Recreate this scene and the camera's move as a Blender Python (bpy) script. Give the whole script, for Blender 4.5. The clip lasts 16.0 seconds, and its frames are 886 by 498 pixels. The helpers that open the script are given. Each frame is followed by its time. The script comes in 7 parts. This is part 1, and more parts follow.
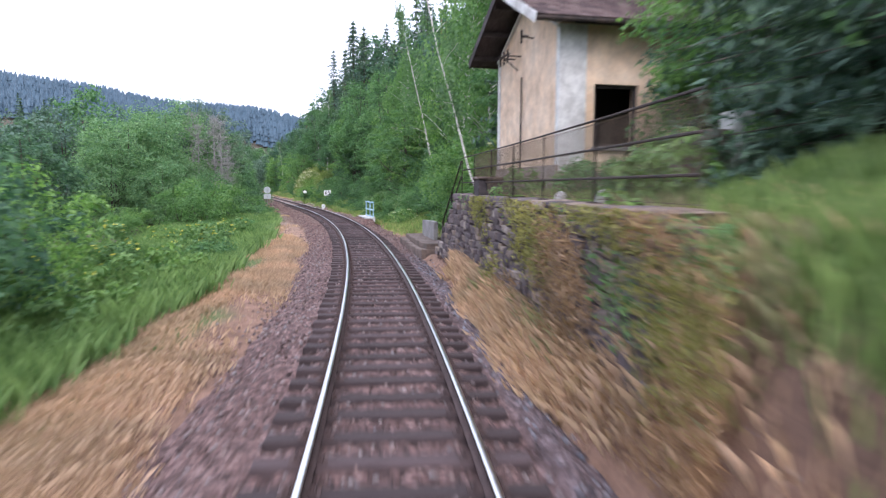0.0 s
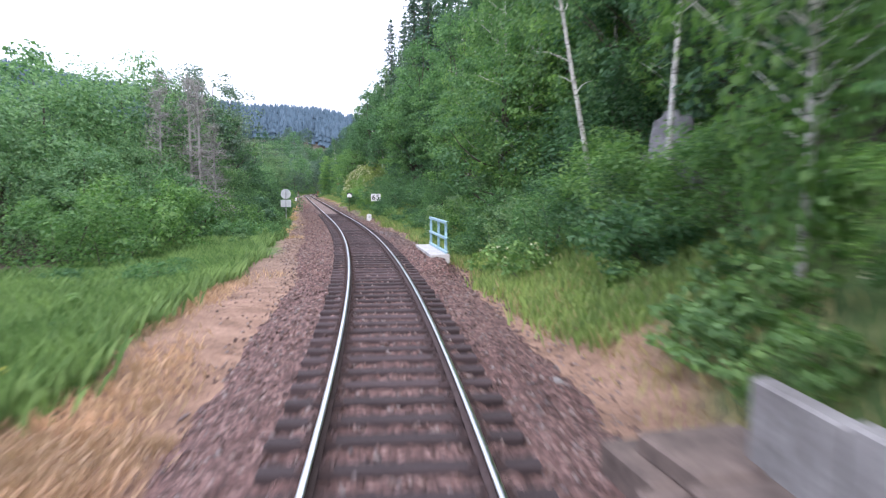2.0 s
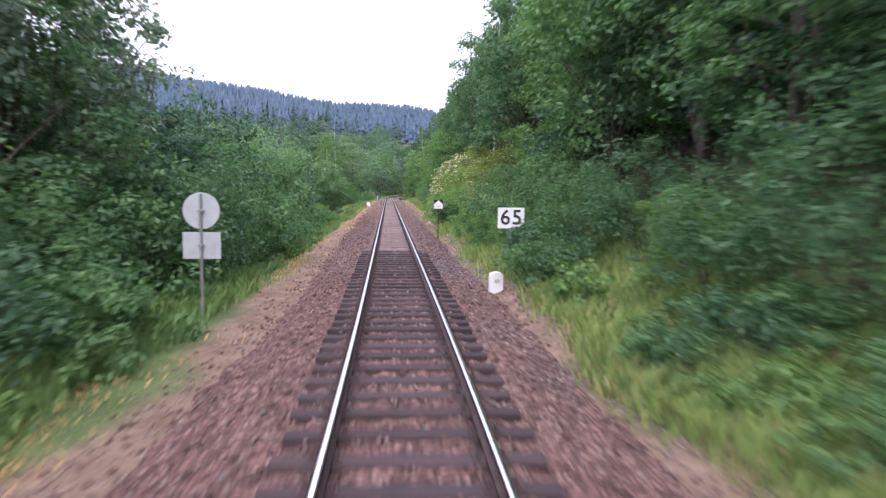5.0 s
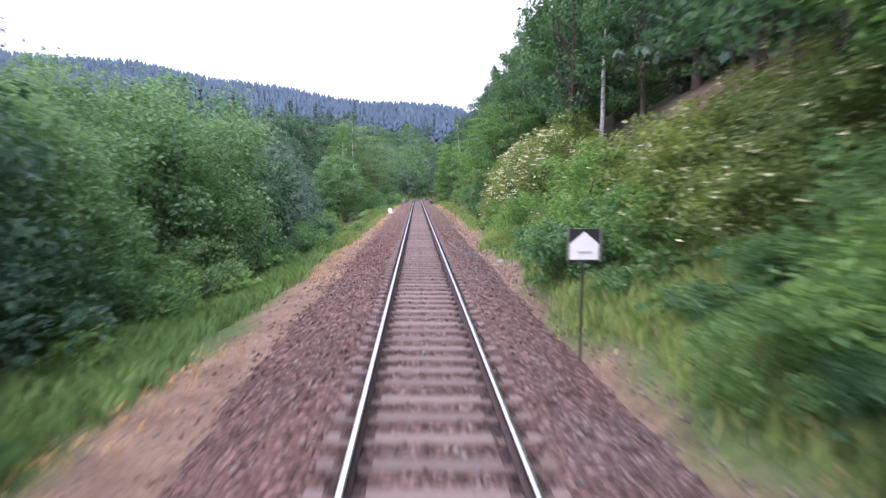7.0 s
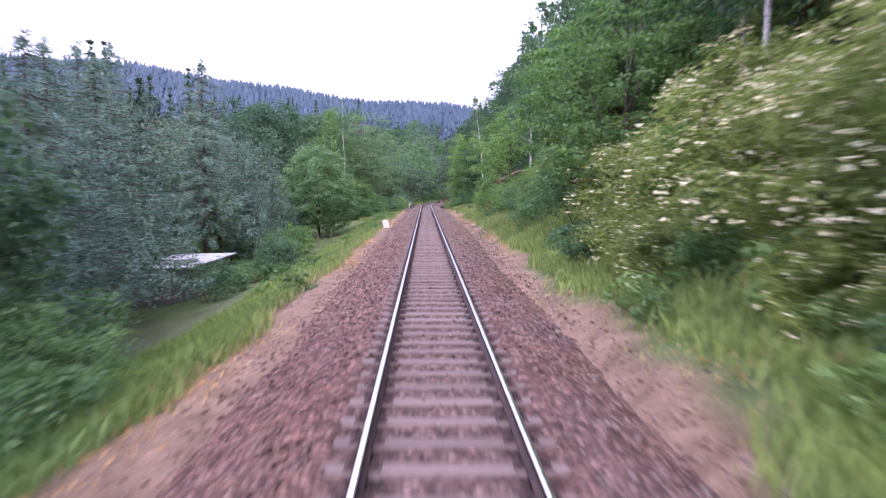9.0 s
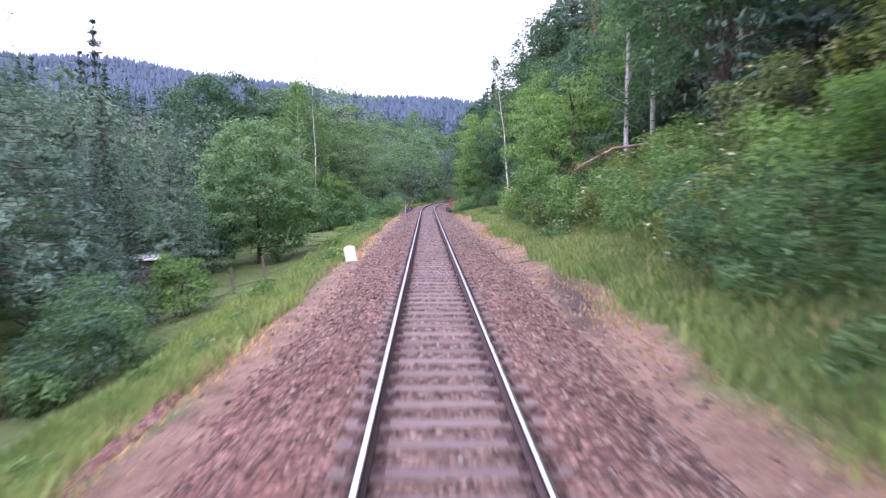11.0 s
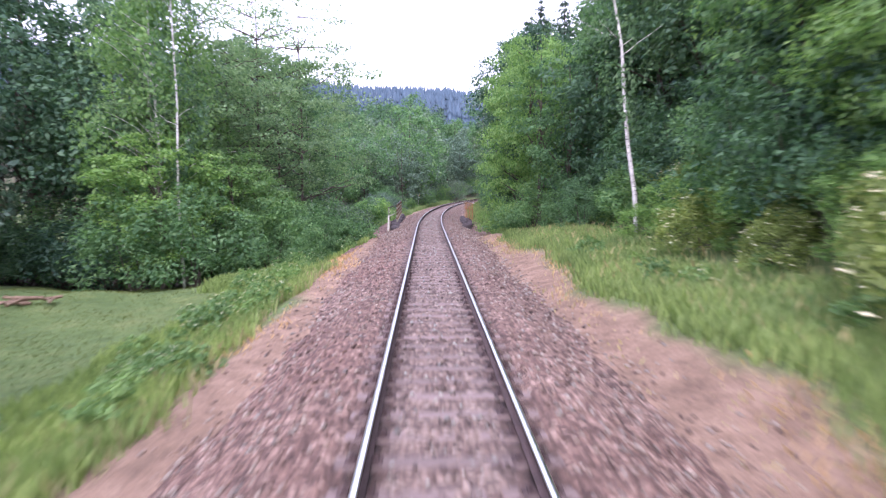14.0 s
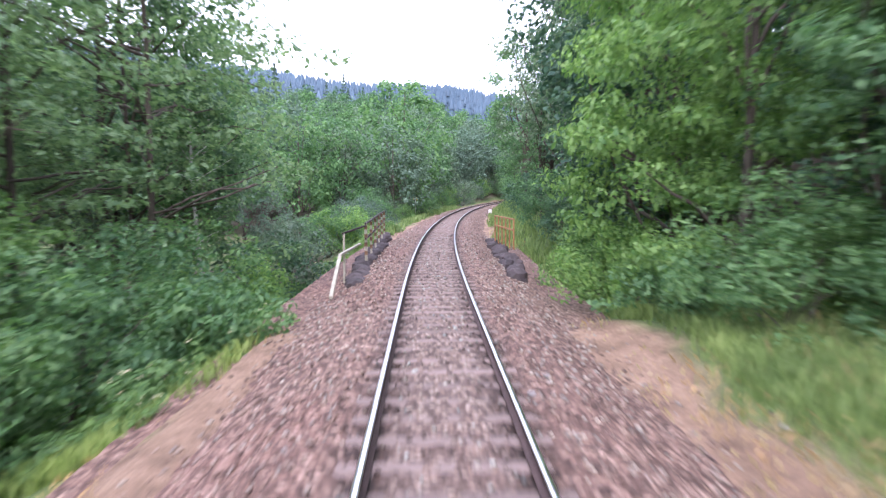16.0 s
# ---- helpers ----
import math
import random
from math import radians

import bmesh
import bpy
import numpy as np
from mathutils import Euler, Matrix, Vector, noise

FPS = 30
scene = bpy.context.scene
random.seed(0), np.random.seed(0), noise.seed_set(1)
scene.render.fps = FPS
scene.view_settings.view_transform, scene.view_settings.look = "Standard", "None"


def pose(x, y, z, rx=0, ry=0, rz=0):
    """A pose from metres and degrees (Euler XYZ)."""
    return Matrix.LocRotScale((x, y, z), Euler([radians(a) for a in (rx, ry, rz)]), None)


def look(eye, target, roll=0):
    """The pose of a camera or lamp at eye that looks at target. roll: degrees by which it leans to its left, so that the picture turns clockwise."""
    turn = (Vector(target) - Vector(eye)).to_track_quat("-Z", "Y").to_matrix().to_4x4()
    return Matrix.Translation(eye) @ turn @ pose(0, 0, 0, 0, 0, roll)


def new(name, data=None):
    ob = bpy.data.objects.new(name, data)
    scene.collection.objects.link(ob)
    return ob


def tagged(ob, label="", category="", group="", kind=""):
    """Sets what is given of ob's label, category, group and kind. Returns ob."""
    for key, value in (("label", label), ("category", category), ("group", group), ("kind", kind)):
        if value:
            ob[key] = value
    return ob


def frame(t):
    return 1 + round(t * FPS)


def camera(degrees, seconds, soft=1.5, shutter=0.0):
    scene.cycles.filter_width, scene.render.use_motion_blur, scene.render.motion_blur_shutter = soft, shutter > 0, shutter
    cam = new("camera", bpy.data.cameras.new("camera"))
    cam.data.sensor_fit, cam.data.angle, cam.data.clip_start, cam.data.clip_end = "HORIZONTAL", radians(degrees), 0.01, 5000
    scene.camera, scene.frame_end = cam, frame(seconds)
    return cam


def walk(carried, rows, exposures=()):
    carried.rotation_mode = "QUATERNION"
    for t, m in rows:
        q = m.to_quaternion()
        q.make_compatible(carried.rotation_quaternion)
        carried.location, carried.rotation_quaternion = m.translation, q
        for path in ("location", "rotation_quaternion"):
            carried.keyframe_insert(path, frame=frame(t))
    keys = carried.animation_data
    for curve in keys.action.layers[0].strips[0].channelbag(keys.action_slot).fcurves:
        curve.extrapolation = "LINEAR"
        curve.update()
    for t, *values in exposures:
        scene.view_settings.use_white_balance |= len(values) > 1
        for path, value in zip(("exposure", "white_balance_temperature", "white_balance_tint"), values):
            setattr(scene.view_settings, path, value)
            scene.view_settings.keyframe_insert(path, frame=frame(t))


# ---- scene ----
# ---- the walk: a train's cab, 2.27 m over the rails ----
def aim(x, y, yaw, pitch, roll):
    return pose(x, y, 2.267, 0, 0, yaw) @ pose(0, 0, 0, 90 + pitch) @ pose(0, 0, 0, 0, 0, roll)


cam = camera(67.6, 16.0, soft=1.2, shutter=0.47)
PATH = [
    (0.0, aim(-7.971, 0.646, -18.01, -5.39, 0.37)),
    (0.5, aim(-6.585, 6.590, -16.66, -5.37, 0.42)),
    (1.0, aim(-5.326, 12.562, -15.27, -5.39, 0.31)),
    (1.5, aim(-4.187, 18.558, -13.87, -5.38, 0.14)),
    (2.0, aim(-3.186, 24.578, -12.51, -5.30, 0.13)),
    (2.5, aim(-2.331, 30.621, -11.22, -5.21, 0.04)),
    (3.0, aim(-1.649, 36.686, -9.87, -5.11, 0.25)),
    (3.5, aim(-1.110, 42.766, -8.46, -5.09, 0.30)),
    (4.0, aim(-0.695, 48.855, -7.19, -5.15, 0.61)),
    (4.5, aim(-0.404, 54.951, -5.90, -5.18, 0.62)),
    (5.0, aim(-0.245, 61.052, -4.78, -5.21, 0.67)),
    (5.5, aim(-0.176, 67.155, -3.93, -5.23, 0.71)),
    (6.0, aim(-0.166, 73.259, -3.35, -5.26, 0.75)),
    (6.5, aim(-0.186, 79.363, -2.93, -5.23, 0.87)),
    (7.0, aim(-0.186, 85.468, -2.32, -5.12, 0.61)),
    (7.5, aim(-0.186, 91.573, -1.87, -5.07, -0.04)),
    (8.0, aim(-0.186, 97.678, -1.62, -5.00, -0.11)),
    (8.5, aim(-0.186, 103.782, -1.53, -4.98, 0.04)),
    (9.0, aim(-0.186, 109.887, -1.55, -4.97, 0.02)),
    (9.5, aim(-0.186, 115.992, -1.52, -4.98, -0.02)),
    (10.0, aim(-0.186, 122.097, -1.49, -5.02, -0.12)),
    (10.5, aim(-0.186, 128.202, -1.47, -5.05, -0.22)),
    (11.0, aim(-0.186, 134.307, -1.44, -5.09, -0.32)),
    (11.5, aim(-0.186, 140.411, -1.47, -5.11, -0.40)),
    (12.0, aim(-0.186, 146.516, -1.42, -5.15, -0.29)),
    (12.5, aim(-0.186, 152.621, -1.37, -5.16, -0.38)),
    (13.0, aim(-0.186, 158.726, -1.36, -5.25, -0.37)),
    (13.5, aim(-0.186, 164.831, -1.39, -5.25, -0.27)),
    (14.0, aim(-0.186, 170.936, -1.40, -5.29, -0.27)),
    (14.5, aim(-0.186, 177.040, -1.42, -5.28, -0.44)),
    (15.0, aim(-0.186, 183.145, -1.42, -5.28, -0.45)),
    (15.5, aim(-0.186, 189.250, -1.40, -5.29, -0.43)),
    (16.0, aim(-0.186, 195.355, -1.37, -5.15, -0.38)),
]
walk(cam, PATH, [(0.0, 0.93, 5990, 18), (0.5, 0.88, 5990, 18), (1.0, 0.63, 6010, 18), (1.6, 0.85, 6010, 18), (2.4, 1.05, 6010, 19), (4.0, 0.99, 6110, 26), (7.0, 1.04, 6010, 29), (9.0, 1.03, 5860, 42), (11.5, 1.15, 5850, 40), (13.0, 1.25, 5890, 36), (14.5, 1.39, 5890, 35), (16.0, 1.60, 5930, 28)])

# ---- world, sun, exposure ----
SUN_EL, SUN_AZ = 48.0, 192.0
world = bpy.data.worlds.new("overcast_sky")
scene.world = world
world.use_nodes = True
wn, wl = world.node_tree.nodes, world.node_tree.links
wn.clear()
sky = wn.new("ShaderNodeTexSky")
sky.sky_type = "NISHITA"
sky.sun_disc = False
sky.sun_elevation, sky.sun_rotation = radians(SUN_EL), radians(SUN_AZ)
sky.air_density, sky.dust_density, sky.ozone_density = 1.0, 4.0, 1.0
cloud = wn.new("ShaderNodeMix")
cloud.data_type = "RGBA"
cloud.inputs[0].default_value = 0.8
cloud.inputs[7].default_value = (10.5, 11.0, 12.3, 1)
back = wn.new("ShaderNodeBackground")
back.inputs[1].default_value = 0.11
wout = wn.new("ShaderNodeOutputWorld")
wl.new(sky.outputs[0], cloud.inputs[6])
wl.new(cloud.outputs[2], back.inputs[0])
wl.new(back.outputs[0], wout.inputs[0])
sun_data = bpy.data.lights.new("sun", "SUN")
sun_data.energy, sun_data.angle, sun_data.color = 1.1, radians(25), (1.0, 0.95, 0.88)
sun = new("sun", sun_data)
az, el = radians(SUN_AZ), radians(SUN_EL)
sun.matrix_world = look((math.sin(az) * math.cos(el) * 50, math.cos(az) * math.cos(el) * 50, math.sin(el) * 50), (0, 0, 0))


# ---- materials ----
def material(name):
    m = bpy.data.materials.new(name)
    m.use_nodes = True
    nt = m.node_tree
    return m, nt, nt.nodes["Principled BSDF"]


def link(nt, a, b):
    nt.links.new(a, b)


def noise_tex(nt, scale, detail=4.0, rough=0.6, coords="Object", stretch=None):
    tc = nt.nodes.new("ShaderNodeTexCoord")
    n = nt.nodes.new("ShaderNodeTexNoise")
    n.inputs["Scale"].default_value, n.inputs["Detail"].default_value, n.inputs["Roughness"].default_value = scale, detail, rough
    src = tc.outputs[coords]
    if stretch:
        mp = nt.nodes.new("ShaderNodeMapping")
        mp.inputs["Scale"].default_value = stretch
        link(nt, src, mp.inputs[0])
        src = mp.outputs[0]
    link(nt, src, n.inputs["Vector"])
    return n.outputs[0]


def ramp(nt, fac, stops):
    r = nt.nodes.new("ShaderNodeValToRGB")
    e = r.color_ramp.elements
    while len(e) < len(stops):
        e.new(0.5)
    for el_, (p_, c_) in zip(e, stops):
        el_.position, el_.color = p_, (*c_, 1)
    link(nt, fac, r.inputs[0])
    return r.outputs[0]


def mix(nt, fac, a, b, mode="MIX"):
    m = nt.nodes.new("ShaderNodeMix")
    m.data_type, m.blend_type = "RGBA", mode
    for v_, i_ in ((fac, 0), (a, 6), (b, 7)):
        if isinstance(v_, (int, float)):
            m.inputs[i_].default_value = v_
        elif isinstance(v_, tuple):
            m.inputs[i_].default_value = (*v_, 1)
        else:
            link(nt, v_, m.inputs[i_])
    return m.outputs[2]


def bump(nt, bsdf, height, strength=0.4, distance=0.02):
    b = nt.nodes.new("ShaderNodeBump")
    b.inputs["Strength"].default_value, b.inputs["Distance"].default_value = strength, distance
    link(nt, height, b.inputs["Height"])
    link(nt, b.outputs[0], bsdf.inputs["Normal"])


def plain(name, stops, scale, rough=0.85, metal=0.0, bump_scale=None, bump_strength=0.4, coords="Object", fine=None, stretch=None, vary=0.0):
    """A surface whose colour runs over the stops by noise, with finer grain and relief."""
    m, nt, bs = material(name)
    col = ramp(nt, noise_tex(nt, scale, coords=coords, stretch=stretch), stops)
    if fine:
        f = ramp(nt, noise_tex(nt, fine, 6, 0.7, coords=coords, stretch=stretch), [(0.3, (0.6, 0.6, 0.6)), (0.7, (1.2, 1.2, 1.2))])
        col = mix(nt, 0.7, col, f, "MULTIPLY")
    if vary:
        oi = nt.nodes.new("ShaderNodeObjectInfo")
        f = ramp(nt, oi.outputs["Random"], [(0, (1 - vary,) * 3), (1, (1 + vary,) * 3)])
        col = mix(nt, 1.0, col, f, "MULTIPLY")
    link(nt, col, bs.inputs["Base Color"])
    bs.inputs["Roughness"].default_value, bs.inputs["Metallic"].default_value = rough, metal
    if bump_scale:
        bump(nt, bs, noise_tex(nt, bump_scale, 6, 0.7, coords=coords, stretch=stretch), bump_strength)
    return m


def leaf_material(name, dark, light, trans=0.35, rough=0.55, vary=0.25, clump=0.9):
    """Foliage: each leaf and each plant a little different, some light through the blade."""
    m, nt, bs = material(name)
    geo = nt.nodes.new("ShaderNodeNewGeometry")
    col = ramp(nt, geo.outputs["Random Per Island"], [(0.0, dark), (1.0, light)])
    big = ramp(nt, noise_tex(nt, clump, 3), [(0.3, (0.72, 0.78, 0.74)), (0.7, (1.25, 1.2, 1.1))])
    col = mix(nt, 1.0, col, big, "MULTIPLY")
    oi = nt.nodes.new("ShaderNodeObjectInfo")
    ov = ramp(nt, oi.outputs["Random"], [(0, (1 - vary, 1 - vary * 0.8, 1 - vary * 0.5)), (1, (1 + vary, 1 + vary * 0.8, 1 + vary * 0.3))])
    col = mix(nt, 1.0, col, ov, "MULTIPLY")
    link(nt, col, bs.inputs["Base Color"])
    bs.inputs["Roughness"].default_value = rough
    bs.inputs["Specular IOR Level"].default_value = 0.3
    if trans:
        tr = nt.nodes.new("ShaderNodeBsdfTranslucent")
        tcol = mix(nt, 1.0, col, (1.15, 1.25, 0.75), "MULTIPLY")
        link(nt, tcol, tr.inputs["Color"])
        ms = nt.nodes.new("ShaderNodeMixShader")
        ms.inputs[0].default_value = trans
        link(nt, bs.outputs[0], ms.inputs[1])
        link(nt, tr.outputs[0], ms.inputs[2])
        link(nt, ms.outputs[0], nt.nodes["Material Output"].inputs[0])
    return m


M = {}
M["leaf_light"] = leaf_material("leaf_light_green", (0.09, 0.2, 0.068), (0.245, 0.4, 0.155), trans=0.48)
M["leaf_yellow"] = leaf_material("leaf_yellow_green", (0.128, 0.192, 0.062), (0.305, 0.372, 0.142), trans=0.48)
M["leaf_mid"] = leaf_material("leaf_green", (0.064, 0.156, 0.08), (0.175, 0.31, 0.162), trans=0.48)
M["leaf_dark"] = leaf_material("leaf_dark_green", (0.043, 0.108, 0.074), (0.118, 0.218, 0.138))
M["leaf_birch"] = leaf_material("birch_leaf", (0.074, 0.156, 0.09), (0.165, 0.275, 0.16), trans=0.48)
# willow grey-green, shifted bluer for haze since distant trees share it
M["leaf_grey"] = leaf_material("willow_leaf", (0.088, 0.148, 0.116), (0.19, 0.266, 0.222))
M["leaf_ash"] = leaf_material("ash_leaf", (0.108, 0.218, 0.12), (0.258, 0.408, 0.228), trans=0.48, vary=0.05)
M["leaf_pale"] = leaf_material("sallow_leaf", (0.115, 0.21, 0.115), (0.27, 0.40, 0.235), trans=0.48, vary=0.1)
# leaf green paled and blued: valley haze mixed into the colour
M["leaf_haze"] = leaf_material("hazy_valley_leaf", (0.086, 0.15, 0.12), (0.18, 0.27, 0.222))
M["needle"] = leaf_material("spruce_needle", (0.045, 0.093, 0.077), (0.118, 0.19, 0.14), trans=0.15)
M["needle_pine"] = leaf_material("pine_needle", (0.106, 0.196, 0.166), (0.164, 0.272, 0.226), trans=0.15)
M["needle_grey"] = leaf_material("dry_spruce_twig", (0.15, 0.168, 0.15), (0.28, 0.305, 0.28), trans=0.1)
# spruce green turned blue: the haze over the ridge is in this colour
M["needle_haze"] = leaf_material("far_spruce", (0.05, 0.088, 0.13), (0.07, 0.116, 0.168), trans=0.0, vary=0.0, clump=0.03)
M["flower"] = leaf_material("cream_blossom", (0.62, 0.585, 0.42), (0.88, 0.85, 0.67), trans=0.2, vary=0.05)
M["flower_yellow"] = leaf_material("yellow_blossom", (0.5, 0.46, 0.06), (0.72, 0.66, 0.12), trans=0.2, vary=0.05)
M["grass"] = leaf_material("grass_blade", (0.132, 0.21, 0.072), (0.322, 0.42, 0.175), trans=0.35, clump=0.35)
M["meadow"] = leaf_material("meadow_blade", (0.11, 0.198, 0.07), (0.265, 0.39, 0.16), trans=0.35, clump=0.35)
M["mown"] = leaf_material("mown_grass_blade", (0.135, 0.165, 0.05), (0.19, 0.222, 0.075), trans=0.3, clump=0.25)
M["grass_dry"] = leaf_material("dry_grass_blade", (0.41, 0.265, 0.195), (0.7, 0.49, 0.385), trans=0.3, clump=0.5)
M["amber"] = leaf_material("amber_dead_grass", (0.36, 0.235, 0.13), (0.6, 0.43, 0.275), trans=0.3, clump=0.5)
M["straw"] = leaf_material("pale_straw", (0.30, 0.265, 0.135), (0.52, 0.46, 0.27), trans=0.3, clump=0.5)
M["creeper_dry"] = leaf_material("dry_wall_stalk", (0.20, 0.115, 0.065), (0.46, 0.30, 0.19), clump=0.9, vary=0.0)
M["creeper"] = leaf_material("creeper_leaf", (0.17, 0.165, 0.05), (0.38, 0.35, 0.125), clump=0.9, vary=0.0)
M["herb"] = leaf_material("weed_leaf", (0.095, 0.195, 0.072), (0.230, 0.370, 0.140), clump=0.6)

M["bark"] = plain("bark_brown", [(0.3, (0.05, 0.04, 0.032)), (0.7, (0.14, 0.115, 0.095))], 6, 0.95, bump_scale=25, bump_strength=0.8, stretch=(1, 1, 0.25), vary=0.2)
M["bark_pine"] = plain("bark_pine", [(0.3, (0.12, 0.06, 0.04)), (0.7, (0.27, 0.15, 0.095))], 5, 0.95, bump_scale=18, bump_strength=0.8, stretch=(1, 1, 0.3), vary=0.15)
M["bark_grey"] = plain("bark_dead_grey", [(0.3, (0.21, 0.2, 0.19)), (0.7, (0.41, 0.39, 0.37))], 6, 0.95, stretch=(1, 1, 0.3))


def birch_bark():
    m, nt, bs = material("bark_birch")
    base = ramp(nt, noise_tex(nt, 3), [(0.35, (0.42, 0.40, 0.37)), (0.6, (0.72, 0.70, 0.66))])
    marks = ramp(nt, noise_tex(nt, 5, 5, 0.7, stretch=(0.6, 0.6, 3.0)), [(0.36, (0.05, 0.045, 0.04)), (0.44, (1, 1, 1))])
    col = mix(nt, 1.0, base, marks, "MULTIPLY")
    link(nt, col, bs.inputs["Base Color"])
    bs.inputs["Roughness"].default_value = 0.8
    return m


M["bark_birch"] = birch_bark()


def soil_age(nt):
    """Browner soil beside the old stretch of line, paler sand farther on."""
    tc = nt.nodes.new("ShaderNodeTexCoord")
    sp = nt.nodes.new("ShaderNodeSeparateXYZ")
    link(nt, tc.outputs["Object"], sp.inputs[0])
    mr = nt.nodes.new("ShaderNodeMapRange")
    mr.inputs["From Min"].default_value, mr.inputs["From Max"].default_value = 20, 110
    link(nt, sp.outputs[1], mr.inputs[0])
    return ramp(nt, mr.outputs[0], [(0.0, (1.0, 0.84, 0.75)), (0.08, (1.03, 0.90, 0.80)), (0.15, (1.28, 1.12, 0.98)), (0.22, (1.25, 1.1, 0.98)), (0.32, (0.97, 0.92, 0.84)), (1.0, (1.04, 0.98, 0.86))])


def ground_material():
    """Ground cover by the painted cover map: red firm ground against damp black soil, green dry grass, blue bare litter."""
    m, nt, bs = material("ground_cover")
    at_ = nt.nodes.new("ShaderNodeVertexColor")
    at_.layer_name = "cover"
    sep = nt.nodes.new("ShaderNodeSeparateColor")
    link(nt, at_.outputs[0], sep.inputs[0])
    grass = ramp(nt, noise_tex(nt, 0.8, 6, 0.7), [(0.3, (0.062, 0.112, 0.030)), (0.5, (0.105, 0.168, 0.046)), (0.7, (0.170, 0.215, 0.070))])
    dry = ramp(nt, noise_tex(nt, 1.6, 6, 0.7), [(0.3, (0.165, 0.112, 0.084)), (0.5, (0.275, 0.192, 0.148)), (0.7, (0.390, 0.285, 0.228))])
    dry = mix(nt, 1.0, dry, soil_age(nt), "MULTIPLY")
    litter = ramp(nt, noise_tex(nt, 1.3, 6, 0.7), [(0.3, (0.045, 0.035, 0.025)), (0.5, (0.105, 0.08, 0.055)), (0.66, (0.08, 0.10, 0.045))])
    grit = ramp(nt, noise_tex(nt, 14, 6, 0.75), [(0.3, (0.5, 0.5, 0.5)), (0.7, (1.35, 1.35, 1.35))])
    col = mix(nt, sep.outputs[1], grass, dry)
    col = mix(nt, sep.outputs[2], col, litter)
    damp = ramp(nt, noise_tex(nt, 1.1, 5, 0.7), [(0.35, (0.035, 0.028, 0.027)), (0.7, (0.085, 0.068, 0.062))])
    col = mix(nt, sep.outputs[0], damp, col)
    col = mix(nt, 1.0, col, grit, "MULTIPLY")
    link(nt, col, bs.inputs["Base Color"])
    bs.inputs["Roughness"].default_value = 0.95
    bump(nt, bs, noise_tex(nt, 9, 8, 0.75), 0.8, 0.08)
    return m


def old_new(nt):
    """Older, dirtier stone along the first stretch of the line, cleaner stone farther on."""
    tc = nt.nodes.new("ShaderNodeTexCoord")
    sp = nt.nodes.new("ShaderNodeSeparateXYZ")
    link(nt, tc.outputs["Object"], sp.inputs[0])
    mr = nt.nodes.new("ShaderNodeMapRange")
    mr.inputs["From Min"].default_value, mr.inputs["From Max"].default_value = 20, 220
    link(nt, sp.outputs[1], mr.inputs[0])
    return ramp(nt, mr.outputs[0], [(0.0, (0.74, 0.72, 0.78)), (0.125, (0.86, 0.78, 0.76)), (0.30, (0.86, 0.77, 0.73)), (0.37, (0.76, 0.70, 0.69)), (0.42, (0.80, 0.73, 0.70)), (0.52, (0.90, 0.80, 0.72)), (0.63, (1.02, 0.98, 0.84)), (0.73, (1.02, 1.02, 0.90)), (0.84, (1.02, 1.08, 1.0))])


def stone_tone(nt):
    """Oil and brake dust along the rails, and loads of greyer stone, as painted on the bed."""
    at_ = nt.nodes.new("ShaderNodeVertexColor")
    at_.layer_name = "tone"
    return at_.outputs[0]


def ballast_material(name):
    m, nt, bs = material(name)
    tc = nt.nodes.new("ShaderNodeTexCoord")
    vo = nt.nodes.new("ShaderNodeTexVoronoi")
    vo.inputs["Scale"].default_value = 15
    link(nt, tc.outputs["Object"], vo.inputs["Vector"])
    hs = nt.nodes.new("ShaderNodeSeparateColor")
    link(nt, vo.outputs["Color"], hs.inputs[0])
    stone = ramp(nt, hs.outputs[0], [(0.0, (0.066, 0.042, 0.036)), (0.4, (0.165, 0.106, 0.090)), (0.75, (0.265, 0.180, 0.152)), (1.0, (0.430, 0.330, 0.290))])
    gap = ramp(nt, vo.outputs["Distance"], [(0.25, (1, 1, 1)), (0.75, (0.48, 0.46, 0.46))])
    col = mix(nt, 1.0, stone, gap, "MULTIPLY")
    big = ramp(nt, noise_tex(nt, 0.25, 5, 0.65), [(0.35, (0.95, 0.80, 0.78)), (0.65, (1.16, 1.07, 1.06))])
    col = mix(nt, 1.0, col, big, "MULTIPLY")
    col = mix(nt, 1.0, col, old_new(nt), "MULTIPLY")
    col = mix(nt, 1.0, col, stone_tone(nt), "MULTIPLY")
    link(nt, col, bs.inputs["Base Color"])
    bs.inputs["Roughness"].default_value = 0.9
    b = nt.nodes.new("ShaderNodeBump")
    b.inputs["Strength"].default_value, b.inputs["Distance"].default_value = 0.9, 0.035
    b.invert = True
    link(nt, vo.outputs["Distance"], b.inputs["Height"])
    link(nt, b.outputs[0], bs.inputs["Normal"])
    return m


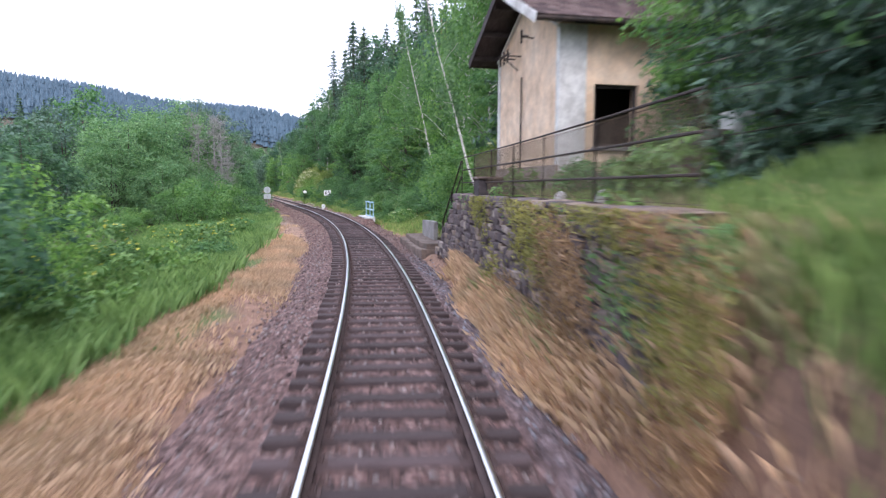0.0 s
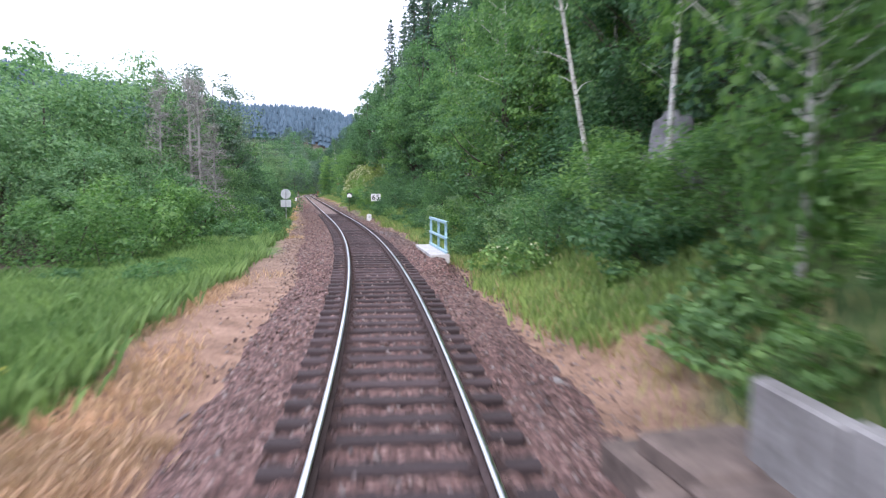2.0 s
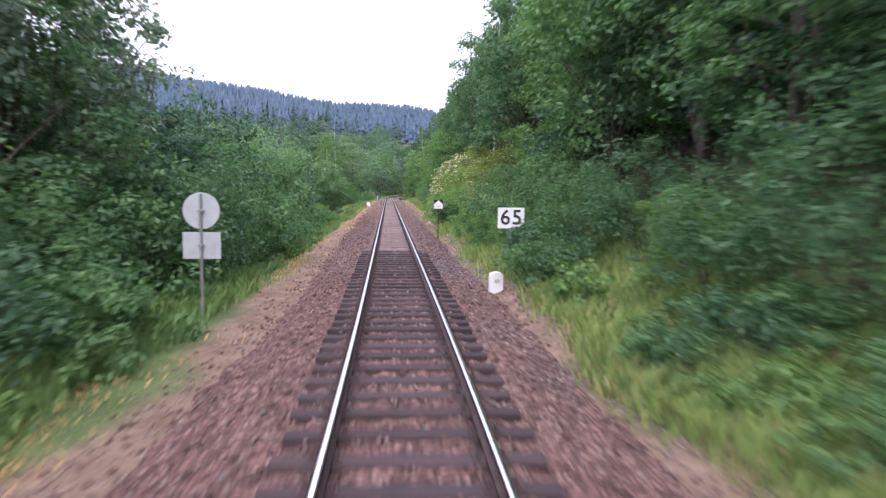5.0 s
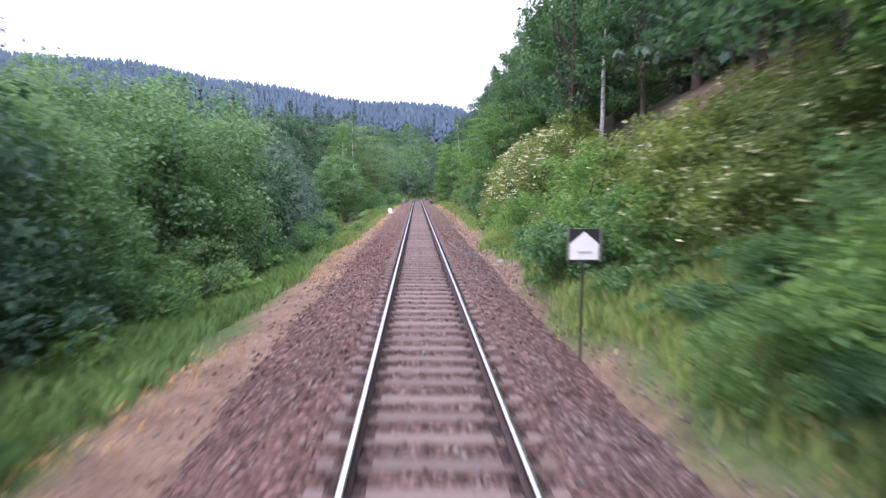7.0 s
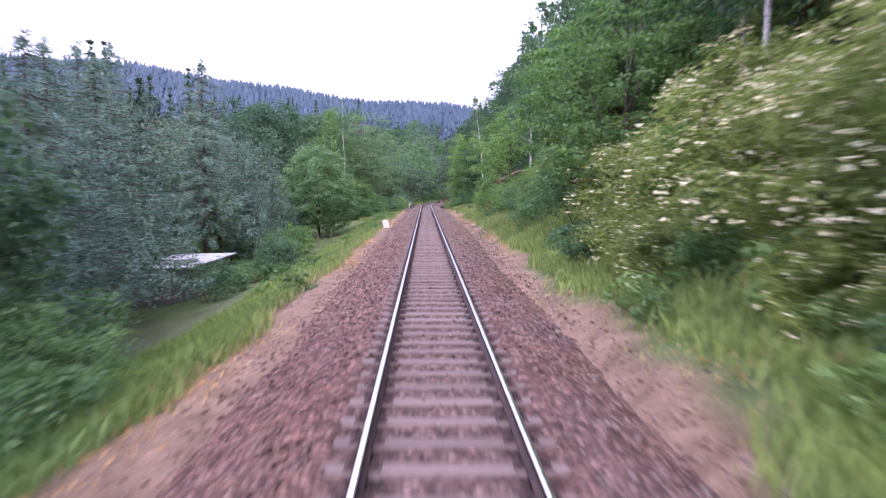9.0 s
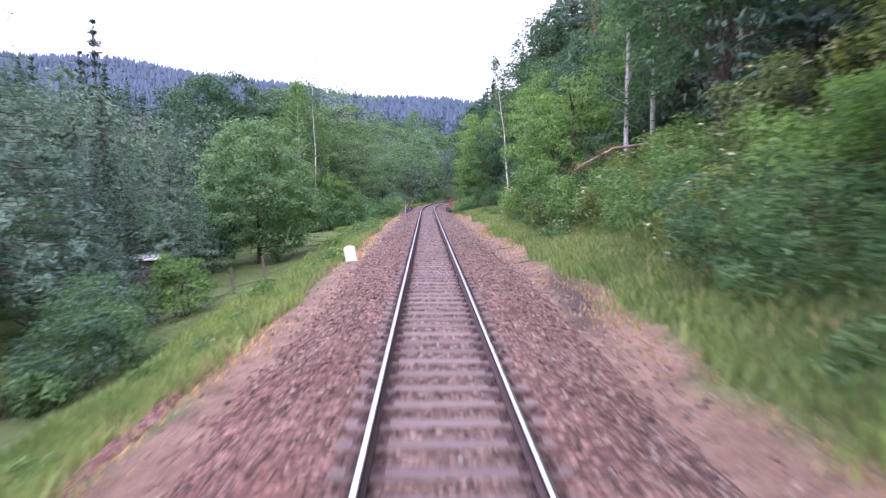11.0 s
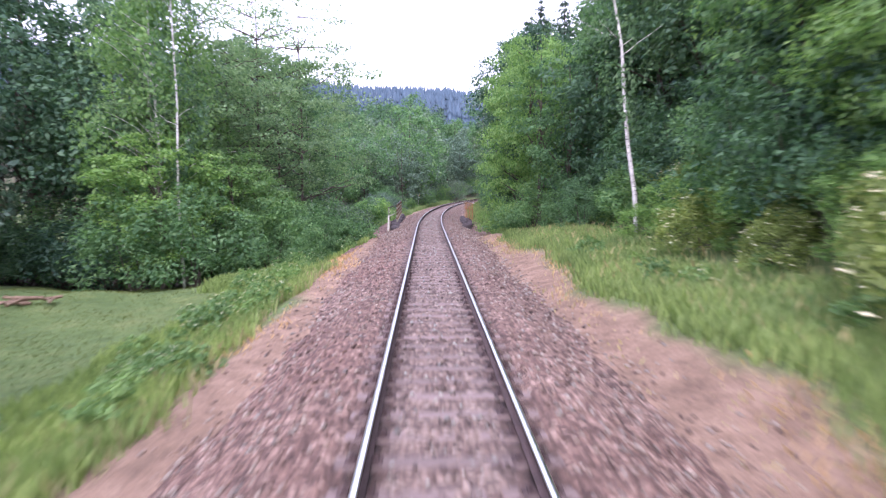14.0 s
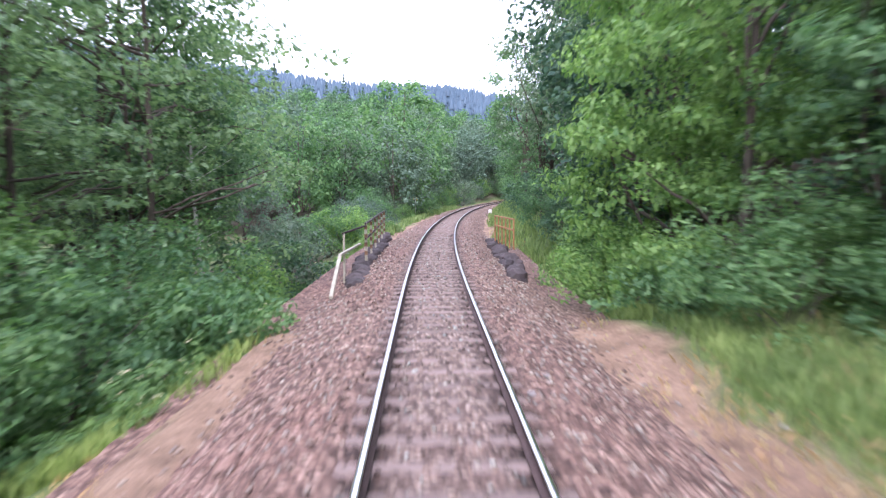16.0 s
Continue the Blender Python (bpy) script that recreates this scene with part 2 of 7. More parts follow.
def island_material(name, stops, rough=0.9, fine=30, bump_strength=0.3, worn=False):
    """Loose pieces, each of its own tone."""
    m, nt, bs = material(name)
    geo = nt.nodes.new("ShaderNodeNewGeometry")
    oi = nt.nodes.new("ShaderNodeObjectInfo")
    add = nt.nodes.new("ShaderNodeMath")
    add.operation = "ADD"
    link(nt, geo.outputs["Random Per Island"], add.inputs[0])
    link(nt, oi.outputs["Random"], add.inputs[1])
    fr = nt.nodes.new("ShaderNodeMath")
    fr.operation = "FRACT"
    link(nt, add.outputs[0], fr.inputs[0])
    col = ramp(nt, fr.outputs[0], stops)
    f = ramp(nt, noise_tex(nt, fine, 6, 0.7), [(0.3, (0.65, 0.65, 0.65)), (0.7, (1.25, 1.25, 1.25))])
    col = mix(nt, 1.0, col, f, "MULTIPLY")
    if worn:
        col = mix(nt, 1.0, col, old_new(nt), "MULTIPLY")
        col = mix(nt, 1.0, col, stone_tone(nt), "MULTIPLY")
    link(nt, col, bs.inputs["Base Color"])
    bs.inputs["Roughness"].default_value = rough
    bump(nt, bs, noise_tex(nt, fine * 0.7, 5, 0.7), bump_strength, 0.02)
    return m


M["ground"] = ground_material()
M["ballast"] = ballast_material("ballast_bed")
M["stone_loose"] = island_material("ballast_stone", [(0.0, (0.066, 0.043, 0.040)), (0.25, (0.145, 0.094, 0.082)), (0.5, (0.235, 0.158, 0.136)), (0.62, (0.200, 0.188, 0.188)), (0.75, (0.320, 0.225, 0.185)), (0.9, (0.330, 0.305, 0.290)), (1.0, (0.430, 0.355, 0.310))], worn=True)
M["sleeper_wood"] = plain("tarred_timber", [(0.3, (0.030, 0.021, 0.023)), (0.7, (0.088, 0.060, 0.061))], 3, 0.9, bump_scale=40, fine=22, stretch=(0.15, 2, 1), vary=0.35)
M["sleeper_conc"] = plain("dusty_sleeper", [(0.3, (0.150, 0.112, 0.100)), (0.7, (0.255, 0.195, 0.175))], 3, 0.9, bump_scale=30, fine=18, stretch=(0.3, 1, 1), vary=0.18)
M["rail_top"] = plain("polished_rail_head", [(0.3, (0.55, 0.55, 0.57)), (0.7, (0.72, 0.72, 0.74))], 3, 0.28, 1.0)
M["rail_side"] = plain("rusty_rail_web", [(0.3, (0.040, 0.025, 0.025)), (0.7, (0.100, 0.063, 0.058))], 8, 0.85, 0.0, bump_scale=60)
M["iron"] = plain("rusted_iron", [(0.35, (0.02, 0.016, 0.015)), (0.65, (0.075, 0.05, 0.042))], 7, 0.7, 0.3, bump_scale=50)
M["rust_wire"] = plain("rusted_wire", [(0.35, (0.085, 0.058, 0.042)), (0.65, (0.17, 0.125, 0.09))], 7, 0.85)
M["blue_paint"] = plain("pale_blue_paint", [(0.3, (0.36, 0.58, 0.68)), (0.7, (0.46, 0.68, 0.77))], 3, 0.45, fine=9)
M["concrete"] = plain("weathered_concrete", [(0.3, (0.20, 0.185, 0.18)), (0.7, (0.38, 0.36, 0.35))], 1.6, 0.92, bump_scale=30, fine=14)
M["concrete_white"] = plain("pale_concrete", [(0.3, (0.42, 0.41, 0.40)), (0.7, (0.62, 0.61, 0.60))], 2.0, 0.9, bump_scale=30, fine=20)
M["white_paint"] = plain("white_enamel", [(0.3, (0.74, 0.75, 0.76)), (0.7, (0.84, 0.84, 0.84))], 3, 0.5)
M["black_paint"] = plain("black_enamel", [(0.3, (0.015, 0.015, 0.016)), (0.7, (0.03, 0.03, 0.032))], 3, 0.5)
M["grey_metal"] = plain("galvanised_post", [(0.3, (0.30, 0.31, 0.32)), (0.7, (0.44, 0.45, 0.46))], 5, 0.5, 0.6)
M["sign_back"] = plain("grey_sign_back", [(0.3, (0.42, 0.45, 0.47)), (0.7, (0.54, 0.57, 0.58))], 3, 0.5, 0.2)
M["wall_stone"] = island_material("retaining_wall_stone", [(0.0, (0.070, 0.055, 0.060)), (0.4, (0.120, 0.093, 0.096)), (0.75, (0.175, 0.140, 0.135)), (0.92, (0.245, 0.180, 0.135)), (1.0, (0.340, 0.290, 0.260))], fine=7, bump_strength=0.7)
M["mortar"] = plain("wall_mortar", [(0.3, (0.075, 0.06, 0.058)), (0.7, (0.16, 0.13, 0.12))], 5, 0.95, bump_scale=25)
M["plaster"] = plain("ochre_plaster", [(0.25, (0.60, 0.41, 0.27)), (0.5, (0.80, 0.60, 0.43)), (0.75, (0.84, 0.69, 0.55))], 0.9, 0.93, bump_scale=20, bump_strength=0.2, fine=3)
M["plaster_white"] = plain("bare_white_plaster", [(0.3, (0.52, 0.50, 0.48)), (0.6, (0.74, 0.73, 0.71))], 1.6, 0.93, bump_scale=20, fine=6)
M["plaster_plinth"] = plain("peeling_plinth", [(0.3, (0.24, 0.19, 0.16)), (0.7, (0.42, 0.35, 0.31))], 1.6, 0.95, bump_scale=15, fine=6)
M["roof_tile"] = island_material("dark_roof_tile", [(0.0, (0.07, 0.045, 0.045)), (0.6, (0.14, 0.09, 0.085)), (1.0, (0.2, 0.14, 0.13))], fine=12)
M["dark_wood"] = plain("dark_soffit_boards", [(0.3, (0.03, 0.024, 0.024)), (0.7, (0.075, 0.06, 0.06))], 5, 0.85, fine=20, stretch=(1, 0.1, 1))
# near-black: the darkness of the closed room put into the colour
M["interior_shade"] = plain("unlit_interior", [(0.3, (0.012, 0.011, 0.011)), (0.7, (0.022, 0.02, 0.02))], 2, 1.0)
M["stone_block"] = plain("grey_stone_block", [(0.3, (0.095, 0.072, 0.062)), (0.7, (0.215, 0.162, 0.138))], 2.2, 0.92, bump_scale=18, fine=8)
M["roof_sheet"] = plain("pale_sheet_roof", [(0.3, (0.55, 0.57, 0.58)), (0.7, (0.72, 0.73, 0.74))], 1.2, 0.5, fine=6)
M["hut_wood"] = plain("weathered_hut_boards", [(0.3, (0.14, 0.12, 0.105)), (0.7, (0.27, 0.23, 0.20))], 3, 0.9, fine=12, stretch=(3, 3, 0.3))
M["old_wood"] = plain("grey_fence_wood", [(0.3, (0.11, 0.09, 0.07)), (0.7, (0.22, 0.19, 0.15))], 4, 0.9, fine=20, stretch=(3, 3, 0.3))
M["cut_wood"] = plain("split_log_wood", [(0.3, (0.150, 0.096, 0.062)), (0.7, (0.288, 0.204, 0.136))], 5, 0.9, fine=20)
M["orange_paint"] = plain("rusty_orange_paint", [(0.3, (0.24, 0.11, 0.05)), (0.7, (0.46, 0.23, 0.09))], 4, 0.7, fine=15)
M["rust_band"] = plain("dark_rust_band", [(0.3, (0.10, 0.055, 0.035)), (0.7, (0.24, 0.14, 0.07))], 4, 0.75, fine=15)
M["cream_paint"] = plain("weathered_cream_paint", [(0.3, (0.28, 0.265, 0.20)), (0.7, (0.48, 0.46, 0.37))], 4, 0.7, fine=15)
M["dark_stone"] = plain("damp_dark_stone", [(0.3, (0.035, 0.030, 0.033)), (0.7, (0.10, 0.082, 0.085))], 2.2, 0.92, bump_scale=18, fine=8)
M["yellow_paint"] = plain("faded_yellow_paint", [(0.3, (0.55, 0.42, 0.16)), (0.7, (0.68, 0.55, 0.26))], 4, 0.6, fine=15)
M["grey_rock"] = plain("grey_lichened_rock", [(0.3, (0.13, 0.125, 0.135)), (0.55, (0.27, 0.26, 0.27)), (0.75, (0.42, 0.41, 0.41))], 1.4, 0.92, bump_scale=6, bump_strength=0.9, fine=9)
M["root_earth"] = plain("root_earth", [(0.3, (0.045, 0.028, 0.02)), (0.55, (0.105, 0.065, 0.045)), (0.75, (0.18, 0.115, 0.08))], 2.2, 0.96, bump_scale=14, bump_strength=0.9, fine=10)
M["dead_wood"] = plain("bare_pale_wood", [(0.3, (0.26, 0.21, 0.17)), (0.7, (0.46, 0.39, 0.33))], 4, 0.9, fine=18)
M["brown_needle"] = leaf_material("brown_needle", (0.15, 0.085, 0.05), (0.28, 0.165, 0.1), trans=0.2, vary=0.0)


# ---- builders ----
def mesh_np(name, verts, faces, mats, smooth=False, mat_index=None):
    """A mesh from arrays: faces all of one length."""
    verts, faces = np.asarray(verts, dtype=np.float32), np.asarray(faces, dtype=np.int32)
    k = faces.shape[1]
    me = bpy.data.meshes.new(name)
    me.vertices.add(len(verts))
    me.vertices.foreach_set("co", verts.ravel())
    me.loops.add(faces.size)
    me.loops.foreach_set("vertex_index", faces.ravel())
    me.polygons.add(len(faces))
    me.polygons.foreach_set("loop_start", np.arange(0, faces.size, k, dtype=np.int32))
    me.polygons.foreach_set("loop_total", np.full(len(faces), k, dtype=np.int32))
    for m in mats if isinstance(mats, (list, tuple)) else [mats]:
        me.materials.append(m)
    if mat_index is not None:
        me.polygons.foreach_set("material_index", np.asarray(mat_index, dtype=np.int32))
    if smooth:
        me.polygons.foreach_set("use_smooth", np.ones(len(faces), dtype=bool))
    me.update(calc_edges=True)
    me.validate()
    return me


def part(name, bm, mat, parent, label=""):
    me = bpy.data.meshes.new(name)
    bm.to_mesh(me)
    bm.free()
    me.materials.append(mat)
    ob = new(name, me)
    ob.parent = parent
    return tagged(ob, label)


def part_me(name, me, parent, label="", m=None):
    ob = new(name, me)
    ob.parent = parent
    if m is not None:
        ob.matrix_basis = m
    return tagged(ob, label)


def thing(name, m, label, category, group="", kind=""):
    ob = new(name)
    ob.matrix_basis = m
    return tagged(ob, label, category, group, kind)


def box(bm, x0, x1, y0, y1, z0, z1, bevel=0.0, m=None):
    r = bmesh.ops.create_cube(bm, size=1.0)
    vs = r["verts"]
    bmesh.ops.scale(bm, vec=(x1 - x0, y1 - y0, z1 - z0), verts=vs)
    bmesh.ops.translate(bm, vec=((x0 + x1) / 2, (y0 + y1) / 2, (z0 + z1) / 2), verts=vs)
    if bevel:
        es = list({e for v in vs for e in v.link_edges})
        rb = bmesh.ops.bevel(bm, geom=es, offset=bevel, segments=1, affect="EDGES", profile=0.5)
        vs = list({v for f in rb["faces"] for v in f.verts} | {v for v in vs if v.is_valid})
    if m is not None:
        bmesh.ops.transform(bm, matrix=m, verts=vs)
    return vs


def bar(bm, a, b, w, h=None, sides=4, bevel=0.0):
    """A straight bar or rod from a to b."""
    a, b = Vector(a), Vector(b)
    d = b - a
    q = d.to_track_quat("Z", "Y").to_matrix().to_4x4()
    if sides == 4:
        vs = box(bm, -w / 2, w / 2, -(h or w) / 2, (h or w) / 2, 0, d.length, bevel)
    else:
        r = bmesh.ops.create_cone(bm, cap_ends=True, segments=sides, radius1=w / 2, radius2=w / 2, depth=d.length)
        vs = r["verts"]
        bmesh.ops.translate(bm, vec=(0, 0, d.length / 2), verts=vs)
    bmesh.ops.transform(bm, matrix=Matrix.Translation(a) @ q, verts=vs)
    return vs


# ---- the line of the track: curvature in degrees per metre along it ----
V = 12.21
CURV_S = np.array([-40.0, 12.21, 30.5, 42.7, 54.9, 67.2, 79.4, 206.0, 212.0, 330.0, 345.0, 1200.0])
CURV_K = np.array([2.44, 2.43, 2.97, 2.44, 2.21, 1.12, 0.0, 0.0, -0.133 * V, -0.133 * V, 0.0, 0.0]) / V
LS = np.arange(-40.0, 1100.0, 0.25)
lk = np.interp(LS, CURV_S, CURV_K)
lth = np.concatenate([[0.0], np.cumsum((lk[1:] + lk[:-1]) / 2 * 0.25)])
lth -= np.interp(100.0, LS, lth)
lx = np.concatenate([[0.0], np.cumsum(-np.sin(np.radians((lth[1:] + lth[:-1]) / 2)) * 0.25)])
ly = np.concatenate([[0.0], np.cumsum(np.cos(np.radians((lth[1:] + lth[:-1]) / 2)) * 0.25)])
lx -= np.interp(150.0, LS, lx)
ly += 150.0 - np.interp(150.0, LS, ly)


def cx(y):
    return np.interp(y, ly, lx)


def on_line(s, n=0.0, z=0.0):
    """Place and heading (degrees) at s metres along the track, n to its right."""
    a = np.interp(s, LS, lth)
    ar = np.radians(a)
    return np.interp(s, LS, lx) + np.cos(ar) * n, np.interp(s, LS, ly) + np.sin(ar) * n, z, a


def at_line(s, n=0.0, z=0.0, turn=0.0):
    px, py, pz, a = on_line(s, n, z)
    return pose(float(px), float(py), float(pz), 0, 0, float(a) + turn)


# ---- the lie of the land: heights across the line, at several places along it ----
HN = np.array([-400, -200, -110, -60, -35, -22, -14, -10, -7, -5, -4, -3.2, -2.6, 0, 2.0, 2.35, 2.6, 3.0, 3.6, 4.2, 5, 6, 7.5, 10, 14, 20, 40, 90, 200, 400.0])
HEIGHTS = {
    -40: [24, 20, 9, 0, -1.2, -1.0, -0.8, -0.6, -0.5, -0.45, -0.4, -0.38, -0.6, -0.6, -0.45, 0.35, 1.2, 1.75, 1.9, 2.2, 2.4, 2.6, 3.2, 4.8, 7.4, 11, 23, 48, 75, 80],
    5.6: [24, 20, 9, 0, -1.2, -1.0, -0.8, -0.6, -0.5, -0.45, -0.4, -0.38, -0.6, -0.6, -0.45, 0.35, 1.2, 1.75, 1.9, 2.1, 2.3, 2.5, 3.2, 4.8, 7.4, 11, 23, 48, 75, 80],
    7: [24, 20, 9, 0, -1.2, -1.0, -0.8, -0.6, -0.5, -0.45, -0.4, -0.38, -0.6, -0.6, -0.45, 0.12, 0.2, 1.9, 1.98, 2.0, 2.05, 2.1, 2.6, 4.6, 7.4, 11, 23, 48, 75, 80],
    18.6: [24, 20, 9, 0, -1.2, -1.0, -0.8, -0.6, -0.5, -0.45, -0.4, -0.38, -0.6, -0.6, -0.45, 0.12, 0.2, 1.9, 1.98, 2.0, 2.05, 2.1, 2.6, 4.6, 7.4, 11, 23, 48, 75, 80],
    20.5: [24, 20, 9, 0, -1.2, -1.0, -0.8, -0.6, -0.5, -0.45, -0.4, -0.38, -0.6, -0.6, -0.47, -0.1, -0.1, -0.05, 0.9, 1.7, 1.9, 2.1, 2.6, 4.6, 7.4, 11, 23, 48, 75, 80],
    30: [22, 18, 8, 0, -1.2, -1.0, -0.8, -0.6, -0.5, -0.45, -0.4, -0.38, -0.6, -0.6, -0.5, -0.47, -0.6, -0.36, -0.1, 0.3, 0.8, 1.3, 2.0, 3.8, 6.6, 10, 22, 46, 72, 80],
    50: [20, 16, 8, 0, -1.5, -1.4, -1.1, -0.9, -0.7, -0.55, -0.45, -0.4, -0.6, -0.6, -0.5, -0.47, -0.6, -0.5, -0.55, -0.5, -0.3, 0.2, 1.4, 3.4, 6.2, 10, 22, 46, 72, 80],
    82: [20, 16, 8, 0, -2.0, -1.8, -1.5, -1.2, -0.9, -0.65, -0.5, -0.4, -0.6, -0.6, -0.5, -0.47, -0.38, -0.22, -0.1, 0.05, 0.3, 0.7, 2.0, 4.2, 7.2, 11, 23, 48, 74, 80],
    95: [20, 16, 9, 0, -3.0, -2.8, -2.2, -1.6, -1.1, -0.8, -0.55, -0.42, -0.6, -0.6, -0.5, -0.47, -0.28, -0.05, 0.2, 0.5, 1.0, 1.8, 3.2, 5.6, 8.6, 12, 24, 48, 74, 80],
    128: [24, 20, 11, 1, -4.0, -4.0, -3.6, -3.0, -2.0, -1.2, -0.75, -0.45, -0.6, -0.6, -0.5, -0.47, -0.3, -0.15, 0.05, 0.35, 0.9, 1.7, 3.1, 5.6, 8.6, 12, 24, 48, 74, 80],
    150: [30, 26, 15, 2, -3.6, -4.0, -3.8, -3.2, -2.1, -1.25, -0.8, -0.45, -0.6, -0.6, -0.5, -0.47, -0.6, -0.45, -0.3, -0.15, 0.1, 0.5, 1.5, 3.8, 7.0, 11, 23, 48, 74, 80],
    172: [32, 28, 17, 3, -2.6, -2.6, -2.6, -2.5, -1.9, -1.15, -0.75, -0.45, -0.6, -0.6, -0.5, -0.47, -0.6, -0.42, -0.25, -0.1, 0.0, 0.2, 0.65, 2.6, 6.4, 10, 22, 46, 72, 80],
    196: [32, 28, 17, 3, -1.7, -1.6, -1.55, -1.5, -1.3, -0.95, -0.65, -0.42, -0.6, -0.6, -0.5, -0.47, -0.6, -0.4, -0.2, 0.0, 0.1, 0.15, 0.4, 1.9, 6.2, 10, 22, 46, 72, 80],
    208: [32, 28, 17, 3, -2.6, -3.0, -3.4, -3.4, -2.6, -1.6, -1.0, -0.5, -0.6, -0.6, -0.5, -0.47, -0.6, -0.45, -0.3, -0.25, -0.2, 0.0, 0.5, 2.4, 6.0, 10, 22, 46, 72, 80],
    219: [32, 28, 17, 3, -2.6, -3.2, -3.7, -3.7, -3.6, -3.2, -3.0, -2.6, -2.4, -2.4, -2.4, -2.4, -2.4, -2.4, -2.4, -2.3, -2.0, -1.6, -0.8, 1.4, 5.6, 10, 22, 46, 72, 80],
    232: [32, 28, 17, 3, -2.4, -2.6, -2.6, -2.4, -1.8, -1.2, -0.8, -0.45, -0.6, -0.6, -0.5, -0.47, -0.6, -0.45, -0.3, -0.1, 0.2, 0.6, 1.2, 3.0, 6.2, 10, 22, 46, 72, 80],
    300: [30, 26, 17, 6, 0, -0.6, -0.6, -0.6, -0.5, -0.45, -0.42, -0.4, -0.6, -0.6, -0.5, -0.47, -0.6, -0.3, 0.2, 0.6, 1.2, 1.8, 2.8, 4.6, 7, 11, 22, 46, 72, 80],
    360: [34, 30, 24, 18, 12, 8, 6, 4.5, 3, 2, 1, 0.4, 0, 0, 0, 0, 0, 0.4, 0.8, 1.2, 2, 3, 4, 6, 9, 13, 24, 46, 72, 80],
}
HY = np.array(sorted(HEIGHTS), dtype=float)
HT = np.array([HEIGHTS[k] for k in sorted(HEIGHTS)], dtype=float)
for j_ in (12, 16):
    HT[:, j_] = np.where(HT[:, j_] > -0.61, np.maximum(HT[:, j_], -0.47), HT[:, j_])
HT[:, 13] = np.minimum(HT[:, 13], -0.75)


def ground_z(y, n):
    """Height of the ground at y, n metres right of the track's line."""
    y, n = np.broadcast_arrays(np.asarray(y, float), np.asarray(n, float))
    yc = np.clip(y, HY[0], HY[-1])
    i = np.clip(np.searchsorted(HY, yc) - 1, 0, len(HY) - 2)
    f = (yc - HY[i]) / (HY[i + 1] - HY[i])
    j = np.clip(np.searchsorted(HN, n) - 1, 0, len(HN) - 2)
    g = np.clip((n - HN[j]) / (HN[j + 1] - HN[j]), 0, 1)
    z = (HT[i, j] * (1 - f) + HT[i + 1, j] * f) * (1 - g) + (HT[i, j + 1] * (1 - f) + HT[i + 1, j + 1] * f) * g
    # the far wooded ridge that closes the valley
    x = n + cx(y)
    top = 79 + np.clip((30 - x) * 0.127, -10, 75) + 4 * np.sin(x * 0.016) + 2.5 * np.sin(x * 0.041 + 1)
    u = np.clip((y - 400) / 500, 0, 1)
    z = z * (1 - u) + (top - 8) * u * u * (3 - 2 * u) + u * (1 - u) * z
    z = np.where(y > 900, top - 8 - (y - 900) * 0.03, z)
    # gentle unevenness away from the ballast
    w = np.clip((np.abs(n) - 3.0) / 3.0, 0, 1)
    return z + w * (0.10 * np.sin(x * 1.3 + y * 0.7) * np.cos(y * 0.9 - x * 0.4) + 0.12 * np.sin(y * 0.31 + x * 0.5))


def place(y, n, dz=0.0):
    return float(cx(y) + n), float(y), float(ground_z(y, n)) + dz


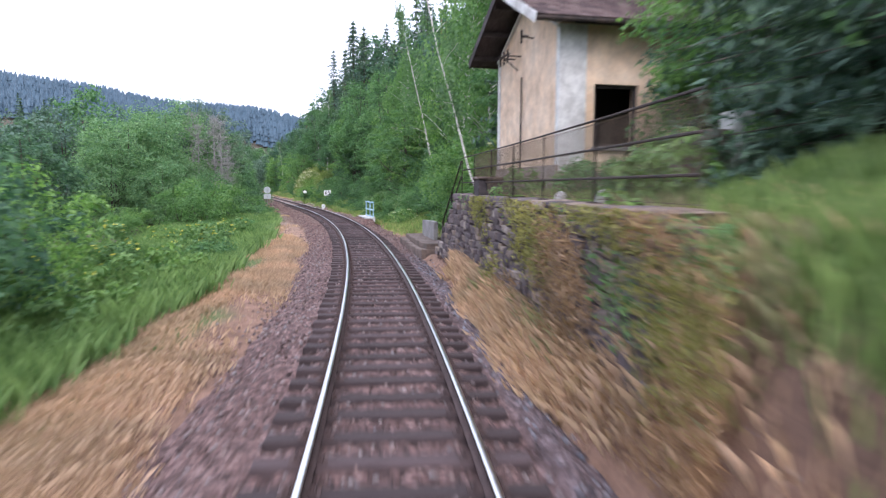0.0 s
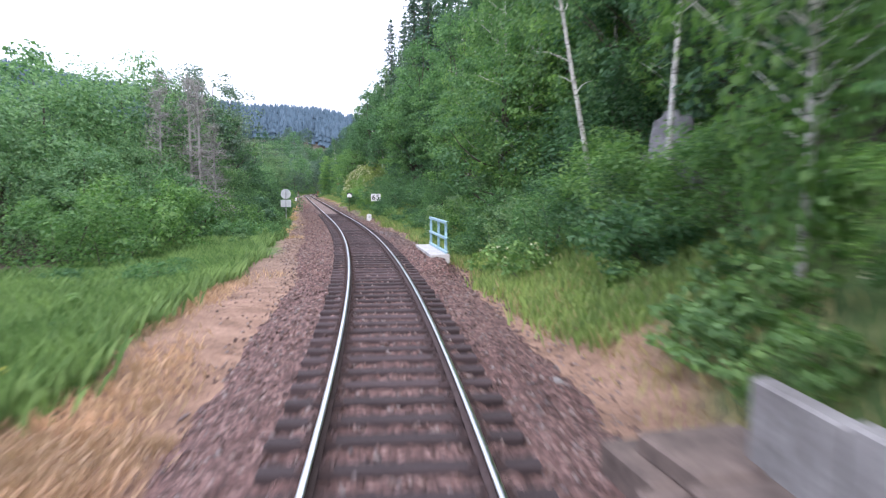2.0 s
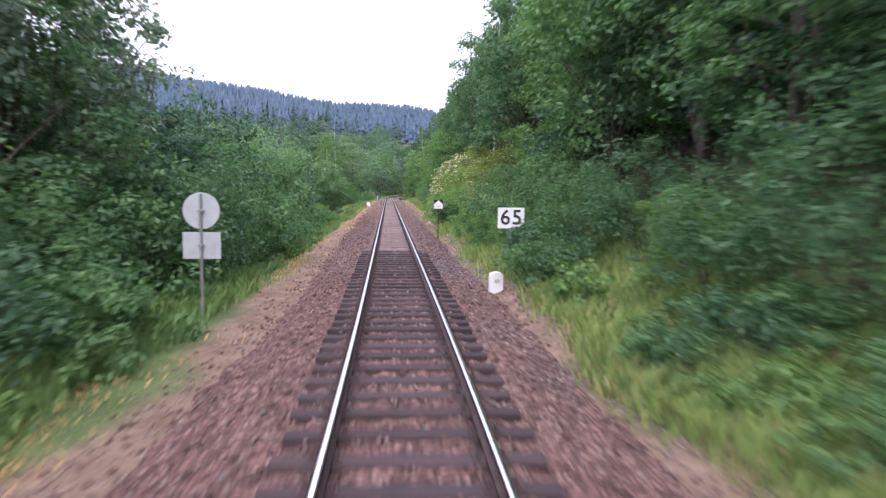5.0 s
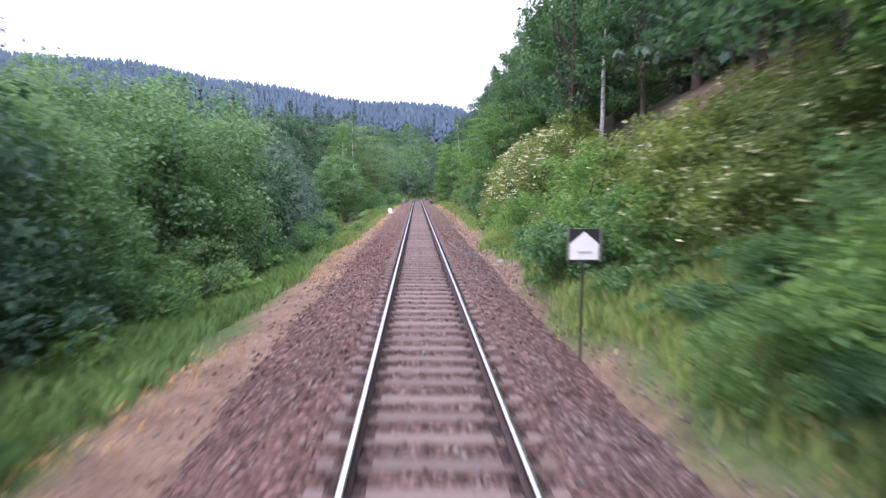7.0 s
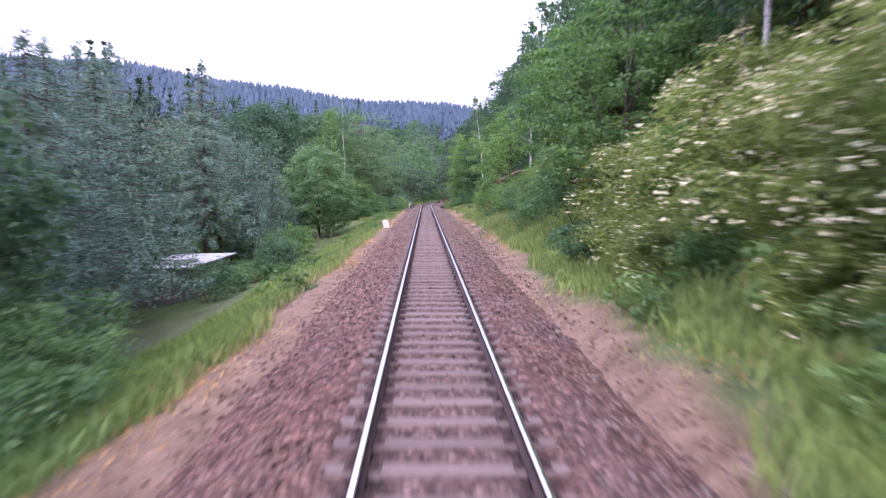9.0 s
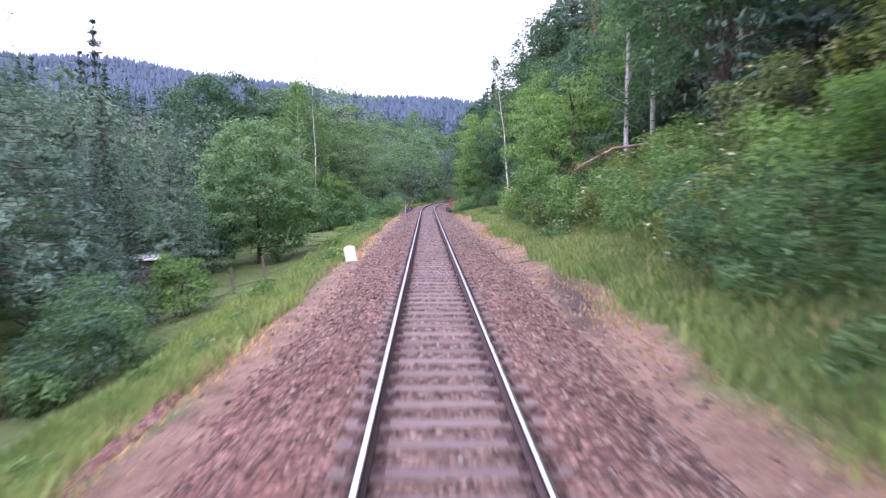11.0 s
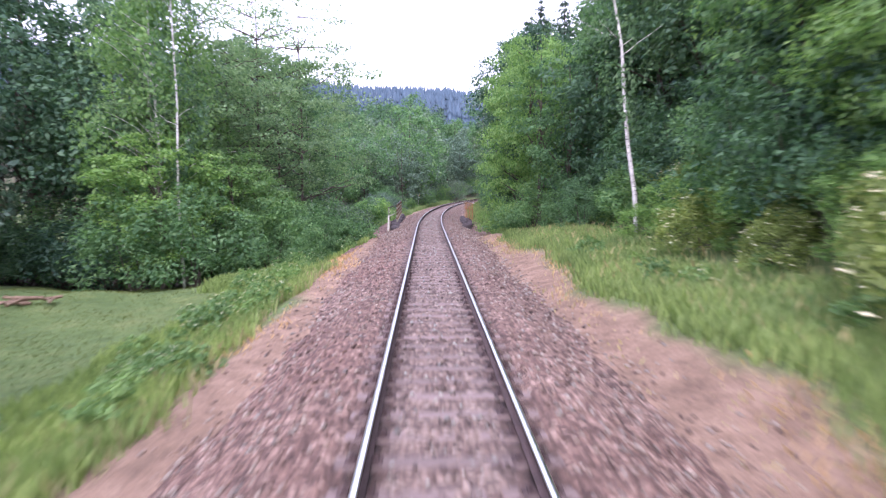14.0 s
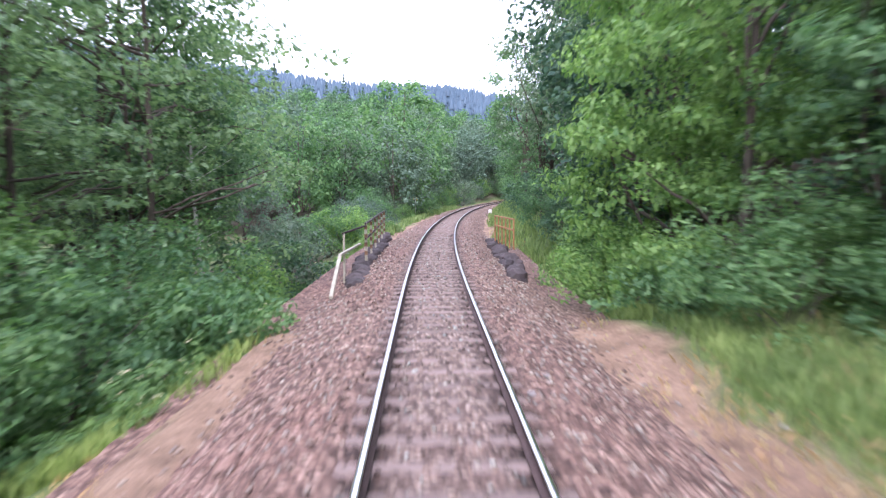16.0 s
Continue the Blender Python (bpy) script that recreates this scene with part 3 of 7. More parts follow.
def build_ground():
    n_side = np.concatenate([[1.5], np.arange(1.9, 9.0, 0.22), np.arange(9, 20, 0.8), np.arange(20, 60, 4), np.arange(60, 200, 14), np.arange(200, 1500, 130)])
    n = np.concatenate([-n_side[::-1], [0.0], n_side])
    y = np.concatenate([np.arange(-700, -60, 80), np.arange(-60, -4, 4), np.arange(-4, 232, 0.6), np.arange(232, 360, 3), np.arange(360, 920, 20), np.arange(920, 2400, 160)])
    N, Y = np.meshgrid(n, y)
    Z = ground_z(Y, N)
    X = N + cx(np.clip(Y, -36, 1000))
    verts = np.stack([X, Y, Z], -1).reshape(-1, 3)
    a, b = len(y), len(n)
    idx = np.arange(a * b).reshape(a, b)
    faces = np.stack([idx[:-1, :-1], idx[:-1, 1:], idx[1:, 1:], idx[1:, :-1]], -1).reshape(-1, 4)
    me = mesh_np("ground", verts, faces, M["ground"], smooth=True)
    # cover map: dry strip beside the ballast, grass, litter under the trees
    wob = 0.35 * np.sin(Y * 0.43) + 0.25 * np.sin(Y * 1.13 + 1.3) + 0.2 * np.sin(Y * 2.7 + N)
    an = np.abs(N)
    left_edge = np.interp(Y, [-10, 10, 15, 28, 38, 44, 52, 62, 70, 94, 105, 120, 130, 150, 160, 188, 195, 199, 203, 220, 300], [4.4, 4.2, 3.6, 4.5, 4.9, 5.2, 3.9, 4.5, 3.6, 3.9, 4.1, 4.2, 4.4, 3.7, 3.9, 3.9, 4.6, 5.4, 4.2, 3.4, 3.4])
    right_edge = np.interp(Y, [-10, 18, 24, 40, 60, 90, 118, 128, 146, 172, 190, 205, 240, 260, 300], [3.4, 2.8, 3.4, 4.5, 3.4, 2.75, 3.3, 3.4, 4.1, 4.1, 4.0, 3.9, 3.6, 4.0, 3.4])
    edge = np.where(N < 0, left_edge, right_edge)
    dry = np.clip((edge + wob * 0.6 - an) / 0.5, 0, 1)
    litter = np.where(N > 0, np.clip((N - 6.5 - wob) / 2.5, 0, 1), np.clip((-N - 5.5 - wob) / 2.0, 0, 1) * np.clip((30 + N) / 6, 0.15, 1))
    meadow = (N < 0) & (Y > 140) & (Y < 205) & (an < 24)
    litter = np.where(meadow, 0.0, litter)
    litter = np.where((N < 0) & (Y > 108) & (Y <= 140), litter * 0.4, litter)
    litter = np.where(Y > 236, np.clip((Y - 236) / 30, 0.3, 1) * np.clip((an - 3.5) / 1.5, 0, 1), litter)
    flat = np.where((N > 0) & (Y > 150) & (Y < 206), np.clip((N - 7.5) / 2, 0, 1), litter)
    # brown earth under the bushes, their shade painted in by the dark litter cover
    bush_shade = np.clip((Y - 17.5) / 1, 0, 1) * np.clip((27 - Y) / 1.5, 0, 1) * np.clip((N - 2.9) / 0.4, 0, 1)
    flat = np.maximum(flat, bush_shade)
    bare = np.clip((Y - 98) / 2, 0, 1) * np.clip((113 - Y) / 2, 0, 1) * np.clip((N - 6.0 - wob) / 0.8, 0, 1) * np.clip((12.5 - N) / 1.5, 0, 1)
    dry, flat = np.maximum(dry, bare), flat * (1 - 0.75 * bare)
    damp = np.clip(1.2 - ((Y - 150.5) / 5.0) ** 2 - ((N - 3.35 - 0.10 * (Y - 150.5) - 0.3 * wob) / 0.55) ** 2, 0, 1)
    damp = np.maximum(damp, 0.8 * np.clip(1 - ((Y - 3) / 3.0) ** 2 - ((N - 2.9) / 0.5) ** 2, 0, 1))
    dry, flat = np.maximum(dry, damp), flat * (1 - damp)
    col = np.stack([1 - 0.85 * damp, dry, flat, np.ones_like(N)], -1).reshape(-1, 4).astype(np.float32)
    att = me.color_attributes.new("cover", "FLOAT_COLOR", "POINT")
    att.data.foreach_set("color", col.ravel())
    return tagged(new("ground", me), "valley ground of grass, dry straw strips and leaf litter", "ground", kind="structure")


ground = build_ground()

# ---- the track ----
track = thing("railway_track", Matrix.Identity(4), "single railway track with worn bright rails on stone ballast", "railway track", kind="structure")
S0, S1 = -14.0, 330.0


def sweep(prof, ss, off):
    """Sweep a closed cross-section (n, z) along the track, set off sideways."""
    ss = np.asarray(ss)
    a = np.radians(np.interp(ss, LS, lth))
    px, py = np.interp(ss, LS, lx), np.interp(ss, LS, ly)
    prof = np.asarray(prof)
    n = prof[:, 0] + off
    vx = px[:, None] + np.cos(a)[:, None] * n
    vy = py[:, None] + np.sin(a)[:, None] * n
    vz = np.broadcast_to(prof[:, 1], vx.shape)
    verts = np.stack([vx, vy, vz], -1).reshape(-1, 3)
    k, m = len(ss), len(prof)
    idx = np.arange(k * m).reshape(k, m)
    nxt = np.roll(idx, -1, axis=1)
    faces = np.stack([idx[:-1], nxt[:-1], nxt[1:], idx[1:]], -1)
    return verts, faces


RAIL = [(-0.0625, -0.149), (0.0625, -0.149), (0.0625, -0.138), (0.012, -0.122), (0.008, -0.118), (0.008, -0.05), (0.034, -0.036),
        (0.034, -0.010), (0.024, 0.0), (-0.024, 0.0), (-0.034, -0.010), (-0.034, -0.036), (-0.008, -0.05), (-0.008, -0.118), (-0.012, -0.122), (-0.0625, -0.138)]
for off in (-0.7515, 0.7515):
    v_, f_ = sweep(RAIL, np.arange(S0, S1, 1.0), off)
    mi = np.zeros(f_.shape[:2], dtype=np.int32)
    mi[:, [7, 8, 9]] = 1
    part_me("rail", mesh_np("rail", v_, f_.reshape(-1, 4), [M["rail_side"], M["rail_top"]], mat_index=mi.ravel()), track, "rusty steel rail with bright polished head")


def ballast_reach(s, n):
    """How far the stone spreads to either side."""
    left = np.interp(s, [0, 45, 52, 66, 80, 100, 330], [2.45, 2.5, 3.4, 3.3, 2.6, 2.75, 2.8])
    right = np.interp(s, [0, 24, 36, 44.5, 51, 80, 87, 136, 145, 172, 185, 330], [2.1, 2.3, 2.9, 3.5, 3.4, 3.2, 2.75, 2.75, 3.2, 3.1, 2.7, 2.7])
    return np.where(n < 0, left, right)


def ballast_height(s, n):
    """Top of the ballast across the bed: low in the older curve, brim-full farther on."""
    full = np.interp(s, [84, 89, 140, 165], [0.0, 0.55, 0.75, 1.0])
    an = np.abs(n)
    inside = -0.222 + 0.023 * full
    shoulder = np.interp(s, [84, 89], [-0.27, -0.155])
    z = np.where(an < 1.05, inside, inside + (shoulder - inside) * np.clip((an - 0.8) / 0.3, 0, 1))
    wob = 0.16 * np.sin(s * 0.41 + np.sign(n)) + 0.1 * np.sin(s * 1.3 + 2 * np.sign(n)) + 0.07 * np.sin(s * 3.9) + 0.05 * np.sin(s * 9.1)
    reach = ballast_reach(s, n) + wob
    z = z + (-0.66 - z) * np.clip((an - 1.62) / (reach + 0.45 - 1.62), 0, 1)
    # stone heaped against the culvert slab
    heap = np.clip((s - 43.6) / 1.2, 0, 1) * np.clip((51.2 - s) / 1.2, 0, 1) * np.clip((n - 1.25) / 0.5, 0, 1) * np.clip((2.5 - n) / 0.3, 0, 1)
    return z + np.maximum(0.02 - z, 0) * heap


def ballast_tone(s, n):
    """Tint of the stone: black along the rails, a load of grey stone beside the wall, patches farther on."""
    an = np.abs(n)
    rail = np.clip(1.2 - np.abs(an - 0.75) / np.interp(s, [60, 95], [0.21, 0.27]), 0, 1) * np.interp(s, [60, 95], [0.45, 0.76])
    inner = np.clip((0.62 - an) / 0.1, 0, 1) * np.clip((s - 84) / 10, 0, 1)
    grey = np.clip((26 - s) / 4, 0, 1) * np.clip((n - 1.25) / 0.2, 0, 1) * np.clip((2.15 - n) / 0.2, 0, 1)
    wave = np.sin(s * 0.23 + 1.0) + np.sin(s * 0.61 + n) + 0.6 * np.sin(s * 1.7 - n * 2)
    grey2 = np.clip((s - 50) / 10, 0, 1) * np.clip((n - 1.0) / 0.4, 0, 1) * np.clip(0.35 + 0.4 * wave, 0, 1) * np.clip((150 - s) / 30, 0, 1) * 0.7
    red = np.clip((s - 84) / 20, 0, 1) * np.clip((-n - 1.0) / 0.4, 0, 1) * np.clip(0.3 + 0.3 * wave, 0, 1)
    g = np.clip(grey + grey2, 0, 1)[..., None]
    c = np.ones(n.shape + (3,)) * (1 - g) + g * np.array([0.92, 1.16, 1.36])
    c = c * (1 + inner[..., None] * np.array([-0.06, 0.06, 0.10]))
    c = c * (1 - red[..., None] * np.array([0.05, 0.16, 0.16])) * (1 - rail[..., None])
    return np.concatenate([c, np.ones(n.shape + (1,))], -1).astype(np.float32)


def build_ballast():
    ss = np.arange(S0, S1, 0.3)
    n = np.arange(-3.9, 3.91, 0.1)
    a = np.radians(np.interp(ss, LS, lth))[:, None]
    px, py = np.interp(ss, LS, lx)[:, None], np.interp(ss, LS, ly)[:, None]
    rng = np.random.default_rng(4)
    Z = ballast_height(ss[:, None], n[None, :]) + rng.normal(0, 0.012, (len(ss), len(n)))
    Z -= 0.03 * np.exp(-((np.abs(n)[None, :] - 0.75) / 0.12) ** 2)
    X, Y = px + np.cos(a) * n, py + np.sin(a) * n
    idx = np.arange(X.size).reshape(X.shape)
    faces = np.stack([idx[:-1, :-1], idx[:-1, 1:], idx[1:, 1:], idx[1:, :-1]], -1).reshape(-1, 4)
    me = mesh_np("ballast_bed", np.stack([X, Y, Z], -1).reshape(-1, 3), faces, M["ballast"], smooth=True)
    NN = np.broadcast_to(n, X.shape)
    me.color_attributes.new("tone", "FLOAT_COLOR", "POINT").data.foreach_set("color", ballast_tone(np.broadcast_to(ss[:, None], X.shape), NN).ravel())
    part_me("ballast_bed", me, track, "reddish grey crushed stone ballast")


build_ballast()


def stone_points(rng, k):
    """Octahedral chips, turned and squashed at random."""
    base = np.array([(1, 0, 0), (-1, 0, 0), (0, 1, 0), (0, -1, 0), (0, 0, 0.75), (0, 0, -0.6)], float)
    pts = np.repeat(base[None], k, 0) * rng.uniform(0.6, 1.25, (k, 6, 1))
    t = rng.uniform(0, 6.28, k)
    c, s = np.cos(t)[:, None], np.sin(t)[:, None]
    x, y = pts[..., 0] * c - pts[..., 1] * s, pts[..., 0] * s + pts[..., 1] * c
    return np.stack([x, y, pts[..., 2]], -1)


STONE_F = np.array([(0, 2, 4), (2, 1, 4), (1, 3, 4), (3, 0, 4), (2, 0, 5), (1, 2, 5), (3, 1, 5), (0, 3, 5)])


def build_stones(k=82000):
    rng = np.random.default_rng(11)
    s = np.concatenate([rng.uniform(1, 232, int(k * 0.94)), rng.uniform(232, 300, k - int(k * 0.94))])
    n = rng.uniform(-3.6, 3.6, k)
    keep = ~((np.abs(np.abs(n) - 0.7515) < 0.09)) & ~((np.abs(n) < 1.15) & (s > 92) & (rng.uniform(0, 1, k) < 0.55)) & ~((np.abs(n) > ballast_reach(s, n) + rng.normal(0.1, 0.15, k)) & (rng.uniform(0, 1, k) < 0.93))
    # few lie on the bare timber of the old sleepers
    s, n = s[keep], n[keep]
    k = len(s)
    a = np.radians(np.interp(s, LS, lth))
    size = rng.uniform(0.022, 0.05, k)
    z = ballast_height(s, n) + size * 0.25
    px = np.interp(s, LS, lx) + np.cos(a) * n
    py = np.interp(s, LS, ly) + np.sin(a) * n
    z = np.where((np.abs(n) > 2.0) & ~((s > 211) & (s < 233)), np.maximum(z, ground_z(py, px - cx(py)) + size * 0.2), z)
    pts = stone_points(rng, k) * size[:, None, None] + np.stack([px, py, z], -1)[:, None, :]
    faces = (STONE_F[None] + (np.arange(k) * 6)[:, None, None]).reshape(-1, 3)
    me = mesh_np("ballast_stones", pts.reshape(-1, 3), faces, M["stone_loose"])
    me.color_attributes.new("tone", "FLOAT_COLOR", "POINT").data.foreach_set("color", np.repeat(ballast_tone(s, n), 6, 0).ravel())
    tagged(part_me("ballast_stones", me, track, "loose reddish and grey ballast chips"), kind="stuff")


build_stones()


def sleeper_mesh(name, mat, w, l, h, seed):
    rng = random.Random(seed)
    bm = bmesh.new()
    box(bm, -l / 2, l / 2, -w / 2, w / 2, -h, 0, 0.018)
    for v in bm.verts:
        v.co.x += rng.uniform(-0.02, 0.02)
        v.co.y += rng.uniform(-0.008, 0.008)
        v.co.z += rng.uniform(-0.008, 0.004)
    me = bpy.data.meshes.new(name)
    bm.to_mesh(me)
    bm.free()
    me.materials.append(mat)
    return me


def plate_mesh():
    bm = bmesh.new()
    for sx in (-1, 1):
        box(bm, sx * 0.7515 - 0.17, sx * 0.7515 + 0.17, -0.075, 0.075, 0.0, 0.016)
        for e in (-1, 1):
            box(bm, sx * 0.7515 + e * 0.105 - 0.03, sx * 0.7515 + e * 0.105 + 0.03, -0.05, 0.05, 0.016, 0.05, 0.006)
            bar(bm, (sx * 0.7515 + e * 0.105, 0, 0.05), (sx * 0.7515 + e * 0.105, 0, 0.075), 0.03, sides=6)
    me = bpy.data.meshes.new("rail_fastening")
    bm.to_mesh(me)
    bm.free()
    me.materials.append(M["rail_side"])
    return me


def build_sleepers():
    wood = [sleeper_mesh("sleeper", M["sleeper_wood"], 0.25, 2.5, 0.15, i) for i in range(4)]
    conc = [sleeper_mesh("sleeper", M["sleeper_conc"], 0.24, 2.44, 0.15, 10 + i) for i in range(4)]
    plates = plate_mesh()
    rng = random.Random(5)
    s = -3.0
    while s < S1 - 2:
        old = s < 87.0
        me = rng.choice(wood if old else conc)
        z = -0.166 - (rng.uniform(0, 0.012) if old else rng.uniform(0, 0.01) + 0.02 * min(1, max(0, (s - 140) / 30)))
        m = at_line(s + rng.uniform(-0.03, 0.03), rng.uniform(-0.02, 0.02), z, rng.uniform(-0.6, 0.6))
        ob = part_me("sleeper", me, track, m=m)
        if s < 190:
            part_me("rail_fastening", plates, ob)
        s += 0.624


# ---- the old house above the wall ----
def slab(bm, pts, thick, axis=(0, 0, 1)):
    """A plate: polygon pts, pushed out along axis."""
    vs = [bm.verts.new(p_) for p_ in pts]
    f = bm.faces.new(vs)
    r = bmesh.ops.extrude_face_region(bm, geom=[f])
    up = [g for g in r["geom"] if isinstance(g, bmesh.types.BMVert)]
    bmesh.ops.translate(bm, vec=Vector(axis) * thick, verts=up)
    bmesh.ops.recalc_face_normals(bm, faces=bm.faces)


def one(name, mat, parent, label, fill):
    bm = bmesh.new()
    fill(bm)
    return part(name, bm, mat, parent, label)


def build_house():
    h = thing("old_house", pose(-0.98, 15.72, 0, 0, 0, -6.3), "abandoned small station house with ochre plaster and dark tiled roof", "house")
    y0, y1, x1, zb, ze, zr = -2.25, 2.25, 6.0, 1.6, 5.72, 6.72
    one("gable_wall", M["plaster"], h, "peeling ochre plaster", lambda bm: slab(bm, [(0, y0, zb), (0, y1, zb), (0, y1, ze), (0, 0, zr), (0, y0, ze)], 0.35, (1, 0, 0)))
    one("rear_wall", M["plaster"], h, "", lambda bm: slab(bm, [(x1 - 0.35, y0, zb), (x1 - 0.35, y1, zb), (x1 - 0.35, y1, ze), (x1 - 0.35, 0, zr), (x1 - 0.35, y0, ze)], 0.35, (1, 0, 0)))

    def end(bm):
        a, b, w0, w1 = 0.35, x1 - 0.35, 3.15, 4.48
        box(bm, a, 0.80, y0, y0 + 0.35, zb, ze)
        box(bm, 1.82, b, y0, y0 + 0.35, zb, ze)
        box(bm, 0.80, 1.82, y0, y0 + 0.35, zb, w0)
        box(bm, 0.80, 1.82, y0, y0 + 0.35, w1, ze)
    one("side_wall", M["plaster"], h, "", end)
    one("side_wall", M["plaster"], h, "", lambda bm: box(bm, 0.35, x1 - 0.35, y1 - 0.35, y1, zb, ze))
    # added room lining, coloured near-black as the shade behind the window hole
    one("inner_floor", M["interior_shade"], h, "", lambda bm: box(bm, 0.36, x1 - 0.36, y0 + 0.36, y1 - 0.36, zb, 2.2))
    one("inner_wall", M["interior_shade"], h, "", lambda bm: (box(bm, 0.36, x1 - 0.36, y0 + 1.3, y0 + 1.4, 2.2, 5.6), box(bm, 2.3, 2.4, y0 + 0.36, y0 + 1.3, 2.2, 5.6), box(bm, 0.37, 0.4, y0 + 0.36, y0 + 1.3, 2.2, 5.6)))

    win = one("window", M["dark_wood"], h, "empty window hole with weathered frame", lambda bm: (
        box(bm, 0.80, 0.87, y0 + 0.08, y0 + 0.16, 3.15, 4.48), box(bm, 1.75, 1.82, y0 + 0.08, y0 + 0.16, 3.15, 4.48),
        box(bm, 0.87, 1.75, y0 + 0.08, y0 + 0.16, 4.41, 4.48), box(bm, 0.87, 1.75, y0 + 0.08, y0 + 0.16, 3.15, 3.22)))
    one("window_sill", M["concrete"], win, "", lambda bm: box(bm, 0.74, 1.88, y0 - 0.07, y0 + 0.1, 3.06, 3.148, 0.01))
    # bare plaster at the corners, plinth and cornice
    one("corner_plaster", M["plaster_white"], h, "white plaster where the ochre coat has fallen", lambda bm: box(bm, -0.006, 0.6, y0 - 0.025, y0 + 0.004, 2.0, 5.7, 0.004))
    one("corner_plaster", M["plaster_white"], h, "white corner band", lambda bm: box(bm, -0.03, 0.004, y1 - 0.16, y1 + 0.02, 2.0, 5.66, 0.004))
    one("corner_plaster", M["plaster_white"], h, "white corner band", lambda bm: box(bm, -0.02, 0.004, y0 + 0.005, y0 + 0.16, 2.0, 5.66, 0.004))
    one("plinth", M["plaster_plinth"], h, "crumbling plinth", lambda bm: box(bm, -0.06, 0.003, y0 - 0.04, y1 + 0.04, 1.7, 2.75, 0.01))
    one("plinth", M["plaster_plinth"], h, "crumbling plinth", lambda bm: box(bm, 0.004, x1, y0 - 0.06, y0 + 0.003, 1.7, 2.6, 0.01))
    for sgn in (-1, 1):
        a, b = Vector((-0.02, sgn * 2.25, 5.66)), Vector((-0.02, sgn * 0.05, 6.64))
        one("cornice", M["plaster_white"], h, "white sloping cornice band", lambda bm: bar(bm, a, b, 0.1, 0.05))
    # drain pipe and iron wire bracket
    one("drain_pipe", M["iron"], h, "thin rusty pipe", lambda bm: bar(bm, (-0.06, 0.12, 2.6), (-0.06, 0.12, 4.95), 0.045, sides=8))

    def brack(bm):
        bar(bm, (0, 0.85, 5.52), (-0.42, 0.85, 5.52), 0.03)
        bar(bm, (0, 0.35, 5.5), (-0.42, 0.35, 5.5), 0.03)
        bar(bm, (-0.4, 0.95, 5.52), (-0.4, 0.1, 5.5), 0.035)
        bar(bm, (0, 0.6, 5.2), (-0.4, 0.6, 5.5), 0.025)
        for k in range(3):
            bar(bm, (-0.4, 0.2 + 0.3 * k, 5.3), (-0.4, 0.2 + 0.3 * k, 5.62), 0.05, sides=6)
    one("wire_bracket", M["iron"], h, "rusty wire bracket", brack)
    one("insulator_arm", M["iron"], h, "", lambda bm: (bar(bm, (0, -0.55, 5.75), (-0.3, -0.55, 5.78), 0.03), bar(bm, (-0.3, -0.55, 5.62), (-0.3, -0.55, 5.92), 0.05, sides=6), bar(bm, (-0.2, -0.75, 5.75), (-0.2, -0.35, 5.85), 0.025)))
    # roof: two slopes with a deep overhang to the track
    ov, ey, ez, rz = -0.72, 2.75, 5.66, 6.92
    for sgn in (-1, 1):
        base = one("roof_slope", M["dark_wood"], h, "dark boarded roof underside", lambda bm: slab(bm, [(ov, sgn * ey, ez), (x1 + 0.4, sgn * ey, ez), (x1 + 0.4, 0, rz), (ov, 0, rz)], 0.06, (0, 0, 1)))
        one("barge_board", M["plaster_white"] if sgn < 0 else M["dark_wood"], base, "pale weathered barge board", lambda bm: bar(bm, (ov - 0.015, sgn * (ey + 0.02), ez + 0.0), (ov - 0.015, sgn * 0.01, rz + 0.0), 0.03, 0.2))
        one("gutter", M["iron"], base, "rusty gutter", lambda bm: bar(bm, (ov, sgn * (ey + 0.05), ez + 0.0), (x1 + 0.4, sgn * (ey + 0.05), ez + 0.0), 0.1, sides=8))
        for k in range(3):
            f = 0.15 + 0.35 * k
            one("purlin", M["dark_wood"], base, "", lambda bm: bar(bm, (ov + 0.03, sgn * ey * (1 - f), ez - 0.06 + (rz - ez) * f), (0.0, sgn * ey * (1 - f), ez - 0.06 + (rz - ez) * f), 0.1, 0.12))
        # tiles
        bm = bmesh.new()
        box(bm, -0.118, 0.118, -0.2, 0.2, -0.008, 0.014, 0.004)
        tile = bpy.data.meshes.new("roof_tile")
        bm.to_mesh(tile)
        bm.free()
        tile.materials.append(M["roof_tile"])
        L = math.hypot(ey, rz - ez)
        tilt = math.degrees(math.atan2(rz - ez, ey))
        rng = random.Random(3)
        for r_ in range(9):
            for c_ in range(29 if sgn < 0 else 6):
                d_ = (r_ + 0.5) * L / 9
                yy, zz = sgn * (ey - d_ * ey / L), ez + d_ * (rz - ez) / L + 0.085
                part_me("roof_tile", tile, base, m=pose(ov + 0.12 + c_ * 0.242 + (0.12 if r_ % 2 else 0), yy, zz, (tilt - 4) * (1 if sgn < 0 else -1), rng.uniform(-1, 1), rng.uniform(-1, 1)))
    one("ridge_cap", M["roof_tile"], h, "", lambda bm: bar(bm, (ov, 0, rz + 0.1), (x1 + 0.4, 0, rz + 0.1), 0.2, sides=8))
    return h


house = build_house()


# ---- the retaining wall, its fence and the steps ----
def wall_x(y):
    return float(cx(y)) + 2.5


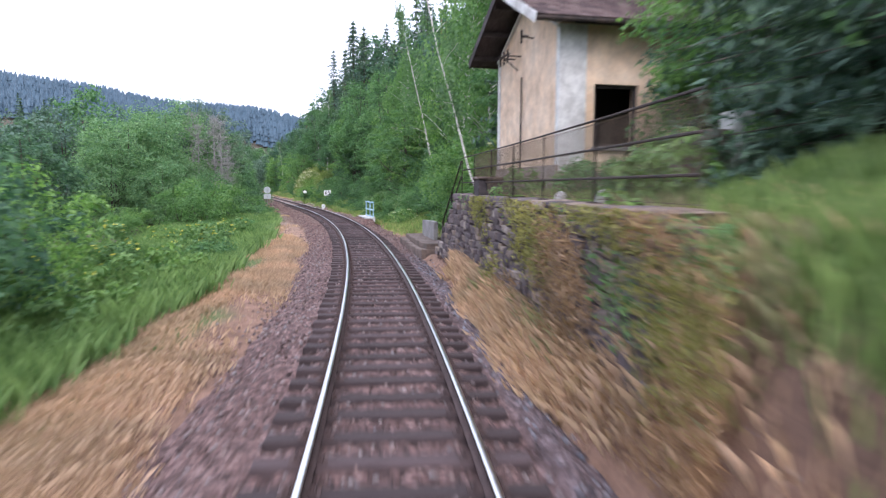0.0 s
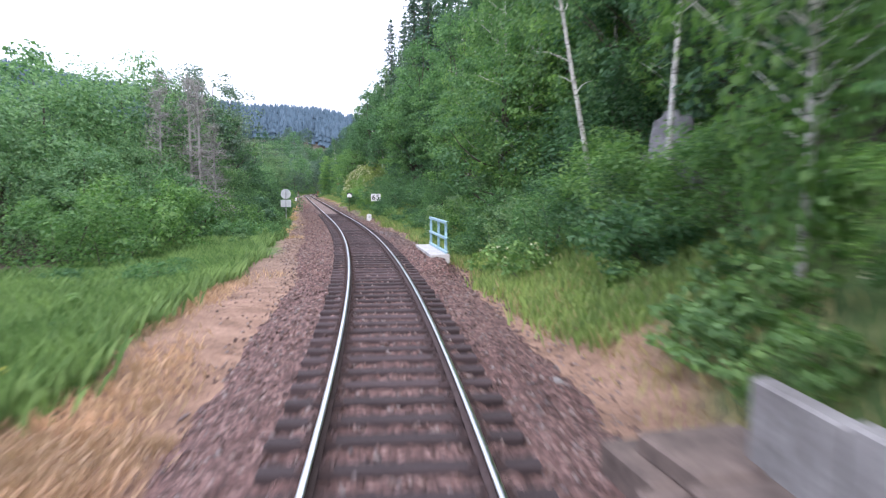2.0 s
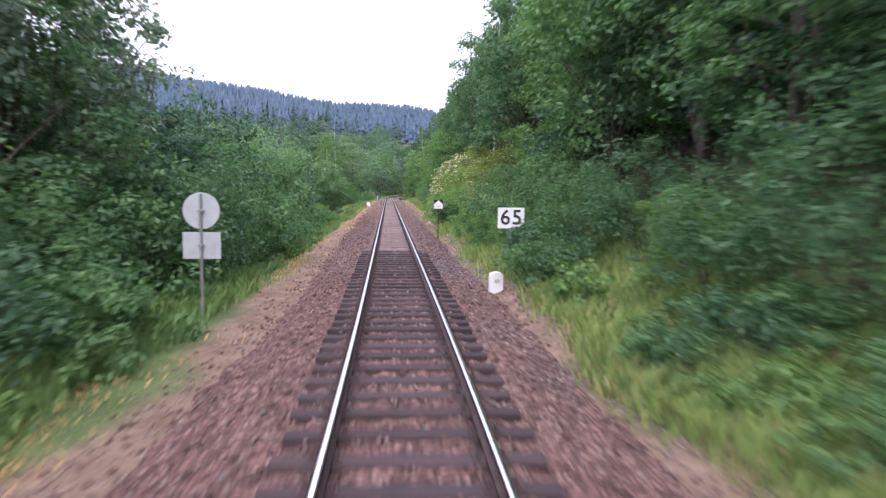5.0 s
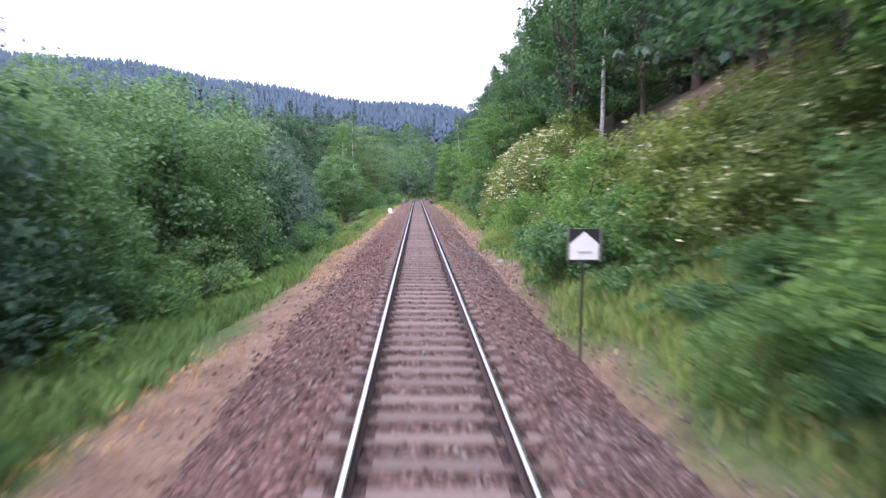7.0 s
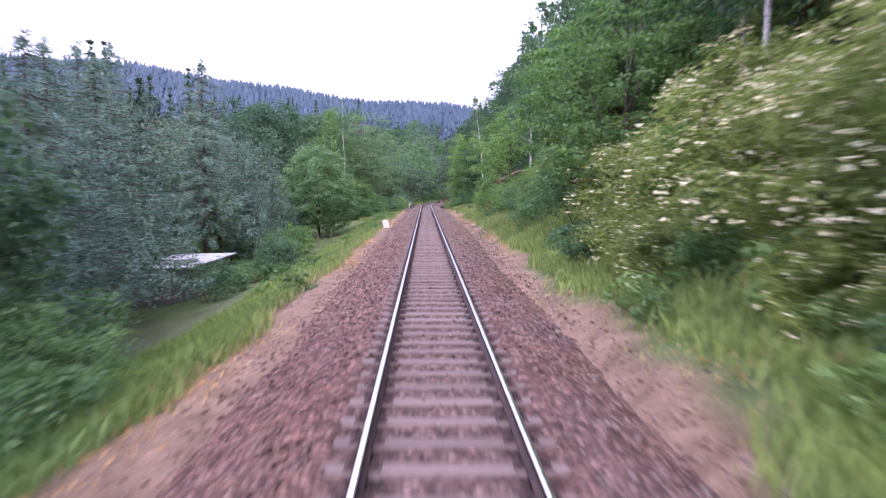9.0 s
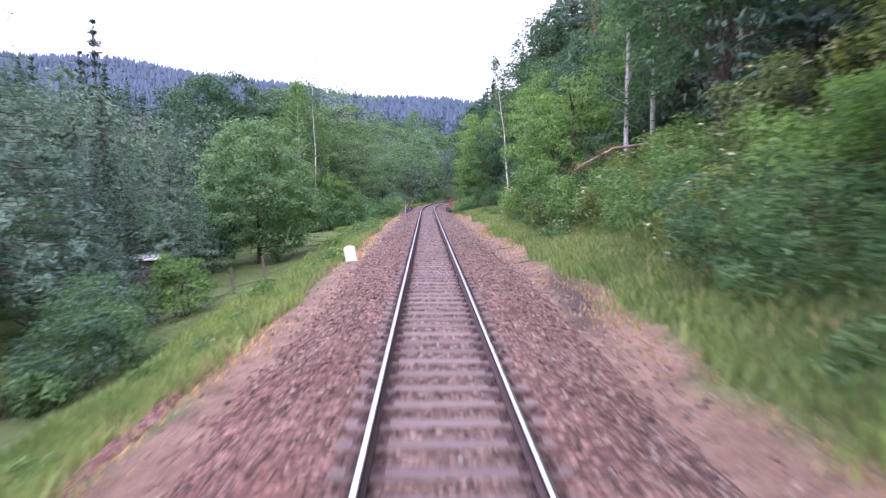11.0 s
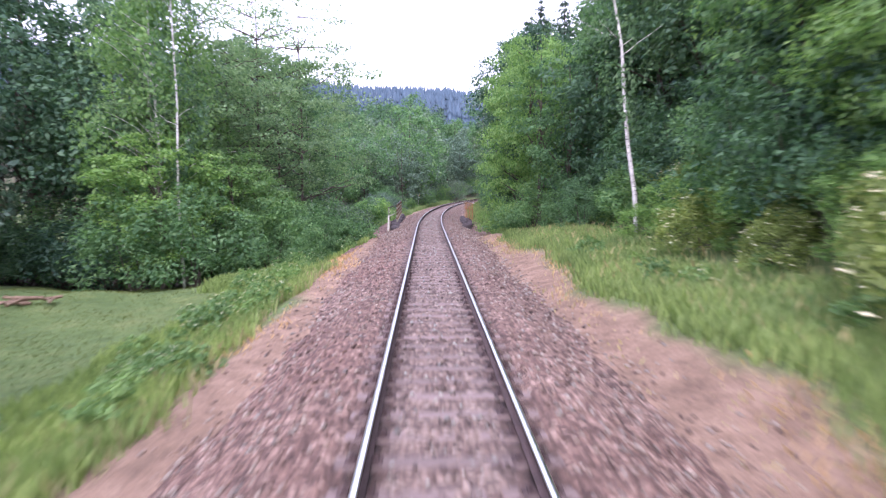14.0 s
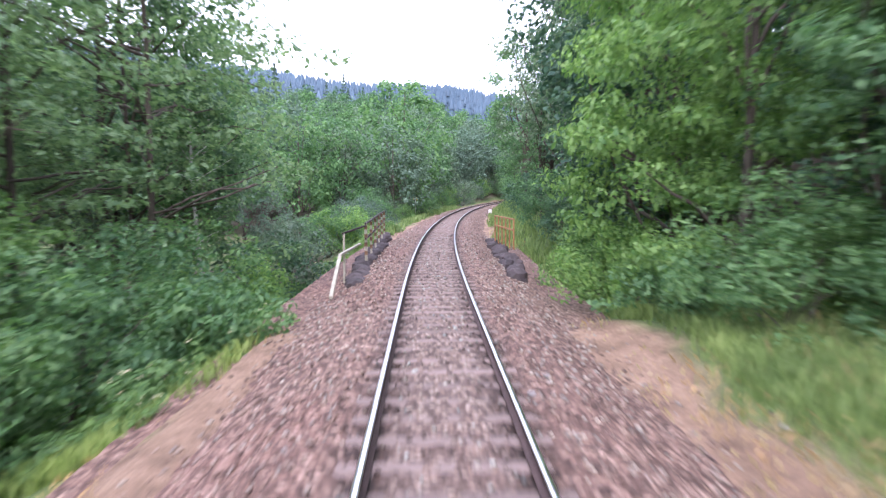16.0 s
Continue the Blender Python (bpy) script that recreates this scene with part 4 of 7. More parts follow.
def build_wall():
    w = thing("retaining_wall", Matrix.Identity(4), "rough stone retaining wall with mossy joints", "wall", kind="structure")
    ys = np.linspace(5.5, 19.2, 20)
    bm = bmesh.new()
    rows = []
    for y in np.concatenate([ys, [22.4]]):
        x, t_ = wall_x(y), 1.9 - 0.55 * max(0.0, y - 19.2)
        rows.append([bm.verts.new(c) for c in ((x - 0.1, y, -0.5), (x + 0.03, y, t_), (x + (0.5 if y < 19.3 else 0.14), y, t_), (x + (0.5 if y < 19.3 else 0.14), y, -0.5))])
    for a, b in zip(rows[:-1], rows[1:]):
        for i in range(4):
            bm.faces.new((a[i], b[i], b[(i + 1) % 4], a[(i + 1) % 4]))
    bm.faces.new(rows[0][::-1])
    bm.faces.new(rows[-1])
    bmesh.ops.recalc_face_normals(bm, faces=bm.faces)
    part("wall_core", bm, M["mortar"], w)
    rng = random.Random(9)
    shapes = []
    for i in range(12):
        bm = bmesh.new()
        box(bm, -0.5, 0.5, -0.5, 0.5, -0.5, 0.5, 0.13)
        for v in bm.verts:
            v.co += Vector([rng.uniform(-0.09, 0.09) for _ in range(3)])
        me = bpy.data.meshes.new("wall_stone")
        bm.to_mesh(me)
        bm.free()
        me.materials.append(M["wall_stone"])
        shapes.append(me)
    z, rest, laid = -0.05, bmesh.new(), 0
    while z < 1.88:
        hgt = min(rng.uniform(0.13, 0.22), 1.92 - z)
        y = 5.5 + rng.uniform(0, 0.3)
        while y < 22.4:
            ln = rng.choice((rng.uniform(0.16, 0.3), rng.uniform(0.28, 0.55)))
            yc, zc = y + ln / 2, z + hgt / 2 + rng.uniform(-0.025, 0.025) + 0.03 * math.sin(y * 1.3 + z * 3)
            if z + hgt < 2.0 - 0.55 * max(0.0, y + ln * 0.6 - 19.2):
                x = wall_x(yc) - 0.1 + 0.13 * (zc + 0.5) / 2.4
                sl = (wall_x(yc + 0.2) - wall_x(yc - 0.2)) / 0.4
                m = pose(x + rng.uniform(-0.05, 0.02), yc, zc, rng.uniform(-7, 7), 0, -math.degrees(math.atan(sl)) + rng.uniform(-4, 4)) @ Matrix.Diagonal((0.24, ln - 0.01, hgt * rng.uniform(0.85, 1.08), 1))
                if y > 9.0 and laid < 300 and zc > 0.25:
                    part_me("stone", rng.choice(shapes), w, m=m)
                    laid += 1
                else:
                    tmp = rng.choice(shapes).copy()
                    tmp.transform(m)
                    rest.from_mesh(tmp)
                    bpy.data.meshes.remove(tmp)
            y += ln
        z += hgt
    tagged(part("rubble", rest, M["wall_stone"], w), kind="stuff")
    y = 5.5
    while y < 19.1:
        ln = rng.uniform(0.7, 1.3)
        yc = y + ln / 2
        m = pose(wall_x(yc) + 0.2, yc, 1.985, 0, 0, -8) @ Matrix.Diagonal((0.58, ln - 0.02, 0.17, 1))
        part_me("coping_stone", rng.choice(shapes), w, "grey coping stone" if y < 5.6 else "", m=m)
        y += ln
    return w


build_wall()


def build_fence():
    f = thing("wall_fence", Matrix.Identity(4), "rusty iron pipe fence with three rails on the wall", "fence")
    zt = 2.06
    ys = [5.3, 8.0, 10.5, 12.7, 14.9, 17.1, 19.0]
    for y in ys[1:]:
        one("post", M["iron"], f, "", lambda bm: (bar(bm, (wall_x(y) + 0.12, y, zt - 0.1), (wall_x(y) + 0.12, y, zt + 1.05), 0.02, 0.02), box(bm, wall_x(y) + 0.05, wall_x(y) + 0.19, y - 0.07, y + 0.07, zt - 0.02, zt + 0.02)))
    for dz in (0.32, 0.68, 1.04):
        for a, b in zip(ys[:-1], ys[1:]):
            one("rail", M["iron"], f, "", lambda bm: bar(bm, (wall_x(a) + 0.12, a, zt + dz), (wall_x(b) + 0.12, b, zt + dz), 0.032, sides=6))
    # rusty wire netting behind the rails
    for a, b in zip(ys[:-2], ys[1:-1]):
        def net(bm):
            k = int((b - a) / 0.07)
            for i in range(k + 1):
                y = a + (b - a) * i / k
                bar(bm, (wall_x(y) + 0.15, y, zt + 0.06), (wall_x(y) + 0.15, y, zt + 1.02), 0.007)
            for i in range(2):
                z = zt + 0.06 + 0.94 * i
                bar(bm, (wall_x(a) + 0.155, a, z), (wall_x(b) + 0.155, b, z), 0.006)
        one("netting", M["rust_wire"], f, "brown rusted wire netting", net)
    # handrail going down beside the steps
    for dz in (0.5, 0.95):
        one("handrail", M["iron"], f, "", lambda bm: bar(bm, (wall_x(19.05) + 0.1, 19.05, zt + dz), (wall_x(22.6) + 0.1, 22.6, 0.1 + dz), 0.045, sides=6))
    for y, z in ((20.8, 1.1), (22.6, 0.05)):
        one("post", M["iron"], f, "", lambda bm: bar(bm, (wall_x(y) + 0.1, y, z - 0.2), (wall_x(y) + 0.1, y, z + 1.0), 0.05))
    s = thing("stone_steps", Matrix.Identity(4), "worn stone steps down beside the wall", "steps")
    for i in range(10):
        y, z = 19.25 + i * 0.33, 1.9 - i * 0.185
        one("step", M["stone_block"], s, "", lambda bm: box(bm, wall_x(y) + 0.15, wall_x(y) + 1.25, y, y + 0.36, z - 0.3, z, 0.012))


build_fence()


tr = thing("stone_trough", pose(-1.78, 15.75, 2.0, 0, 0, -8), "dark weathered stone trough behind the iron fence", "trough")
one("trough_body", M["dark_stone"], tr, "", lambda bm: box(bm, -0.42, 0.42, -0.25, 0.25, 0, 0.44, 0.02))
one("lid", M["stone_block"], tr, "", lambda bm: box(bm, -0.46, 0.46, -0.3, 0.3, 0.443, 0.51, 0.02))


def build_old_platform():
    p = thing("stone_platform", Matrix.Identity(4), "low stretch of old grey stone platform blocks", "platform")
    rng = random.Random(14)
    for course, (n0, n1, z0, z1) in enumerate(((1.98, 3.3, -0.5, -0.06), (2.2, 3.25, -0.058, 0.14))):
        y = 24.0 + 0.06 * course
        while y < 29.4 - course * 0.5:
            ln = rng.uniform(0.9, 1.5)
            x = float(cx(y))
            one("block", M["stone_block"], p, "", lambda bm: box(bm, x + n0 + rng.uniform(0, 0.03), x + n1, y, y + ln - 0.02, z0, z1 + rng.uniform(-0.02, 0.02), 0.025))
            y += ln
    w = thing("concrete_kerb_wall", pose(float(cx(27)) + 2.84, 27.0, 0.37, 0, 0, -8.5), "short pale concrete wall on the old platform", "wall")
    for k in range(3):
        one("panel", M["concrete"], w, "", lambda bm: box(bm, -0.09, 0.09, -1.3 + k * 1.12, -1.3 + k * 1.12 + 1.1, -0.4, 0.5 - 0.04 * k, 0.025))


build_old_platform()

mk = thing("yellow_marker", pose(wall_x(8.2) - 0.2, 8.2, 0.95, 0, 0, -8), "small faded yellow marker plate on the stone wall", "marker")
one("plate", M["yellow_paint"], mk, "", lambda bm: box(bm, -0.02, 0.0, -0.1, 0.1, -0.11, 0.11, 0.004))
one("stub", M["iron"], mk, "", lambda bm: box(bm, 0.0, 0.06, -0.03, 0.03, -0.2, 0.05))


# ---- culvert slab with the blue railing ----
def build_blue_railing():
    sl = thing("culvert_slab", pose(1.43, 47.4, 0.12, 0, 0, -3.1), "pale concrete culvert slab beside the ballast", "slab")
    one("slab_top", M["concrete_white"], sl, "", lambda bm: box(bm, -0.31, 0.33, -2.05, 1.8, -0.3, 0.0, 0.015))
    one("slab_wall", M["concrete"], sl, "", lambda bm: box(bm, -0.27, 0.3, -2.0, 1.75, -1.3, -0.31))
    r = thing("blue_railing", pose(1.70, 47.4, 0.03, 0, 0, -3.1), "pale blue painted steel railing on a concrete slab", "railing")
    for y in (-1.62, -0.1, 1.72):
        one("post", M["blue_paint"], r, "", lambda bm: (box(bm, -0.04, -0.03, y - 0.038, y + 0.038, -0.25, 1.07, 0.002), box(bm, -0.03, 0.04, y - 0.038, y - 0.03, -0.25, 1.07, 0.002), box(bm, -0.03, 0.04, y + 0.03, y + 0.038, -0.25, 1.07, 0.002)))
    for z, hh in ((1.1, 0.085), (0.58, 0.07), (0.13, 0.07)):
        one("rail", M["blue_paint"], r, "", lambda bm: (box(bm, -0.065, -0.055, -2.0, 1.78, z - hh / 2, z + hh / 2, 0.002), box(bm, -0.055, 0.03, -2.0, 1.78, z + hh / 2 - 0.012, z + hh / 2, 0.002)))


build_blue_railing()


# ---- signs and stones ----
def text_mesh(body, size, mat, depth=0.003):
    cu = bpy.data.curves.new("digits", "FONT")
    cu.body, cu.size, cu.extrude, cu.align_x, cu.align_y = body, size, depth, "CENTER", "CENTER"
    cu.offset = 0.008
    tmp = bpy.data.objects.new("digits", cu)
    me = bpy.data.meshes.new_from_object(tmp)
    bpy.data.objects.remove(tmp)
    me.materials.append(mat)
    return me


def sign_65():
    x, y, z = place(80.5, 3.4)
    s = thing("speed_sign", pose(x, y, z, 0, 0, 2), "white speed board with black figures 65 on a thin post", "sign")
    c = 1.42 - z
    one("post", M["grey_metal"], s, "", lambda bm: bar(bm, (0, 0.03, -0.2), (0, 0.03, c + 0.3), 0.06, sides=10))
    b = one("board", M["white_paint"], s, "white board", lambda bm: box(bm, -0.4, 0.4, -0.012, 0.0, c - 0.31, c + 0.31, 0.004))
    for ch, dx in (("6", -0.175), ("5", 0.175)):
        part_me("digit", text_mesh(ch, 0.62, M["black_paint"]), b, "black figure", pose(dx, -0.016, c, 90, 0, 0))


def disc_sign():
    x, y, z = place(74.4, -3.9)
    s = thing("round_sign", pose(x, y, z, 0, 0, -3), "round sign and square plate seen from their grey backs", "sign")
    c = 1.78 - z
    one("post", M["grey_metal"], s, "", lambda bm: bar(bm, (0, -0.03, -0.2), (0, -0.03, c + 0.33), 0.055, sides=10))

    def disc(bm):
        r = bmesh.ops.create_cone(bm, cap_ends=True, segments=40, radius1=0.36, radius2=0.36, depth=0.012)
        bmesh.ops.rotate(bm, verts=r["verts"], cent=(0, 0, 0), matrix=Euler((radians(90), 0, 0)).to_matrix())
        bmesh.ops.translate(bm, verts=r["verts"], vec=(0, 0.012, c))
    one("disc", M["sign_back"], s, "grey back of a round sign", disc)
    one("plate", M["sign_back"], s, "grey back of a square plate", lambda bm: box(bm, -0.37, 0.37, 0.004, 0.016, c - 0.95, c - 0.42, 0.003))
    for dz in (0.0, -0.68):
        one("clamp", M["grey_metal"], s, "", lambda bm: box(bm, -0.06, 0.06, -0.065, 0.004, c + dz - 0.02, c + dz + 0.02))


def house_sign():
    x, y, z = place(95.4, 2.36)
    s = thing("warning_board", pose(x, y, z, 0, 0, 3), "black square board with white house shape on a rusty post", "sign")
    c = 1.45 - z
    one("post", M["iron"], s, "", lambda bm: bar(bm, (0, 0.03, -0.2), (0, 0.03, c + 0.2), 0.04, sides=8))
    b = one("board", M["black_paint"], s, "black board in a thin frame", lambda bm: box(bm, -0.245, 0.245, -0.012, 0.0, c - 0.245, c + 0.245, 0.004))
    one("pentagon", M["white_paint"], b, "white house-shaped field", lambda bm: slab(bm, [(-0.225, -0.0165, c - 0.22), (0.225, -0.0165, c - 0.22), (0.225, -0.0165, c + 0.02), (0.0, -0.0165, c + 0.21), (-0.225, -0.0165, c + 0.02)], 0.004, (0, 1, 0)))
    one("stripe", M["sign_back"], b, "faint grey bar", lambda bm: box(bm, -0.1, 0.12, -0.0195, -0.017, c - 0.13, c - 0.09))
    for sx in (-1, 1):
        one("frame_side", M["grey_metal"], b, "", lambda bm: box(bm, sx * 0.25 - 0.008, sx * 0.25 + 0.008, -0.03, 0.004, c - 0.25, c + 0.25))


def white_stone(y, n, w, hgt, t, label, turn=0.0, lean=0.0):
    x, yy, z = place(y, n)
    s = thing("marker_stone", pose(x, yy, z, 0, lean, turn), label, "marker stone")

    def fill(bm):
        k = 10
        pts = [(-w / 2, 0, -0.15), (w / 2, 0, -0.15)] + [(w / 2 * math.cos(math.pi * i / k), 0, hgt - w * 0.28 + w * 0.28 * math.sin(math.pi * i / k)) for i in range(k + 1)]
        slab(bm, [(p_[0], -t / 2, p_[2]) for p_ in pts], t, (0, 1, 0))
        bmesh.ops.bevel(bm, geom=[e for e in bm.edges if abs(e.verts[0].co.y - e.verts[1].co.y) < 1e-6], offset=0.012, segments=1, affect="EDGES")
    one("stone", M["white_paint"], s, "", fill)
    return s


sign_65()
disc_sign()
house_sign()
st = white_stone(77.9, 2.55, 0.36, 0.55, 0.16, "small white-painted boundary stone with a dark patch", 4)
one("patch", M["sign_back"], st, "dark worn patch", lambda bm: box(bm, -0.06, 0.08, -0.086, -0.0815, 0.26, 0.36, 0.001))
white_stone(159.95, -3.1, 0.43, 0.6, 0.15, "round-topped white kilometre stone on the ballast edge", 10, -10)
white_stone(268.0, 2.7, 0.4, 0.5, 0.2, "small white marker stone beside the curve", 0)
far = thing("post_sign", pose(*place(262, -4.6)), "thin pale signal post with a small cap", "post")
one("pole", M["white_paint"], far, "", lambda bm: bar(bm, (0, 0, -0.2), (0, 0, 2.2), 0.09, sides=8))
one("cap", M["yellow_paint"], far, "", lambda bm: box(bm, -0.22, 0.22, -0.02, 0.02, 2.0, 2.3, 0.01))


# ---- the small bridge ----
def rough_block(bm, rng, c, half):
    """A broken block of stone."""
    r = bmesh.ops.create_icosphere(bm, subdivisions=2, radius=1.0)
    sh = Vector((rng.uniform(0, 9), rng.uniform(0, 9), 0))
    for v in r["verts"]:
        q = v.co.copy()
        k = 1 / max(abs(q.x), abs(q.y), abs(q.z)) * 0.6 + 0.4
        q *= k * (1 + 0.3 * noise.noise(q * 1.5 + sh))
        v.co = Vector((c[0] + q.x * half[0], c[1] + q.y * half[1], c[2] + q.z * half[2]))


def build_bridge():
    b = thing("stone_bridge", Matrix.Identity(4), "small stone bridge with crumbling edge beams", "bridge", kind="structure")
    rng = random.Random(6)
    for side, y0, y1 in ((-1, 213.6, 231.5), (1, 214.6, 227.2)):
        y = y0
        while y < y1:
            ln = rng.uniform(1.0, 1.7)
            xa = -2.32 - 0.012 * (y - 213) if side < 0 else 2.62 + 0.03 * (y - 214)
            for j_ in range(3):
                one("edge_stone", M["dark_stone"], b, "", lambda bm: rough_block(bm, rng, (xa + rng.uniform(-0.16, 0.16), y + (j_ + 0.5) * ln / 3, -0.42 + rng.uniform(-0.1, 0.06)), (rng.uniform(0.2, 0.34), ln / 5, rng.uniform(0.2, 0.32))))
            y += ln
        xs = -2.5 if side < 0 else 2.75
        one("spandrel", M["dark_stone"], b, "", lambda bm: box(bm, xs - 0.2 + (0.06 if side < 0 else -0.2), xs + 0.2, y0 + 0.2, y1 - 0.2, -3.6, -0.76))
    r = thing("bridge_railing", Matrix.Identity(4), "old bridge railing with dark and cream banded posts", "railing")
    base = -0.05
    ys = [218.0, 220.6, 223.2, 225.8, 228.4, 231.0]
    for i, y in enumerate(ys):
        x = -2.28 - 0.016 * (y - 218)
        p_ = one("post", M["cream_paint"], r, "", lambda bm: bar(bm, (x, y, base - 0.1), (x, y, base + 1.2), 0.09 if i == 0 else 0.07))
        for k in range(4):
            one("stripe", M["rust_band"], p_, "dark rusty band", lambda bm: box(bm, x - 0.05, x + 0.05, y - 0.05, y + 0.05, base + 0.1 + k * 0.29, base + 0.24 + k * 0.29))
    for dz in (1.17, 0.66):
        one("rail", M["iron"], r, "", lambda bm: bar(bm, (-2.28, 217.9, base + dz), (-2.5, 231.1, base + dz), 0.06, 0.06))
    one("rail", M["iron"], r, "", lambda bm: bar(bm, (-2.28, 218.0, base + 1.1), (-2.75, 215.4, base + 1.0), 0.05, 0.05))
    one("post", M["cream_paint"], r, "", lambda bm: bar(bm, (-2.72, 215.5, -0.5), (-2.72, 215.5, base + 1.0), 0.06))
    g = thing("guard_rail", Matrix.Identity(4), "bent cream-painted guard rail at the bridge end", "guard rail")
    one("sloping_bar", M["cream_paint"], g, "", lambda bm: bar(bm, (-2.55, 211.4, -0.35), (-2.68, 214.3, 0.42), 0.09, 0.07))
    one("level_bar", M["cream_paint"], g, "", lambda bm: bar(bm, (-2.68, 214.25, 0.42), (-2.45, 217.7, 0.45), 0.08, 0.06))
    one("prop", M["cream_paint"], g, "", lambda bm: bar(bm, (-2.66, 214.9, -0.6), (-2.64, 214.9, 0.42), 0.06))
    o = thing("bridge_railing", Matrix.Identity(4), "rusty orange railing over the bridge edge", "railing")
    for k in range(6):
        f = k / 5
        x, y = 3.42 - 0.36 * f, 222.8 + 4.0 * f
        one("post", M["orange_paint"], o, "", lambda bm: bar(bm, (x, y, -0.25), (x, y, 1.02), 0.06))
    for z in (1.0, 0.55):
        one("rail", M["orange_paint"], o, "", lambda bm: bar(bm, (3.42, 222.8, z), (3.06, 226.8, z), 0.07, 0.06))


build_bridge()


# ---- sheds, fence and clutter on the meadow ----
def shed(x, y, w, l, hgt, turn, label):
    z = float(ground_z(y, x - cx(y)))
    s = thing("garden_shed", pose(x, y, z, 0, 0, turn), label, "shed")
    for nm, a in (("front_wall", (-w / 2, w / 2, -l / 2, -l / 2 + 0.1)), ("back_wall", (-w / 2, w / 2, l / 2 - 0.1, l / 2)), ("side_wall", (-w / 2, -w / 2 + 0.1, -l / 2 + 0.1, l / 2 - 0.1)), ("side_wall", (w / 2 - 0.1, w / 2, -l / 2 + 0.1, l / 2 - 0.1))):
        one(nm, M["hut_wood"], s, "", lambda bm: box(bm, *a, -0.2, hgt))
    rf = one("roof", M["roof_sheet"], s, "pale sheet roof", lambda bm: slab(bm, [(-w / 2 - 0.3, -l / 2 - 0.3, hgt + 0.02), (w / 2 + 0.3, -l / 2 - 0.3, hgt + 0.1), (w / 2 + 0.3, l / 2 + 0.3, hgt + 0.1), (-w / 2 - 0.3, l / 2 + 0.3, hgt + 0.02)], 0.05))
    k = int(l / 0.9)
    for i in range(k):
        yy = -l / 2 + (i + 0.5) * l / k
        one("batten", M["roof_sheet"], rf, "", lambda bm: bar(bm, (-w / 2 - 0.3, yy, hgt + 0.085), (w / 2 + 0.3, yy, hgt + 0.165), 0.04, 0.04))
    one("door", M["dark_wood"], s, "dark door", lambda bm: box(bm, w / 2 - 0.003, w / 2 + 0.04, -0.45, 0.45, 0, hgt - 0.25, 0.005))


shed(-14.2, 148.5, 3.2, 7.5, 1.9, 0, "low garden shed with a pale sheet roof")
shed(-15.4, 169.0, 2.6, 3.4, 1.5, 10, "grey garden hut with a whitish roof")
shed(-17.6, 142.0, 2.6, 3.0, 1.9, 20, "small hut among the spruces")
for y, n, hgt in ((167.5, -8.3, 1.3), (163.8, -8.8, 1.25)):
    fp = thing("fence_post", pose(*place(y, n), 3, -4, 0), "leaning grey wooden fence post in the grass", "fence post", "meadow fence")
    one("post", M["old_wood"], fp, "", lambda bm: bar(bm, (0, 0, -0.3), (0, 0, hgt), 0.11, 0.1, bevel=0.012))
lp = thing("log_pile", pose(*place(193, -13.4), 0, 0, 20), "low heap of cut branches and brown leaves on the meadow", "logs")
rng_l = random.Random(2)
for i in range(12):
    cx_, cy_, tn_ = rng_l.uniform(-0.7, 0.7), rng_l.uniform(-0.4, 0.4), rng_l.uniform(0, math.pi)
    hl, zz = rng_l.uniform(0.25, 0.6), 0.05 + 0.22 * rng_l.random() * (1 - abs(cx_))
    a = (cx_ - hl * math.cos(tn_), cy_ - hl * math.sin(tn_), zz)
    b_ = (cx_ + hl * math.cos(tn_), cy_ + hl * math.sin(tn_), zz + rng_l.uniform(-0.04, 0.08))
    one("log", M["cut_wood"], lp, "", lambda bm: bar(bm, a, b_, rng_l.uniform(0.05, 0.13), sides=8))
for y, n, ln, tn_ in ((157.6, 3.4, 0.9, 40), (158.9, 3.0, 0.5, 70), (163.0, 3.3, 0.6, 20), (207.3, 1.9, 0.3, 50), (104.0, 3.2, 0.5, 30)):
    sx = thing("stick", pose(*place(y, n, 0.06), 0, 0, tn_), "pale broken stick lying on the gravel", "stick")
    one("branch", M["cut_wood"], sx, "", lambda bm: bar(bm, (-ln / 2, 0, 0), (ln / 2, 0.03, 0.03), 0.045, sides=6))
for y, n, sc in ((108.3, 2.75, 0.16), (203.0, 1.05, 0.06), (14.5, 1.25, 0.08), (41.0, 3.0, 0.2), (33.0, 2.3, 0.1)):
    x_, y_, z_ = place(y, n)
    z_ = max(z_, float(ballast_height(np.array(y), np.array(n))))
    rk = thing("loose_rock", pose(x_, y_, z_, 0, 0, y * 13), "pale loose rock lying beside the track", "rock")
    bm = bmesh.new()
    bmesh.ops.create_icosphere(bm, subdivisions=2, radius=sc)
    for v in bm.verts:
        v.co *= 1 + 0.25 * noise.noise(v.co * (3 / sc * 0.3))
        v.co.z *= 0.7
    part("rock", bm, M["concrete"], rk)


for y, n, sc in ((8.2, 2.85, 0.14), (10.2, 2.85, 0.1)):
    rk = thing("loose_rock", pose(float(cx(y)) + n, y, 2.12, 0, 0, y * 20), "pale stone lying on the wall's coping", "rock")
    bm = bmesh.new()
    bmesh.ops.create_icosphere(bm, subdivisions=2, radius=sc)
    for v in bm.verts:
        v.co *= 1 + 0.3 * noise.noise(v.co * 9)
        v.co.z *= 0.9
    part("rock", bm, M["concrete_white"], rk)


